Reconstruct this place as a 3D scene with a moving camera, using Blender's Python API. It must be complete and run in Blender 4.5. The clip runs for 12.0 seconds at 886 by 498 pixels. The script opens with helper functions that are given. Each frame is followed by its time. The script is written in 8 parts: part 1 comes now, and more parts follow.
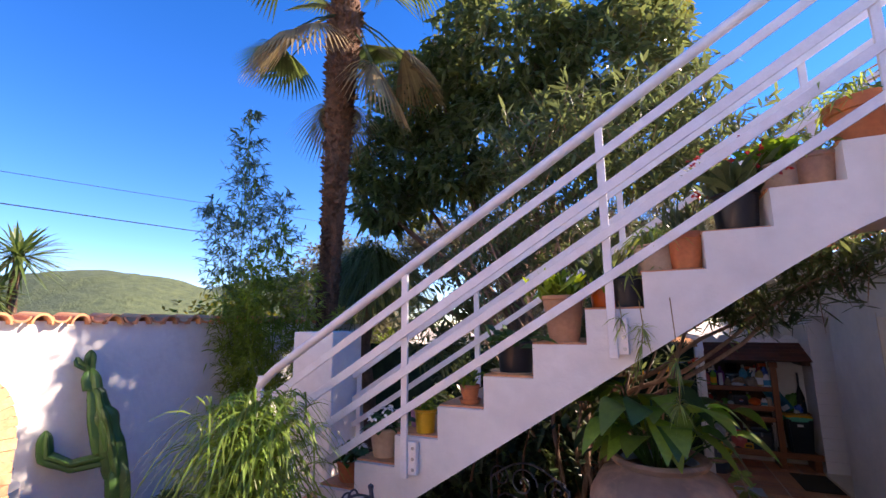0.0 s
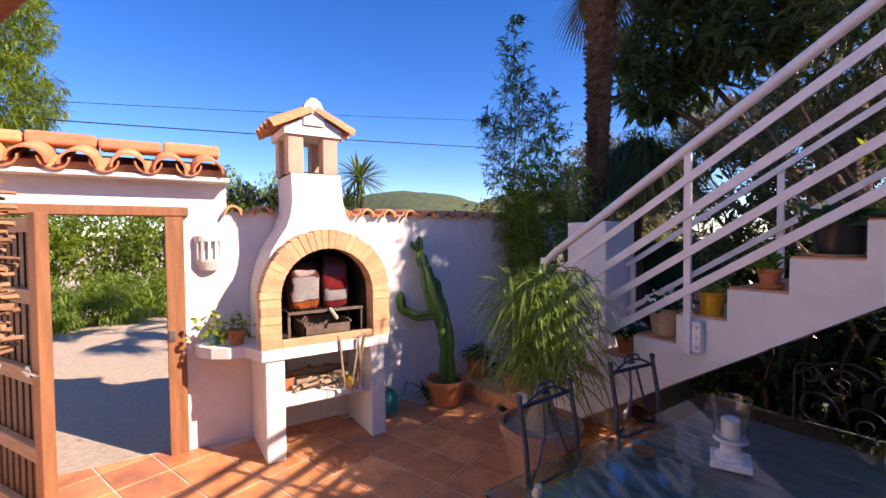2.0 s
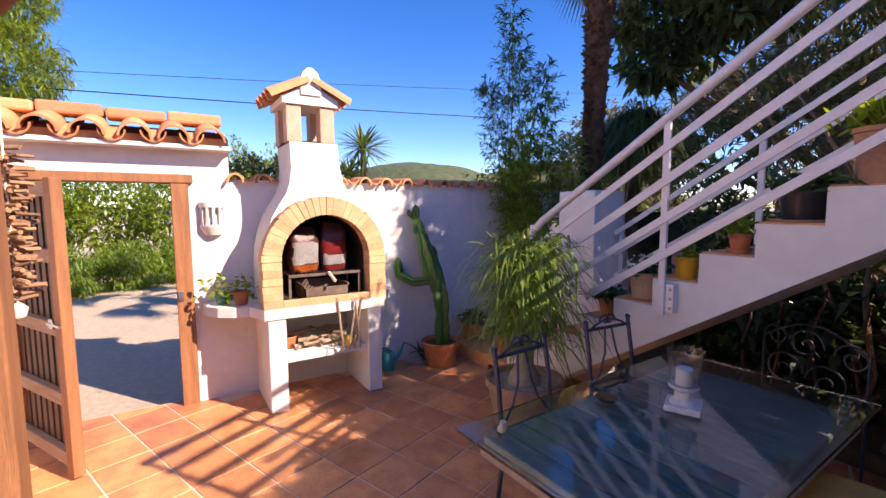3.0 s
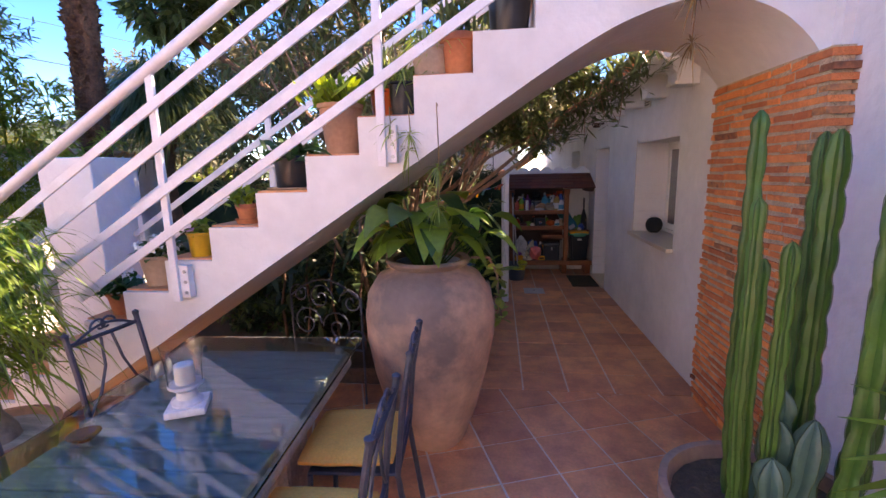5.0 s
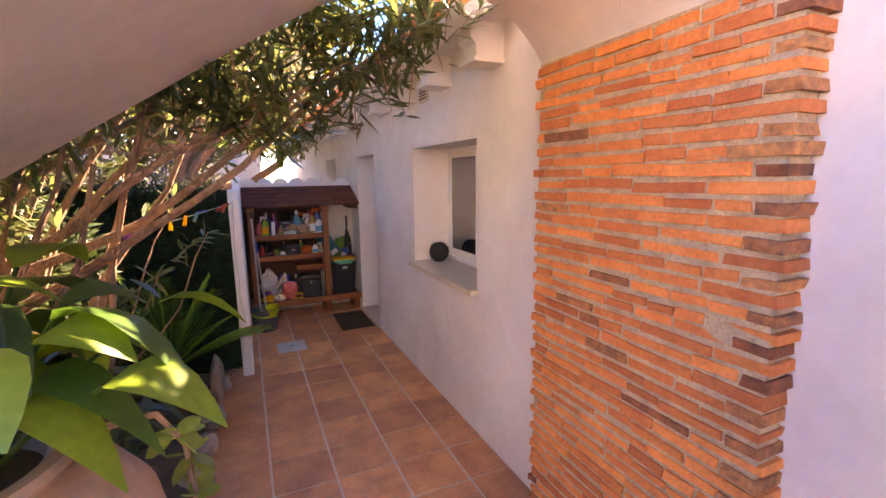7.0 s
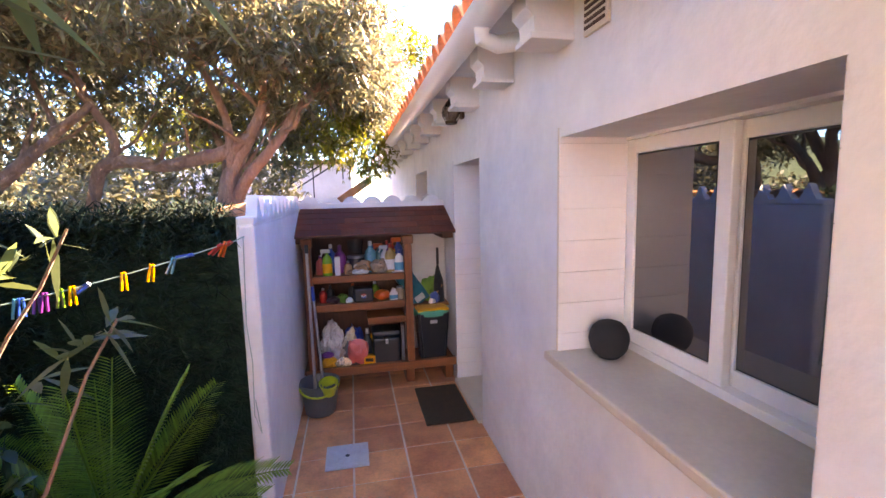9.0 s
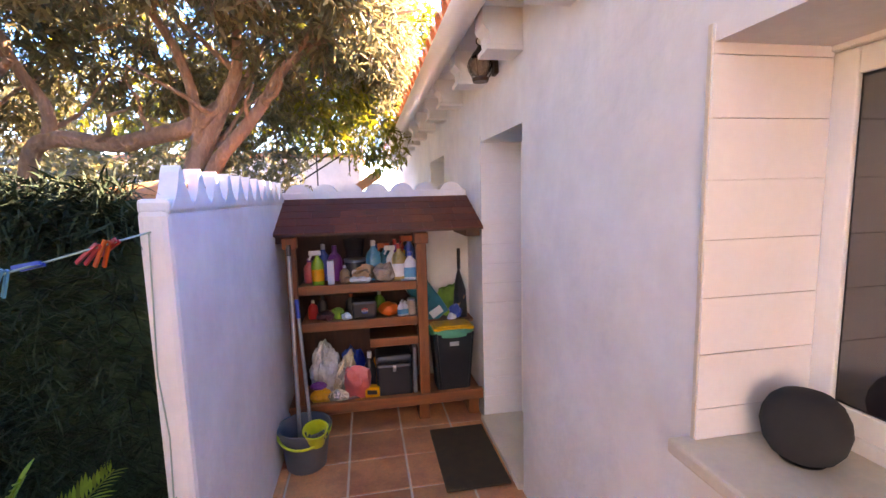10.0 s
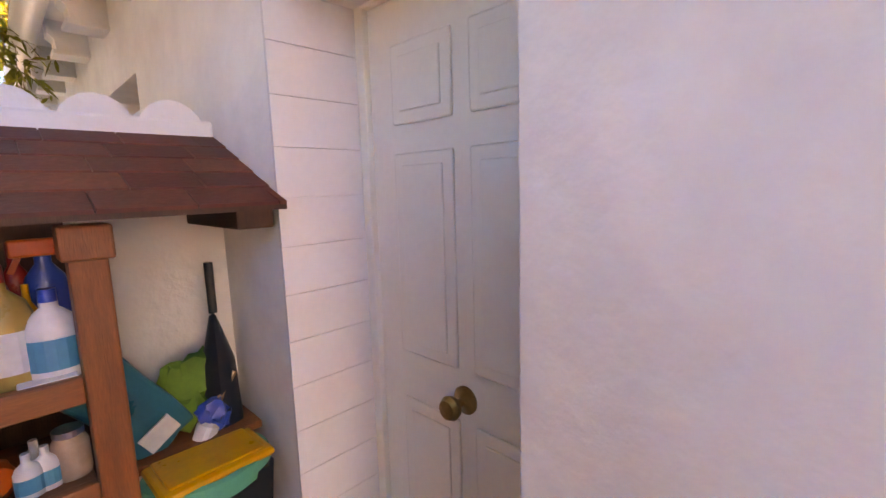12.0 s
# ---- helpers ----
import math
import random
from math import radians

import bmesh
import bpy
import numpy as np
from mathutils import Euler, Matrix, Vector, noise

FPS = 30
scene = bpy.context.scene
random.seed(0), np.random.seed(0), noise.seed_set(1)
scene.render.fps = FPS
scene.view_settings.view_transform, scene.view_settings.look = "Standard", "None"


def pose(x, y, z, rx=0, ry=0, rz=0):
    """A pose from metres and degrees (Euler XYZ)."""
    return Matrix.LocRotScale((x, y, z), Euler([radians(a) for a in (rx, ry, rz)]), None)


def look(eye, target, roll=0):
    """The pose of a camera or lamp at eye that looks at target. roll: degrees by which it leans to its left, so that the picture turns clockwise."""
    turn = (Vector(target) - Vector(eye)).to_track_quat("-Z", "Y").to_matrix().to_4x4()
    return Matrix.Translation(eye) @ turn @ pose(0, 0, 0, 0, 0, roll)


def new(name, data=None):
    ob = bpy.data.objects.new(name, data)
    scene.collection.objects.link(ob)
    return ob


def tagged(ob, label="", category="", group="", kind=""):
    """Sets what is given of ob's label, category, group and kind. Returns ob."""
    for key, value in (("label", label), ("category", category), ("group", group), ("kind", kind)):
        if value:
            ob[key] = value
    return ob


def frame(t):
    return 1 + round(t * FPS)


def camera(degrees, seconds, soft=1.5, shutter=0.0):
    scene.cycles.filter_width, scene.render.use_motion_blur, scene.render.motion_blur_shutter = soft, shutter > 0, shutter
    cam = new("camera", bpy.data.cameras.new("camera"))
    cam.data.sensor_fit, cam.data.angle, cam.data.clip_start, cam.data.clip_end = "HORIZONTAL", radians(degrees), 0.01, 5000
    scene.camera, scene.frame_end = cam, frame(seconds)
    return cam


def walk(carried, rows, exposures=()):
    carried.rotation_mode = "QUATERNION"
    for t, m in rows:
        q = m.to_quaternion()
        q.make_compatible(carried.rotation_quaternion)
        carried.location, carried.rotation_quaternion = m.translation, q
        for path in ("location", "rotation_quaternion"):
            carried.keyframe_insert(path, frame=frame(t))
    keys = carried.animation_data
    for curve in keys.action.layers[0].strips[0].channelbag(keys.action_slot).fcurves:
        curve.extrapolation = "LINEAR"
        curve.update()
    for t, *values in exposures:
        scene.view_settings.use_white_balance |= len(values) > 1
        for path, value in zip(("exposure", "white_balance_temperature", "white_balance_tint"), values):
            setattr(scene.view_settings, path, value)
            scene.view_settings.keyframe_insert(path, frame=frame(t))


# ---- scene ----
cam = camera(90.3, 12.0)
ROWS = [
    (0, 1.123, 0.472, 1.915, 24.42, 9.70, -0.50),
    (0.5, 1.110, 0.398, 1.856, 33.88, 6.46, -0.20),
    (1, 1.097, 0.348, 1.832, 41.94, 3.12, -0.30),
    (1.5, 1.101, 0.292, 1.770, 49.79, 0.32, -0.40),
    (2, 1.168, 0.240, 1.743, 57.07, -1.69, -0.60),
    (2.5, 1.267, 0.238, 1.714, 60.05, -3.44, -0.50),
    (2.7, 1.323, 0.244, 1.701, 60.21, -4.10, -0.40),
    (4.3, 1.451, 0.452, 1.714, 28.10, -10.58, -1.00),
    (4.5, 1.481, 0.503, 1.708, 21.77, -10.25, -1.40),
    (5, 1.546, 0.734, 1.704, 7.21, -10.08, -1.30),
    (5.5, 1.582, 1.036, 1.697, -4.10, -9.96, -0.20),
    (6, 1.572, 1.417, 1.694, -14.74, -10.02, 0.00),
    (6.5, 1.620, 1.820, 1.695, -23.44, -9.82, -0.00),
    (7, 1.727, 2.275, 1.716, -24.01, -9.35, -0.80),
    (7.2, 1.798, 2.429, 1.701, -22.23, -8.69, -1.20),
    (8.8, 2.115, 3.885, 1.712, -12.69, -6.98, -1.40),
    (9, 2.154, 4.041, 1.709, -11.56, -6.89, -1.40),
    (9.5, 2.223, 4.479, 1.656, -9.97, -6.89, -1.40),
    (10, 2.255, 4.917, 1.620, -9.92, -6.95, -1.50),
    (10.5, 2.260, 5.365, 1.608, -15.94, -7.29, -1.20),
    (11, 2.293, 5.818, 1.540, -24.05, -7.09, -1.00),
    (11.5, 2.355, 6.269, 1.454, -33.11, -6.08, -0.80),
    (12, 2.492, 6.678, 1.433, -45.28, -8.13, -1.70),
]
EXPOSURES = [(0.0, 1.78, 7600, 24), (1.0, 1.38, 7700, 26), (2.5, 1.25, 7800, 26), (4.4, 2.4, 8000, 24), (5.5, 2.95, 9600, 28), (7.0, 3.85, 11800, 31), (9.0, 4.45, 9000, 25), (10.5, 4.65, 11600, 26), (11.2, 4.62, 12200, 26), (12.0, 4.85, 12600, 27)]
walk(cam, [(t, pose(x, y, z, 90 + pitch, 0, yaw) @ pose(0, 0, 0, 0, 0, roll)) for t, x, y, z, yaw, pitch, roll in ROWS], EXPOSURES)

# ---- light ----
SUN = Vector((1.13, 0.775, 1.0)).normalized()
world = bpy.data.worlds.new("world")
scene.world = world
world.use_nodes = True
sky = world.node_tree.nodes.new("ShaderNodeTexSky")
sky.sky_type = 'NISHITA'
sky.sun_disc = False
sky.sun_elevation = math.asin(SUN.z)
sky.sun_rotation = math.atan2(SUN.x, SUN.y)
sky.altitude = 2000
sky.air_density, sky.dust_density, sky.ozone_density = 1.0, 0.0, 4.0
deep = world.node_tree.nodes.new("ShaderNodeHueSaturation")
deep.inputs["Hue"].default_value = 0.512
deep.inputs["Saturation"].default_value = 1.32
world.node_tree.links.new(sky.outputs[0], deep.inputs["Color"])
world.node_tree.links.new(deep.outputs[0], world.node_tree.nodes["Background"].inputs[0])
world.node_tree.nodes["Background"].inputs[1].default_value = 0.12
sun = new("sun", bpy.data.lights.new("sun", "SUN"))
sun.data.energy, sun.data.angle, sun.data.color = 4.0, radians(0.53), (1.0, 0.93, 0.82)
sun.matrix_world = look(SUN * 50, (0, 0, 0))

# ---- materials ----
MATS = {}


def mat(name, base, second=None, rough=0.7, metal=0.0, scale=6.0, fine=60.0, bump=0.3, depth=0.01, mix=0.5, per=0.0, stretch=None, spec=0.5):
    """A surface with two scales of variation: broad stains towards the second colour and fine grain with relief; per varies it from piece to piece."""
    if name in MATS:
        return MATS[name]
    m = bpy.data.materials.new(name)
    m.use_nodes = True
    n, l = m.node_tree.nodes, m.node_tree.links
    p = n["Principled BSDF"]
    tc = n.new("ShaderNodeTexCoord")
    mp = n.new("ShaderNodeMapping")
    l.new(tc.outputs["Object"], mp.inputs[0])
    if stretch:
        mp.inputs["Scale"].default_value = stretch
    big = n.new("ShaderNodeTexNoise")
    big.inputs["Scale"].default_value, big.inputs["Detail"].default_value, big.inputs["Roughness"].default_value = scale, 6, 0.62
    small = n.new("ShaderNodeTexNoise")
    small.inputs["Scale"].default_value, small.inputs["Detail"].default_value = fine, 4
    for t in (big, small):
        l.new(mp.outputs[0], t.inputs["Vector"])
    if second is None:
        second = tuple(c * 0.72 for c in base)
    ramp = n.new("ShaderNodeValToRGB")
    ramp.color_ramp.elements[0].position, ramp.color_ramp.elements[1].position = 0.5 - 0.22, 0.5 + 0.22
    ramp.color_ramp.elements[0].color, ramp.color_ramp.elements[1].color = (*second, 1), (*base, 1)
    l.new(big.outputs[0], ramp.inputs[0])
    cm = n.new("ShaderNodeMix")
    cm.data_type, cm.blend_type = 'RGBA', 'MULTIPLY'
    cm.inputs["Factor"].default_value = mix
    l.new(ramp.outputs[0], cm.inputs["A"])
    gr = n.new("ShaderNodeValToRGB")
    gr.color_ramp.elements[0].position, gr.color_ramp.elements[1].position = 0.3, 0.7
    gr.color_ramp.elements[0].color, gr.color_ramp.elements[1].color = (0.55, 0.55, 0.55, 1), (1.1, 1.1, 1.1, 1)
    l.new(small.outputs[0], gr.inputs[0])
    l.new(gr.outputs[0], cm.inputs["B"])
    out = cm.outputs["Result"]
    if per:
        oi = n.new("ShaderNodeObjectInfo")
        gi = n.new("ShaderNodeNewGeometry")
        add = n.new("ShaderNodeMath")
        l.new(oi.outputs["Random"], add.inputs[0])
        l.new(gi.outputs["Random Per Island"], add.inputs[1])
        fr = n.new("ShaderNodeMath")
        fr.operation = 'FRACT'
        l.new(add.outputs[0], fr.inputs[0])
        rng = n.new("ShaderNodeMapRange")
        rng.inputs[3].default_value, rng.inputs[4].default_value = 1 - per, 1 + per
        l.new(fr.outputs[0], rng.inputs[0])
        hs = n.new("ShaderNodeHueSaturation")
        l.new(rng.outputs[0], hs.inputs["Value"])
        rh = n.new("ShaderNodeMapRange")
        rh.inputs[3].default_value, rh.inputs[4].default_value = 0.5 - per * 0.022, 0.5 + per * 0.022
        l.new(fr.outputs[0], rh.inputs[0])
        l.new(rh.outputs[0], hs.inputs["Hue"])
        l.new(out, hs.inputs["Color"])
        out = hs.outputs[0]
    l.new(out, p.inputs["Base Color"])
    p.inputs["Metallic"].default_value = metal
    p.inputs["Specular IOR Level"].default_value = spec
    rr = n.new("ShaderNodeMapRange")
    rr.inputs[3].default_value, rr.inputs[4].default_value = max(0.02, rough - 0.1), min(1, rough + 0.1)
    l.new(big.outputs[0], rr.inputs[0])
    l.new(rr.outputs[0], p.inputs["Roughness"])
    if bump:
        hm = n.new("ShaderNodeMath")
        hm.operation = 'MULTIPLY_ADD'
        l.new(big.outputs[0], hm.inputs[0])
        hm.inputs[1].default_value = 1.2
        l.new(small.outputs[0], hm.inputs[2])
        bp = n.new("ShaderNodeBump")
        bp.inputs["Strength"].default_value, bp.inputs["Distance"].default_value = bump, depth
        l.new(hm.outputs[0], bp.inputs["Height"])
        l.new(bp.outputs[0], p.inputs["Normal"])
    MATS[name] = m
    return m


def leaf(name, base, second, gloss=0.4, through_light=0.35):
    """A leaf: glossy face with light passing through, varied from leaf to leaf."""
    m = mat(name, base, second, gloss, 0, 2.5, 40, 0.15, 0.004, 0.35, per=0.35)
    n, l = m.node_tree.nodes, m.node_tree.links
    p = n["Principled BSDF"]
    tr = n.new("ShaderNodeBsdfTranslucent")
    src = p.inputs["Base Color"].links[0].from_socket
    hs = n.new("ShaderNodeHueSaturation")
    hs.inputs["Value"].default_value, hs.inputs["Saturation"].default_value, hs.inputs["Hue"].default_value = 1.8, 1.1, 0.485
    l.new(src, hs.inputs["Color"])
    l.new(hs.outputs[0], tr.inputs["Color"])
    mx = n.new("ShaderNodeMixShader")
    mx.inputs[0].default_value = through_light
    l.new(p.outputs[0], mx.inputs[1])
    l.new(tr.outputs[0], mx.inputs[2])
    l.new(mx.outputs[0], n["Material Output"].inputs[0])
    return m


def glass(name, tint=(0.85, 0.95, 0.93), rough=0.0):
    m = bpy.data.materials.new(name)
    m.use_nodes = True
    p = m.node_tree.nodes["Principled BSDF"]
    p.inputs["Base Color"].default_value = (*tint, 1)
    p.inputs["Transmission Weight"].default_value = 1.0
    p.inputs["Roughness"].default_value = rough
    p.inputs["IOR"].default_value = 1.45
    return m


WHITE = mat("white_plaster", (0.80, 0.775, 0.745), (0.64, 0.62, 0.60), 0.9, 0, 1.7, 12, 0.45, 0.016, 0.12, spec=0.2)
WHITEGLOSS = mat("white_paint", (0.82, 0.80, 0.78), (0.76, 0.74, 0.71), 0.4, 0, 3, 50, 0.08, 0.004, 0.06)
RAILPAINT = mat("rail_paint", (0.80, 0.78, 0.78), (0.68, 0.64, 0.62), 0.45, 0, 9, 80, 0.12, 0.003, 0.12)
TILE = mat("floor_tile", (0.76, 0.32, 0.135), (0.52, 0.20, 0.09), 0.40, 0, 4.5, 55, 0.12, 0.004, 0.35, per=0.18)
GROUT = mat("grout", (0.76, 0.62, 0.50), (0.60, 0.47, 0.37), 0.95, 0, 5, 90, 0.3, 0.004, 0.3)
ROOFTILE = mat("roof_tile", (0.74, 0.34, 0.165), (0.58, 0.24, 0.11), 0.8, 0, 6, 60, 0.3, 0.006, 0.35, per=0.2)
BRICK = mat("thin_brick", (0.82, 0.285, 0.095), (0.66, 0.185, 0.06), 0.85, 0, 16, 70, 0.8, 0.008, 0.4, per=0.26)
MORTAR = mat("mortar", (0.70, 0.54, 0.36), (0.42, 0.31, 0.21), 0.95, 0, 16, 80, 0.9, 0.014, 0.4)
FIREBRICK = mat("arch_brick", (0.72, 0.45, 0.26), (0.60, 0.33, 0.16), 0.85, 0, 10, 70, 0.4, 0.005, 0.35, per=0.16)
ARCHJOINT = mat("arch_mortar", (0.66, 0.43, 0.26), (0.50, 0.32, 0.19), 0.95, 0, 12, 80, 0.6, 0.01, 0.4)
PINKRENDER = mat("pink_render", (0.66, 0.45, 0.33), (0.54, 0.34, 0.24), 0.9, 0, 6, 60, 0.4, 0.008, 0.3)
SOOT = mat("soot", (0.018, 0.014, 0.012), (0.06, 0.035, 0.022), 0.95, 0, 4, 40, 0.4, 0.01, 0.5)
WOOD = mat("stained_wood", (0.31, 0.095, 0.024), (0.16, 0.045, 0.013), 0.5, 0, 5, 60, 0.25, 0.004, 0.4, stretch=(6, 6, 0.8))
WOODX = mat("stained_plank", (0.32, 0.10, 0.026), (0.17, 0.05, 0.014), 0.5, 0, 5, 60, 0.25, 0.004, 0.4, stretch=(0.8, 6, 6))
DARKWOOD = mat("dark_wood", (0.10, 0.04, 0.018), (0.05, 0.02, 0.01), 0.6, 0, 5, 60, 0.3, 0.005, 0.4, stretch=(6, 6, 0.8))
OLDWOOD = mat("weathered_wood", (0.40, 0.17, 0.075), (0.22, 0.09, 0.04), 0.7, 0, 4, 50, 0.4, 0.006, 0.4, stretch=(7, 7, 0.7))
SHINGLE = mat("roof_shingle", (0.17, 0.033, 0.014), (0.085, 0.018, 0.009), 0.6, 0, 8, 60, 0.3, 0.005, 0.5, per=0.3)
TERRACOTTA = mat("terracotta_pot", (0.55, 0.19, 0.075), (0.42, 0.13, 0.055), 0.75, 0, 7, 50, 0.2, 0.004, 0.3, per=0.1)
CLAY = mat("aged_clay", (0.56, 0.31, 0.18), (0.20, 0.135, 0.12), 0.8, 0, 3.4, 35, 0.35, 0.008, 0.35)
JARCLAY = mat("smoked_clay", (0.70, 0.40, 0.25), (0.20, 0.14, 0.115), 0.75, 0, 1.25, 22, 0.4, 0.010, 0.3)
for m, lo, hi in ((JARCLAY, 0.38, 0.57), (TILE, 0.36, 0.60)):
    cr = m.node_tree.nodes["Color Ramp"].color_ramp
    cr.elements[0].position, cr.elements[1].position = lo, hi
GRAVEL = mat("gravel", (0.80, 0.66, 0.51), (0.58, 0.46, 0.35), 0.95, 0, 16, 120, 0.9, 0.03, 0.8)
EARTH = mat("earth", (0.16, 0.10, 0.06), (0.08, 0.05, 0.03), 0.95, 0, 3, 40, 0.8, 0.03, 0.6)
MARBLE = mat("cream_marble", (0.66, 0.57, 0.45), (0.56, 0.47, 0.36), 0.35, 0, 5, 60, 0.05, 0.002, 0.15)
IRON = mat("blue_iron", (0.10, 0.115, 0.16), (0.055, 0.06, 0.08), 0.45, 0.5, 10, 90, 0.15, 0.002, 0.3)
BLACK = mat("black_plastic", (0.018, 0.018, 0.022), (0.012, 0.012, 0.014), 0.35, 0, 6, 80, 0.05, 0.002, 0.2)
STEEL = mat("steel", (0.45, 0.45, 0.46), (0.33, 0.33, 0.34), 0.35, 0.9, 12, 90, 0.05, 0.002, 0.2)

# ---- building helpers ----


def obj(name, bm, material, smooth=False):
    me = bpy.data.meshes.new(name)
    bmesh.ops.recalc_face_normals(bm, faces=bm.faces[:])
    bm.to_mesh(me)
    bm.free()
    me.materials.append(material)
    if smooth:
        for f in me.polygons:
            f.use_smooth = True
        me.set_sharp_from_angle(angle=radians(40))
    return new(name, me)


def part(name, bm, material, parent, label="", smooth=False):
    ob = obj(name, bm, material, smooth)
    ob.parent = parent
    return tagged(ob, label)


def thing(name, loc, label, category, group="", rz=0.0, rx=0.0, ry=0.0, kind=""):
    ob = new(name)
    ob.empty_display_size = 0.1
    ob.matrix_basis = pose(*loc, rx, ry, rz)
    return tagged(ob, label, category, group, kind)


def setting(name, bm, material, label, smooth=False, category="structure"):
    return tagged(obj(name, bm, material, smooth), label, category, "", "structure")


def box(bm, a, b, m=None, bevel=0.0):
    """A box between two corners, with rounded edges where bevel is given."""
    r = bmesh.ops.create_cube(bm, size=1)
    s = [abs(b[i] - a[i]) for i in range(3)]
    c = [(a[i] + b[i]) / 2 for i in range(3)]
    mm = Matrix.Translation(c) @ Matrix.Diagonal((*s, 1))
    bmesh.ops.transform(bm, matrix=(m @ mm) if m else mm, verts=r["verts"])
    if bevel:
        vs = set(r["verts"])
        bmesh.ops.bevel(bm, geom=[e for e in bm.edges if e.verts[0] in vs and e.verts[1] in vs], offset=bevel, segments=2, affect='EDGES', profile=0.5)
    return bm


def lathe(bm, profile, seg=24, m=None, wob=0.0, seed=0):
    """A turned shape from (radius, height) pairs, closed where the radius is 0."""
    rings = []
    for r, z in profile:
        if r <= 1e-6:
            rings.append([bm.verts.new((0, 0, z))])
        else:
            rings.append([bm.verts.new(((r + wob * noise.noise((math.cos(k * math.tau / seg) * 1.5, math.sin(k * math.tau / seg) * 1.5, z * 3 + seed))) * math.cos(k * math.tau / seg),
                                        (r + wob * noise.noise((math.cos(k * math.tau / seg) * 1.5 + 9, math.sin(k * math.tau / seg) * 1.5, z * 3 + seed))) * math.sin(k * math.tau / seg), z)) for k in range(seg)])
    for a, b in zip(rings, rings[1:]):
        for k in range(seg):
            v = [a[k % len(a)], a[(k + 1) % len(a)], b[(k + 1) % len(b)], b[k % len(b)]]
            u = []
            for x in v:
                if x not in u:
                    u.append(x)
            if len(u) > 2:
                bm.faces.new(u)
    if m:
        bmesh.ops.transform(bm, matrix=m, verts=[v for r in rings for v in r])
    return bm


def tube(bm, pts, radius, seg=8, taper=None):
    """A round bar along points; taper: the radius at the far end."""
    pts = [Vector(p) for p in pts]
    prev, last = None, None
    side = Vector((0.3, 0.2, 1)).cross(pts[1] - pts[0])
    if side.length < 1e-4:
        side = Vector((1, 0, 0))
    for i, p in enumerate(pts):
        d = (pts[min(i + 1, len(pts) - 1)] - pts[max(i - 1, 0)]).normalized()
        side = (side - d * side.dot(d)).normalized()
        up = d.cross(side)
        r = radius if taper is None else radius + (taper - radius) * i / (len(pts) - 1)
        ring = [bm.verts.new(p + (side * math.cos(k * math.tau / seg) + up * math.sin(k * math.tau / seg)) * r) for k in range(seg)]
        if prev:
            for k in range(seg):
                bm.faces.new((prev[k], prev[(k + 1) % seg], ring[(k + 1) % seg], ring[k]))
        else:
            bm.faces.new(ring[::-1])
        prev = ring
    bm.faces.new(prev)
    return bm


def bar(bm, a, b, w, h, up=(0, 0, 1), bevel=0.0):
    """A flat bar from a to b: w across, h along up."""
    a, b = Vector(a), Vector(b)
    d = (b - a).normalized()
    s = d.cross(Vector(up)).normalized()
    u = s.cross(d)
    m = Matrix((( *s, 0), (*d, 0), (*u, 0), (0, 0, 0, 1))).transposed()
    m.translation = (a + b) / 2
    L = (b - a).length
    return box(bm, (-w / 2, -L / 2, -h / 2), (w / 2, L / 2, h / 2), m, bevel)


def prism(bm, outline, axis, lo, hi):
    """A flat outline pushed along an axis: 'x' takes (y, z) pairs, 'y' (x, z), 'z' (x, y)."""
    def at(p, v):
        return {"x": (v, p[0], p[1]), "y": (p[0], v, p[1]), "z": (p[0], p[1], v)}[axis]
    A = [bm.verts.new(at(p, lo)) for p in outline]
    B = [bm.verts.new(at(p, hi)) for p in outline]
    n = len(outline)
    bm.faces.new(A)
    bm.faces.new(B[::-1])
    for k in range(n):
        bm.faces.new((A[k], B[k], B[(k + 1) % n], A[(k + 1) % n]))
    return bm


def roof_tile(L, r0, r1, th=0.014, seg=8, flip=False):
    """A half-round clay tile along x, wider at the near end."""
    bm = BM()
    rings = []
    for x, r in ((0, r0), (L, r1)):
        for rr in (r, r - th):
            rings.append([bm.verts.new((x, rr * math.cos(math.pi * k / seg), rr * math.sin(math.pi * k / seg) * (-1 if flip else 1))) for k in range(seg + 1)])
    o0, i0, o1, i1 = rings
    for k in range(seg):
        bm.faces.new((o0[k], o0[k + 1], o1[k + 1], o1[k]))
        bm.faces.new((i0[k], i1[k], i1[k + 1], i0[k + 1]))
        bm.faces.new((o0[k], i0[k], i0[k + 1], o0[k + 1]))
        bm.faces.new((o1[k], o1[k + 1], i1[k + 1], i1[k]))
    for k in (0, seg):
        bm.faces.new((o0[k], o1[k], i1[k], i0[k]))
    return bm


def BM():
    return bmesh.new()


R = random.Random(7)

# ---- ground and floors ----
HX, GX = 3.045, -2.99          # faces of the house wall and of the gate wall
bm = BM()
v = [bm.verts.new(p) for p in ((-900, -900, -0.05), (900, -900, -0.05), (900, 900, -0.05), (-900, 900, -0.05))]
bm.faces.new(v)
setting("ground", bm, GRAVEL, "pale gravel and dry earth drive reaching the distance", category="ground")
bm = BM()
box(bm, (GX - 0.12, -4.0, -0.04), (HX + 0.045, 4.0, -0.006))
box(bm, (1.35, 4.0, -0.04), (HX, 8.6, -0.006))
FLOOR = setting("floor", bm, GROUT, "terracotta tiled patio and passage floor with pale grout", category="floor")

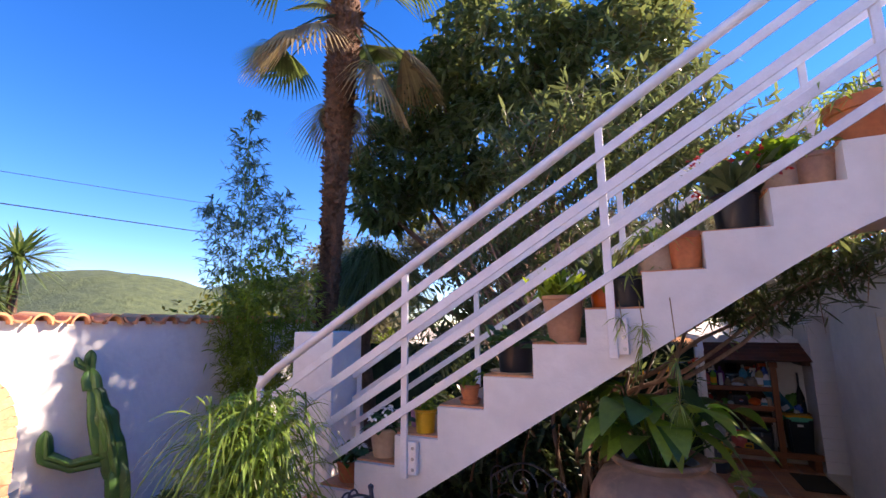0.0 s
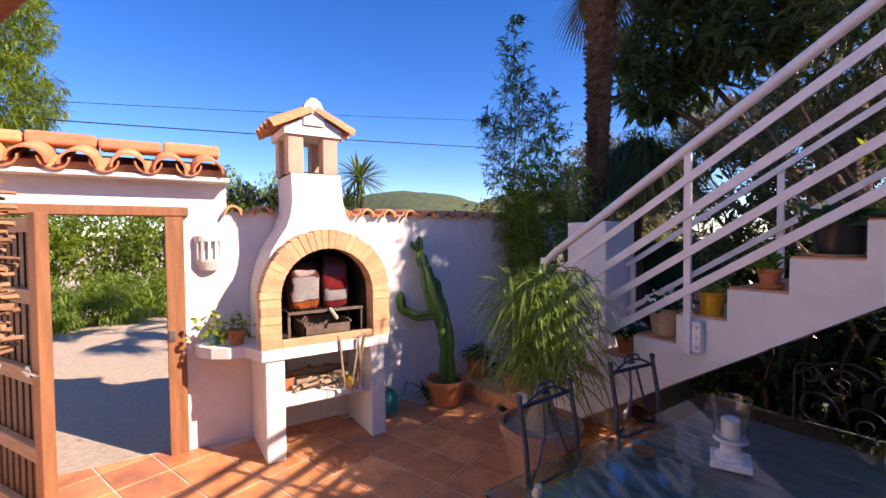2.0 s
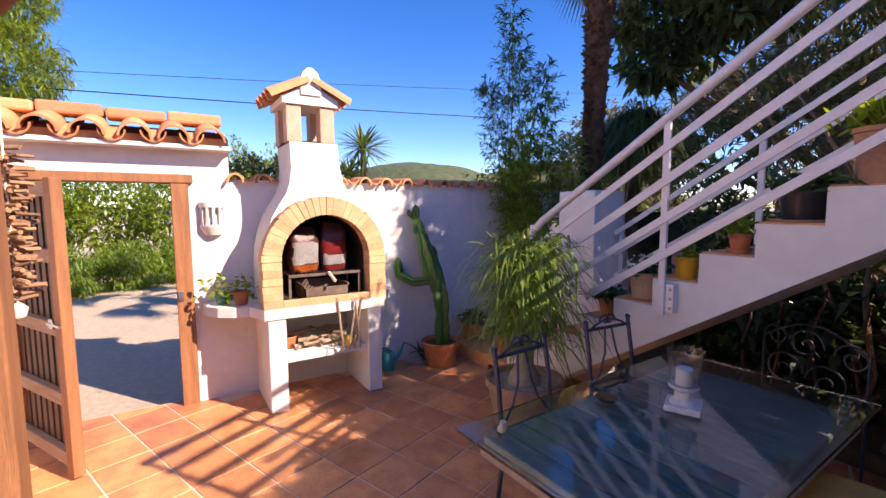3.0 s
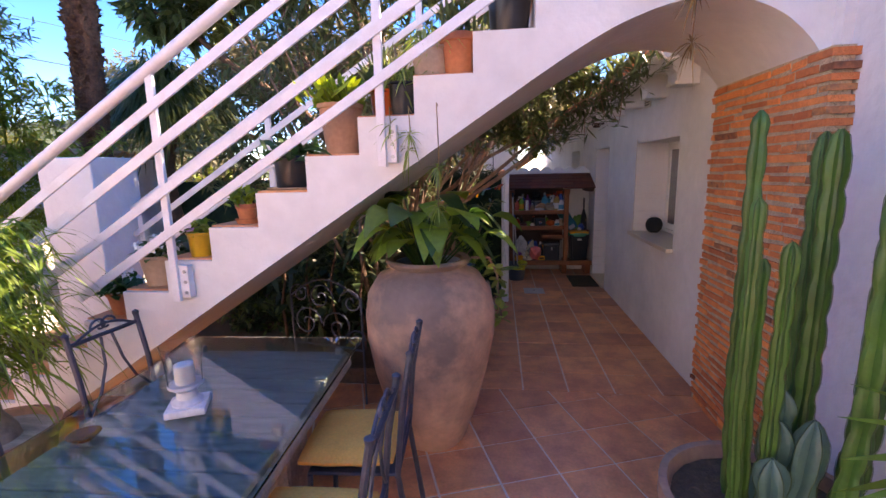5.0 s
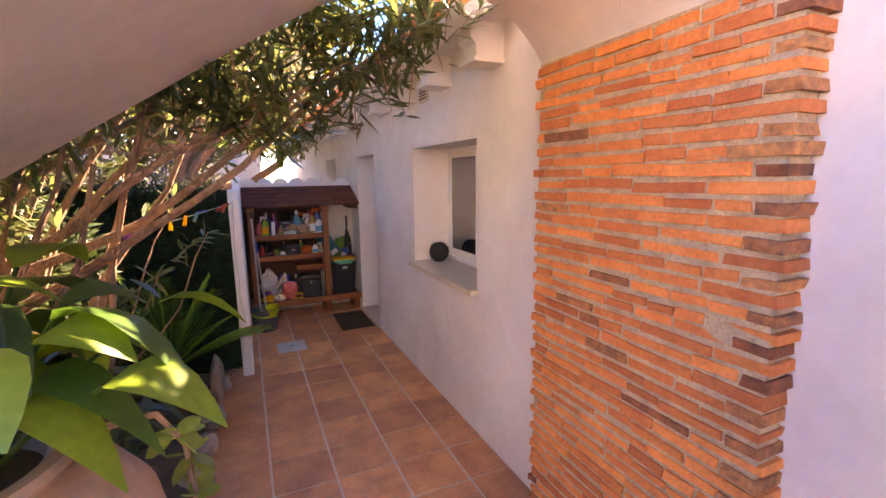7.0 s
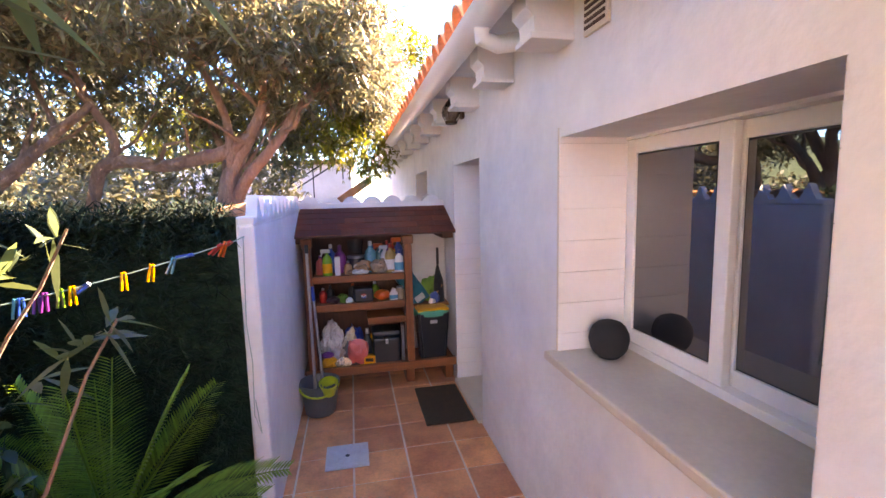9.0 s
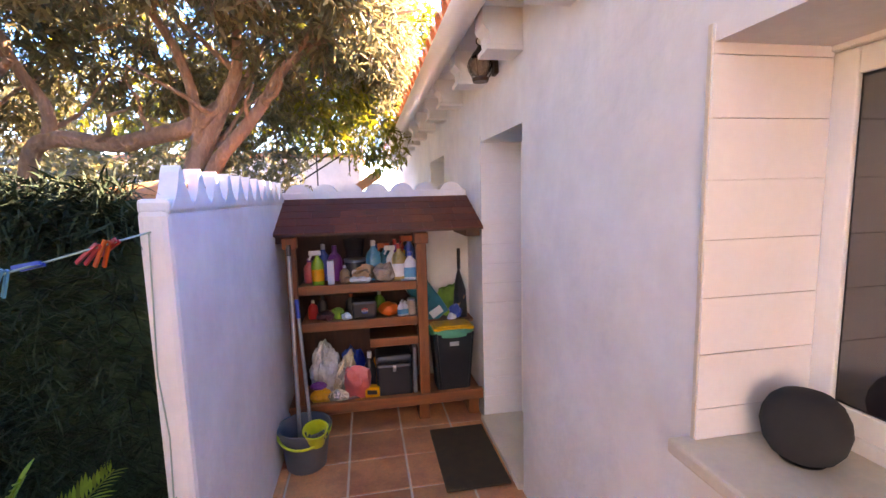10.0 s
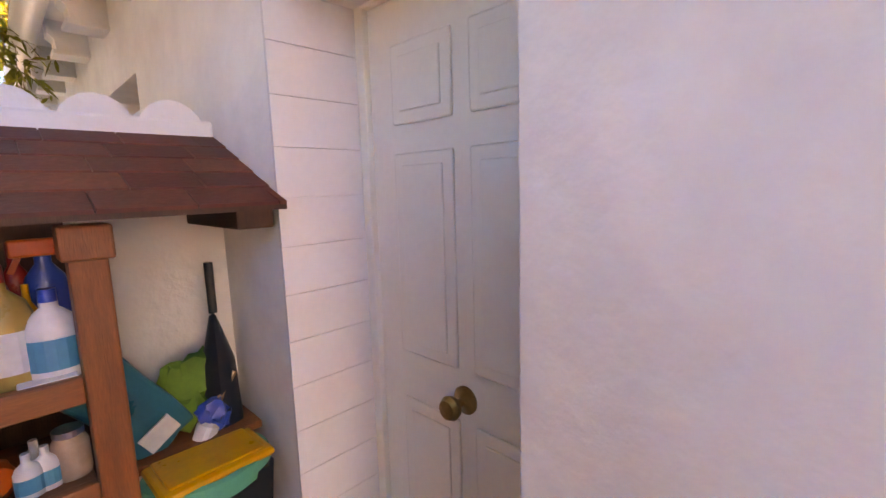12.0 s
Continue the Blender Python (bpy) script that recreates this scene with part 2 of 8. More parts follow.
# ---- house wall ----
WY0, WY1, WZ0, WZ1 = 4.705, 5.835, 0.955, 1.985      # window opening
DY0, DY1, DZ1 = 7.06, 7.86, 2.008                    # door opening
bm = BM()
T = HX + 0.45
box(bm, (HX + 0.045, -3.5, -0.04), (T, 3.0, 2.62))
for a, b in (((3.0, 0), (WY0, 3.3)), ((WY0, 0), (WY1, WZ0)), ((WY0, WZ1), (WY1, 3.3)), ((WY1, 0), (DY0, 3.3)), ((DY0, DZ1), (DY1, 3.3)), ((DY1, 0), (9.25, 3.3)), ((10.15, 0), (16.0, 3.3)), ((9.25, 0), (10.15, 1.0)), ((9.25, 2.05), (10.15, 3.3))):
    y0, z0, y1, z1 = a[0], a[1], b[0], b[1]
    if y0 >= 4.0 or y1 > 4.0:
        z1 = min(z1, 2.62)
    box(bm, (HX, y0, z0 - 0.04), (T, y1, z1))
box(bm, (T, -3.5, -0.04), (T + 4, 16, 2.55))
setting("wall_house", bm, WHITE, "white rough plaster house wall along the passage", category="wall")

# ---- gate wall ----
bm = BM()
W0 = GX - 0.16
box(bm, (W0, -4.0, -0.05), (GX, -0.86, 2.2))
box(bm, (W0, -0.86, 2.0), (GX, 0.42, 2.2))
box(bm, (W0, 0.42, -0.05), (GX, 0.74, 2.2))
box(bm, (W0, 0.74, -0.05), (GX, 6.5, 1.93))
box(bm, (W0, 6.5, -0.05), (GX, 13.0, 1.6))
setting("wall_gate", bm, WHITE, "white plastered garden wall with a tile coping", category="wall")

# unseen wall added behind the walker: closes the yard and bounces sun into it
bm = BM()
box(bm, (W0 - 2.5, -4.4, -0.05), (HX + 1.0, -4.02, 4.6))
setting("wall_rear", bm, WHITE, "unseen white wall bouncing sunlight into the yard", category="wall")

# ---- outdoor stair ----
TX, TZ, TP, TR = 0.205, 1.603, 0.3045, 0.193
SY0, SY1 = 3.06, 4.0


def nose(k):
    return TX + TP * k, TZ + TR * k


prof = [(nose(-8)[0], 0.0)]
for k in range(-8, 10):
    x, z = nose(k)
    prof += [(x, z), (x + TP, z)]
ARCH = [(3.06, 2.08), (3.0, 2.2), (2.93, 2.29), (2.83, 2.375), (2.70, 2.435), (2.55, 2.462), (2.38, 2.452), (2.24, 2.415), (2.08, 2.35), (1.90, 2.25), (1.70, 2.126), (1.5, 1.997)]
soffit = []
for i in range(1, len(ARCH) - 2):
    for k in range(5):
        u = k / 5
        soffit.append(tuple(0.5 * (2 * ARCH[i][c] + (ARCH[i + 1][c] - ARCH[i - 1][c]) * u + (2 * ARCH[i - 1][c] - 5 * ARCH[i][c] + 4 * ARCH[i + 1][c] - ARCH[i + 2][c]) * u * u
                             + (3 * ARCH[i][c] - ARCH[i - 1][c] - 3 * ARCH[i + 1][c] + ARCH[i + 2][c]) * u ** 3) for c in (0, 1)))
prof += [(7.0, nose(9)[1]), (7.0, 3.0), (T, 2.9), (T, 2.2)] + soffit + [(1.70, 2.126), (-1.50, 0.055), (-1.58, 0.0)]
bm = prism(BM(), prof, 'y', SY0, SY1)
STAIR = thing("staircase", (0, 0, 0), "white rendered masonry outdoor staircase with tiled treads", "staircase")
part("flight", bm, WHITE, STAIR, "", True)
for k in range(-8, 10):
    x, z = nose(k)
    part("tread_tile", box(BM(), (x - 0.006, SY0 + 0.035, z - 0.006), (x + TP - 0.004, SY1 - 0.02, z + 0.012), None, 0.004), TILE, STAIR, "terracotta tread")

# terrace beyond the head of the stair
bm = BM()
box(bm, (HX + 0.31, -3.5, 2.56), (7.0, 3.05, 3.33))
box(bm, (HX + 0.05, 4.02, 2.56), (7.0, 4.2, 3.33))
setting("terrace", bm, WHITE, "white plastered upper terrace at the stair head", category="terrace")


def railing(name, y, posts, rails, ends, label, foot):
    t = thing(name, (0, y, 0), label, "railing")
    for x, z0, z1 in posts:
        p = part("post", box(BM(), (x - 0.022, -0.012, z0), (x + 0.022, 0.012, z1), None, 0.004), RAILPAINT, t)
        if foot:
            part("bracket", box(BM(), (x - 0.005, 0.008, z0 + 0.02), (x + 0.075, 0.055, z0 + 0.21), None, 0.003), RAILPAINT, p)
            for q in range(3):
                for s in (0.012, 0.055):
                    part("bolt", lathe(BM(), [(0, -0.012), (0.011, -0.012), (0.011, 0), (0, 0)], 6, pose(x + s, 0.004, z0 + 0.05 + q * 0.062, 90)), STEEL, p)
    for off, x0, x1, w, hh, round_ in rails:
        def zz(x):
            return ends + 0.615 * (x + 0.3) - off
        if round_:
            pts = [(x0 - 0.16, 0.0, zz(x0) - 0.2), (x0 - 0.12, 0, zz(x0) - 0.1), (x0, -0.0, zz(x0)), (x1, 0, zz(x1))] if name == "stair_railing" else [(x0, 0, zz(x0)), (x1, 0, zz(x1))]
            part("handrail", tube(BM(), pts, hh, 12), RAILPAINT, t, "round white handrail", True)
        else:
            part("rail", bar(BM(), (x0, -0.018, zz(x0)), (x1, -0.018, zz(x1)), w, hh, (0, 0, 1), 0.003), RAILPAINT, t)
    return t


railing("stair_railing", 3.0, [(-1.52, 0.42, 1.55), (-0.3, 0.99, 2.26), (0.955, 1.73, 3.03), (2.21, 2.5, 3.8)],
        [(0.0, -1.40, 2.24, 0, 0.031, True), (0.19, -1.5, 2.24, 0.014, 0.052, False), (0.40, -1.45, 2.24, 0.014, 0.056, False), (0.645, -1.2, 2.24, 0.014, 0.05, False), (0.88, -0.92, 2.24, 0.014, 0.05, False)],
        2.265, "white painted steel stair railing with flat bars", True)
railing("rear_railing", 3.94, [(-1.3, 0.85, 1.47), (-0.15, 1.42, 2.19), (1.01, 2.12, 2.9), (2.2, 2.85, 3.63)],
        [(0.0, -1.36, 3.0, 0.012, 0.045, False), (0.2, -1.36, 3.0, 0.012, 0.045, False), (0.42, -1.36, 3.0, 0.012, 0.045, False)],
        2.10, "white painted steel railing along the stair's rear edge", False)

# pillar at the foot of the stair
bm = BM()
box(bm, (-1.80, 3.62, -0.04), (-1.36, 4.05, 1.86), None, 0.012)
part("shaft", bm, WHITE, thing("gate_pillar", (0, 0, 0), "white plastered square pillar at the stair foot", "pillar"))

# ---- passage wall, back wall ----
bm = BM()
box(bm, (1.595, 6.34, -0.04), (1.685, 8.45, 1.60), None, 0.02)
setting("wall_passage", bm, WHITE, "white plaster garden wall ending beside the hedge screen", category="wall")
bm = BM()
box(bm, (1.688, 8.30, -0.04), (HX, 8.45, 1.62))
setting("wall_back", bm, WHITE, "white plaster wall behind the shelf unit", category="wall")
# round scallops along both tops
t = thing("wall_coping", (0, 0, 0), "white scalloped coping of upturned roof tiles on the wall", "coping")
part("bedding", box(BM(), (1.67, 8.285, 1.60), (3.04, 8.465, 1.668), None, 0.01), WHITE, t)
part("bedding", box(BM(), (1.597, 6.345, 1.585), (1.688, 8.28, 1.632), None, 0.012), WHITE, t)
for k in range(7):
    o = [(0.098 * math.cos(a * math.pi / 10), 0.11 * math.sin(a * math.pi / 10)) for a in range(11)]
    x = 1.78 + k * 0.19
    part("scallop", prism(BM(), [(x + p, 1.615 + q) for p, q in o], 'y', 8.29, 8.46), WHITE, t)
for k in range(11):
    # mortar drawn up to a point between two tiles
    o = [(-0.095, -0.02), (-0.06, 0.012), (-0.034, 0.05), (-0.016, 0.095), (0.0, 0.115), (0.016, 0.095), (0.034, 0.05), (0.06, 0.012), (0.095, -0.02)]
    y = 6.45 + k * 0.17
    part("mortar_point", prism(BM(), [(y + p, 1.62 + q) for p, q in o], 'x', 1.635, 1.69), WHITE, t)
    b = roof_tile(0.21, 0.082, 0.082, 0.014, 8)
    bmesh.ops.transform(b, matrix=pose(1.455, y + 0.085, 1.60, 0, -8, R.uniform(-3, 3)) @ Matrix.Diagonal((1, 1, 0.9, 1)), verts=b.verts[:])
    part("coping_tile", b, ROOFTILE, t, "orange curved roof tile")

# ---- brick pier under the arch ----
bm = BM()
box(bm, (2.984, 2.948, -0.04), (HX + 0.03, 3.99, 2.2))
PIER = setting("wall_brick_pier", bm, MORTAR, "pier faced with thin handmade orange bricks and wide joints", category="brick wall")

# ---- roof tiles and copings ----


def share(name, me, parent, m):
    ob = new(name, me)
    ob.parent = parent
    ob.matrix_basis = m
    return ob


GATE_ROOF = thing("gate_roof", (0, 0, 0), "small roof of curved orange clay tiles over the gate", "roof")
for n_, fl in (("tile_source", False), ("channel_source", True)):
    ob = obj(n_, roof_tile(0.42, 0.098, 0.112, 0.016, 10, fl), ROOFTILE, True)
    bpy.data.objects.remove(ob)
for k in range(8):
    y = 0.60 - k * 0.268
    share("roof_tile", bpy.data.meshes["tile_source"], GATE_ROOF, pose(-3.19, y, 2.385 + R.uniform(-.004, .004), 0, 17, R.uniform(-2, 2)))
    share("channel_tile", bpy.data.meshes["channel_source"], GATE_ROOF, pose(-3.19, y - 0.134, 2.435 + R.uniform(-.004, .004), 0, 17, R.uniform(-1, 1)) @ Matrix.Diagonal((1, 0.8, 0.8, 1)))
part("board", box(BM(), (-3.2, -1.5, 2.2), (-2.835, 0.75, 2.235), None, 0.006), WHITE, GATE_ROOF)
part("mortar_bed", prism(BM(), [(-3.26, 2.236), (-2.90, 2.236), (-2.90, 2.30), (-3.26, 2.41)], 'y', -1.45, 0.735), ROOFTILE, GATE_ROOF)
for k in range(5):
    part("ridge_tile", box(BM(), (-3.29, 0.72 - (k + 1) * 0.42, 2.44), (-3.08, 0.71 - k * 0.42, 2.535 - 0.012 * (k % 2)), None, 0.02), ROOFTILE, GATE_ROOF)
GATE_COPE = thing("garden_wall_coping", (0, 0, 0), "wavy coping of curved clay tiles on the garden wall", "coping")
small = obj("coping_source", roof_tile(0.30, 0.074, 0.074, 0.016), ROOFTILE, True)
bpy.data.objects.remove(small)
schan = obj("coping_channel_source", roof_tile(0.30, 0.066, 0.066, 0.016, flip=True), ROOFTILE, True)
bpy.data.objects.remove(schan)
for k in range(21):
    y = 0.78 + 0.244 * k
    share("coping_tile", bpy.data.meshes["coping_source"], GATE_COPE, pose(-3.22, y, 1.955, 0, 3, R.uniform(-2, 2)) @ Matrix.Diagonal((1, 0.95, 1.15, 1)))
    share("coping_channel", bpy.data.meshes["coping_channel_source"], GATE_COPE, pose(-3.22, y + 0.122, 2.015, 0, 3, R.uniform(-2, 2)) @ Matrix.Diagonal((1, 0.95, 0.75, 1)))
part("bedding", box(BM(), (-3.17, 0.745, 1.925), (-2.985, 5.8, 1.965)), WHITE, GATE_COPE)

# ---- gate ----
fr = thing("gate_frame", (0, 0, 0), "brown stained timber gate frame in the wall opening", "door frame")
part("jamb", box(BM(), (-3.13, 0.29, -0.04), (-2.955, 0.418, 1.93), None, 0.006), OLDWOOD, fr)
part("jamb", box(BM(), (-3.13, -0.858, -0.04), (-2.955, -0.77, 1.93), None, 0.006), OLDWOOD, fr)
part("lintel", box(BM(), (-3.13, -0.92, 1.925), (-2.945, 0.455, 1.995), None, 0.006), OLDWOOD, fr)
part("latch_plate", box(BM(), (-2.957, 0.30, 0.92), (-2.945, 0.34, 1.01), None, 0.004), STEEL, fr)
GATE = thing("garden_gate", (-2.93, -0.75, 0), "brown slatted timber garden gate standing open", "gate", rz=28.5)
GREYWOOD = mat("bleached_wood", (0.42, 0.30, 0.21), (0.26, 0.16, 0.10), 0.85, 0, 4, 50, 0.4, 0.006, 0.4, stretch=(0.7, 7, 7))
part("stile", box(BM(), (0.86, -0.035, 0.02), (0.955, 0.03, 1.90), None, 0.006), OLDWOOD, GATE)
part("stile", box(BM(), (0.0, -0.03, 0.02), (0.09, 0.03, 1.90), None, 0.005), OLDWOOD, GATE)
for z in (0.08, 0.47, 0.92, 1.38, 1.79):
    part("cross_rail", box(BM(), (0.09, -0.03, z), (0.86, 0.018, z + 0.085), None, 0.006), GREYWOOD, GATE)
for k in range(8):
    part("slat", box(BM(), (0.105 + k * 0.095, 0.018, 0.05), (0.165 + k * 0.095, 0.036, 1.86), None, 0.003), DARKWOOD, GATE)
part("bolt", tube(BM(), [(0.80, -0.05, 1.0), (0.98, -0.05, 1.0)], 0.009), STEEL, GATE)
part("bolt_plate", box(BM(), (0.80, -0.045, 0.97), (0.86, -0.03, 1.03), None, 0.003), STEEL, GATE)

# ---- barbecue ----
BBQ = thing("barbecue", (0, 0, 0), "white plastered masonry barbecue with brick arch and chimney", "barbecue")
CY = 1.412


def arc(r, n=24, c=CY, z=1.27):
    return [(c + r * math.cos(math.pi * k / n), z + r * math.sin(math.pi * k / n)) for k in range(n + 1)]


right = [(0.505, 0.88), (0.508, 1.2), (0.497, 1.35), (0.465, 1.50), (0.41, 1.63), (0.34, 1.74), (0.275, 1.83), (0.235, 1.93), (0.212, 2.05), (0.205, 2.27)]
outl = [(CY - 0.06 * max(0, (z - 1.5)) + w, z) for w, z in right] + [(CY - 0.06 * max(0, (z - 1.5)) - w, z) for w, z in right[::-1]]
outl += [(CY - 0.40, 0.88)] + arc(0.40)[::-1] + [(CY + 0.40, 0.88)]
part("hood", prism(BM(), outl, 'x', -2.975, -2.50), WHITE, BBQ)
ring = [(CY - 0.40, 0.88)] + arc(0.40)[::-1] + [(CY + 0.40, 0.88), (CY + 0.385, 0.88)] + arc(0.385) + [(CY - 0.385, 0.88)]
part("lining", prism(BM(), ring, 'x', -2.96, -2.495), SOOT, BBQ, "sooty firebox lining")
part("firebox_back", box(BM(), (-2.965, 1.02, 0.885), (-2.93, 1.80, 1.68)), SOOT, BBQ, "sooty firebox back")
for y0, y1 in ((0.905, 1.05), (1.77, 1.905)):
    part("leg", box(BM(), (-2.975, y0, 0.0), (-2.36, y1, 0.80), None, 0.012), WHITE, BBQ)
part("wood_shelf", box(BM(), (-2.97, 1.05, 0.40), (-2.40, 1.77, 0.455), None, 0.01), WHITE, BBQ)
slab = [(-2.975, 0.50), (-2.90, 0.475), (-2.78, 0.50), (-2.68, 0.57), (-2.61, 0.68), (-2.575, 0.80), (-2.40, 0.86), (-2.345, 0.88), (-2.345, 1.93), (-2.40, 1.95), (-2.58, 1.99), (-2.62, 2.06), (-2.70, 2.15), (-2.82, 2.20), (-2.975, 2.21)]
part("counter", prism(BM(), slab, 'z', 0.80, 0.885), WHITE, BBQ, "white rounded counter slab")
part("hearth_front", box(BM(), (-2.40, 1.03, 0.885), (-2.352, 1.79, 0.945), None, 0.006), FIREBRICK, BBQ)
part("hearth", box(BM(), (-2.93, 1.03, 0.885), (-2.40, 1.79, 0.93), None, 0.004), SOOT, BBQ)
# voussoirs and jamb bricks
ri, ro = 0.382, 0.535
for k in range(26):
    a0, a1 = math.pi * (k + 0.06) / 26, math.pi * (k + 0.94) / 26
    j = R.uniform(-0.006, 0.006)
    o = [(CY + ri * math.cos(a0), 1.27 + ri * math.sin(a0)), (CY + (ro + j) * math.cos(a0), 1.27 + (ro + j) * math.sin(a0)), (CY + (ro + j) * math.cos(a1), 1.27 + (ro + j) * math.sin(a1)), (CY + ri * math.cos(a1), 1.27 + ri * math.sin(a1))]
    part("arch_brick", prism(BM(), o, 'x', -2.50, -2.352 + R.uniform(-.003, .003)), FIREBRICK, BBQ)
for s in (-1, 1):
    for k in range(6):
        z = 0.888 + k * 0.0637
        part("jamb_brick", box(BM(), (-2.50, CY + s * ri, z), (-2.352 + R.uniform(-.003, .003), CY + s * (ro + R.uniform(-.005, .005)), z + 0.058)), FIREBRICK, BBQ)
    part("joint_fill", box(BM(), (-2.495, CY + s * (ri + 0.006), 0.886), (-2.356, CY + s * (ro - 0.012), 1.272)), ARCHJOINT, BBQ)
ring = [(CY - 0.39, 1.27)] + arc(0.39)[::-1] + [(CY + 0.522, 1.27)] + arc(0.522)
part("arch_joint", prism(BM(), [p for i, p in enumerate(ring) if i == 0 or p != ring[i - 1]], 'x', -2.495, -2.356), ARCHJOINT, BBQ)
# chimney head with four posts and a gabled tile roof
CC = 1.345
for y in (CC - 0.205, CC + 0.08):
    for x in (-2.95, -2.63):
        part("chimney_post", box(BM(), (x, y, 2.27), (x + 0.13, y + 0.125, 2.60), None, 0.008), PINKRENDER, BBQ, "pinkish rendered chimney post")
part("chimney_floor", box(BM(), (-2.94, CC - 0.19, 2.262), (-2.52, CC + 0.19, 2.285)), SOOT, BBQ)
part("gable", prism(BM(), [(CC - 0.235, 2.58), (CC + 0.235, 2.58), (CC + 0.235, 2.64), (CC, 2.765), (CC - 0.235, 2.64)], 'x', -2.97, -2.48), WHITE, BBQ)
for s in (-1, 1):
    for k in range(4):
        b = roof_tile(0.36, 0.072, 0.085, 0.014)
        bmesh.ops.transform(b, matrix=pose(-2.93 + k * 0.14, CC + s * 0.005, 2.77, 0, 0, 90 * s) @ pose(0, 0, 0, 0, 27, 0), verts=b.verts[:])
        part("cap_tile", b, ROOFTILE, BBQ, "weathered curved roof tile")
fin = [(CC - 0.085, 2.66), (CC + 0.085, 2.66), (CC + 0.085, 2.79), (CC + 0.06, 2.85), (CC + 0.02, 2.885), (CC - 0.02, 2.885), (CC - 0.06, 2.85), (CC - 0.085, 2.79)]
part("finial", prism(BM(), fin, 'x', -2.97, -2.465), WHITE, BBQ)

# things on and in the barbecue
gr = thing("grill", (-2.62, 1.42, 0.93), "rusty barbecue grate and ash tray in the firebox", "grill")
RUST = mat("rusty_steel", (0.12, 0.075, 0.055), (0.22, 0.17, 0.14), 0.7, 0.4, 14, 70, 0.4, 0.004, 0.5)
for k in range(16):
    part("bar", tube(BM(), [(-0.16, -0.30 + k * 0.04, 0.20), (0.17, -0.30 + k * 0.04, 0.20)], 0.006, 6), RUST, gr)
part("rack_frame", box(BM(), (0.165, -0.32, 0.188), (0.18, 0.32, 0.212), None, 0.003), RUST, gr)
part("rack_frame", box(BM(), (-0.175, -0.32, 0.188), (-0.16, 0.32, 0.212), None, 0.003), RUST, gr)
for y in (-0.31, 0.31):
    for x in (-0.16, 0.16):
        part("leg", box(BM(), (x - 0.01, y - 0.01, 0.0), (x + 0.01, y + 0.01, 0.2)), RUST, gr)
bm = BM()
box(bm, (-0.14, -0.20, 0.0), (0.20, 0.20, 0.015))
for a, b in (((0.185, -0.20, 0.0), (0.20, 0.20, 0.09)), ((-0.14, -0.20, 0), (-0.125, 0.20, 0.12)), ((-0.14, -0.20, 0), (0.20, -0.185, 0.11)), ((-0.14, 0.185, 0), (0.20, 0.20, 0.11))):
    box(bm, a, b)
part("ash_tray", bm, RUST, gr)
part("handle", tube(BM(), [(0.19, 0.02, 0.215), (0.30, 0.04, 0.15)], 0.014, 8), MARBLE, gr, "pale wooden handle")


def sack(name, loc, w, d, hgt, base, band, label, rz):
    t = thing(name, loc, label, "sack", rz=rz)
    bm = BM()
    nx, nz = 12, 12
    grid = []
    for j in range(nz + 1):
        v = j / nz
        row = []
        for i in range(2 * nx):
            a = math.tau * i / (2 * nx)
            s = (math.sin(math.pi * min(1, v * 3) / 2) * 0.15 + 0.85) * (1 - max(0, v - 0.72) * 1.1)
            ty = 1 - max(0, v - 0.8) * 3.2
            x = math.copysign(abs(math.cos(a)) ** 0.6, math.cos(a)) * d / 2 * s * max(0.12, ty)
            y = math.copysign(abs(math.sin(a)) ** 0.6, math.sin(a)) * w / 2 * s
            nn = noise.noise((x * 18 + 3, y * 18, v * 5 + w * 40)) * 0.034
            row.append(bm.verts.new((x * (1 + nn * 6), y * (1 + nn * 3), v * hgt + nn)))
        grid.append(row)
    for a, b in zip(grid, grid[1:]):
        for i in range(2 * nx):
            bm.faces.new((a[i], a[(i + 1) % (2 * nx)], b[(i + 1) % (2 * nx)], b[i]))
    bm.faces.new(grid[0][::-1])
    bm.faces.new(grid[-1])
    part("bag", bm, base, t, "", True)
    for z0, z1, m in band:
        b = BM()
        grid = []
        for j in range(5):
            v = (z0 + (z1 - z0) * j / 4)
            s = (math.sin(math.pi * min(1, v * 3) / 2) * 0.15 + 0.85) * (1 - max(0, v - 0.72) * 1.1)
            row = []
            for i in range(13):
                a = -math.pi / 2 + math.pi * i / 12
                x = abs(math.cos(a)) ** 0.6 * d / 2 * s
                y = math.copysign(abs(math.sin(a)) ** 0.6, math.sin(a)) * w / 2 * s * 0.96
                nn = noise.noise((x * 18 + 3, y * 18, v * 5 + w * 40)) * 0.034
                row.append(b.verts.new((x * (1 + nn * 6) + 0.005, y * (1 + nn * 3), v * hgt + nn)))
            grid.append(row)
        for p, q in zip(grid, grid[1:]):
            for i in range(12):
                b.faces.new((p[i], p[i + 1], q[i + 1], q[i]))
        r = bmesh.ops.solidify(b, geom=b.faces[:], thickness=0.002)
        part("print_band", b, m, t, "", True)
    return t


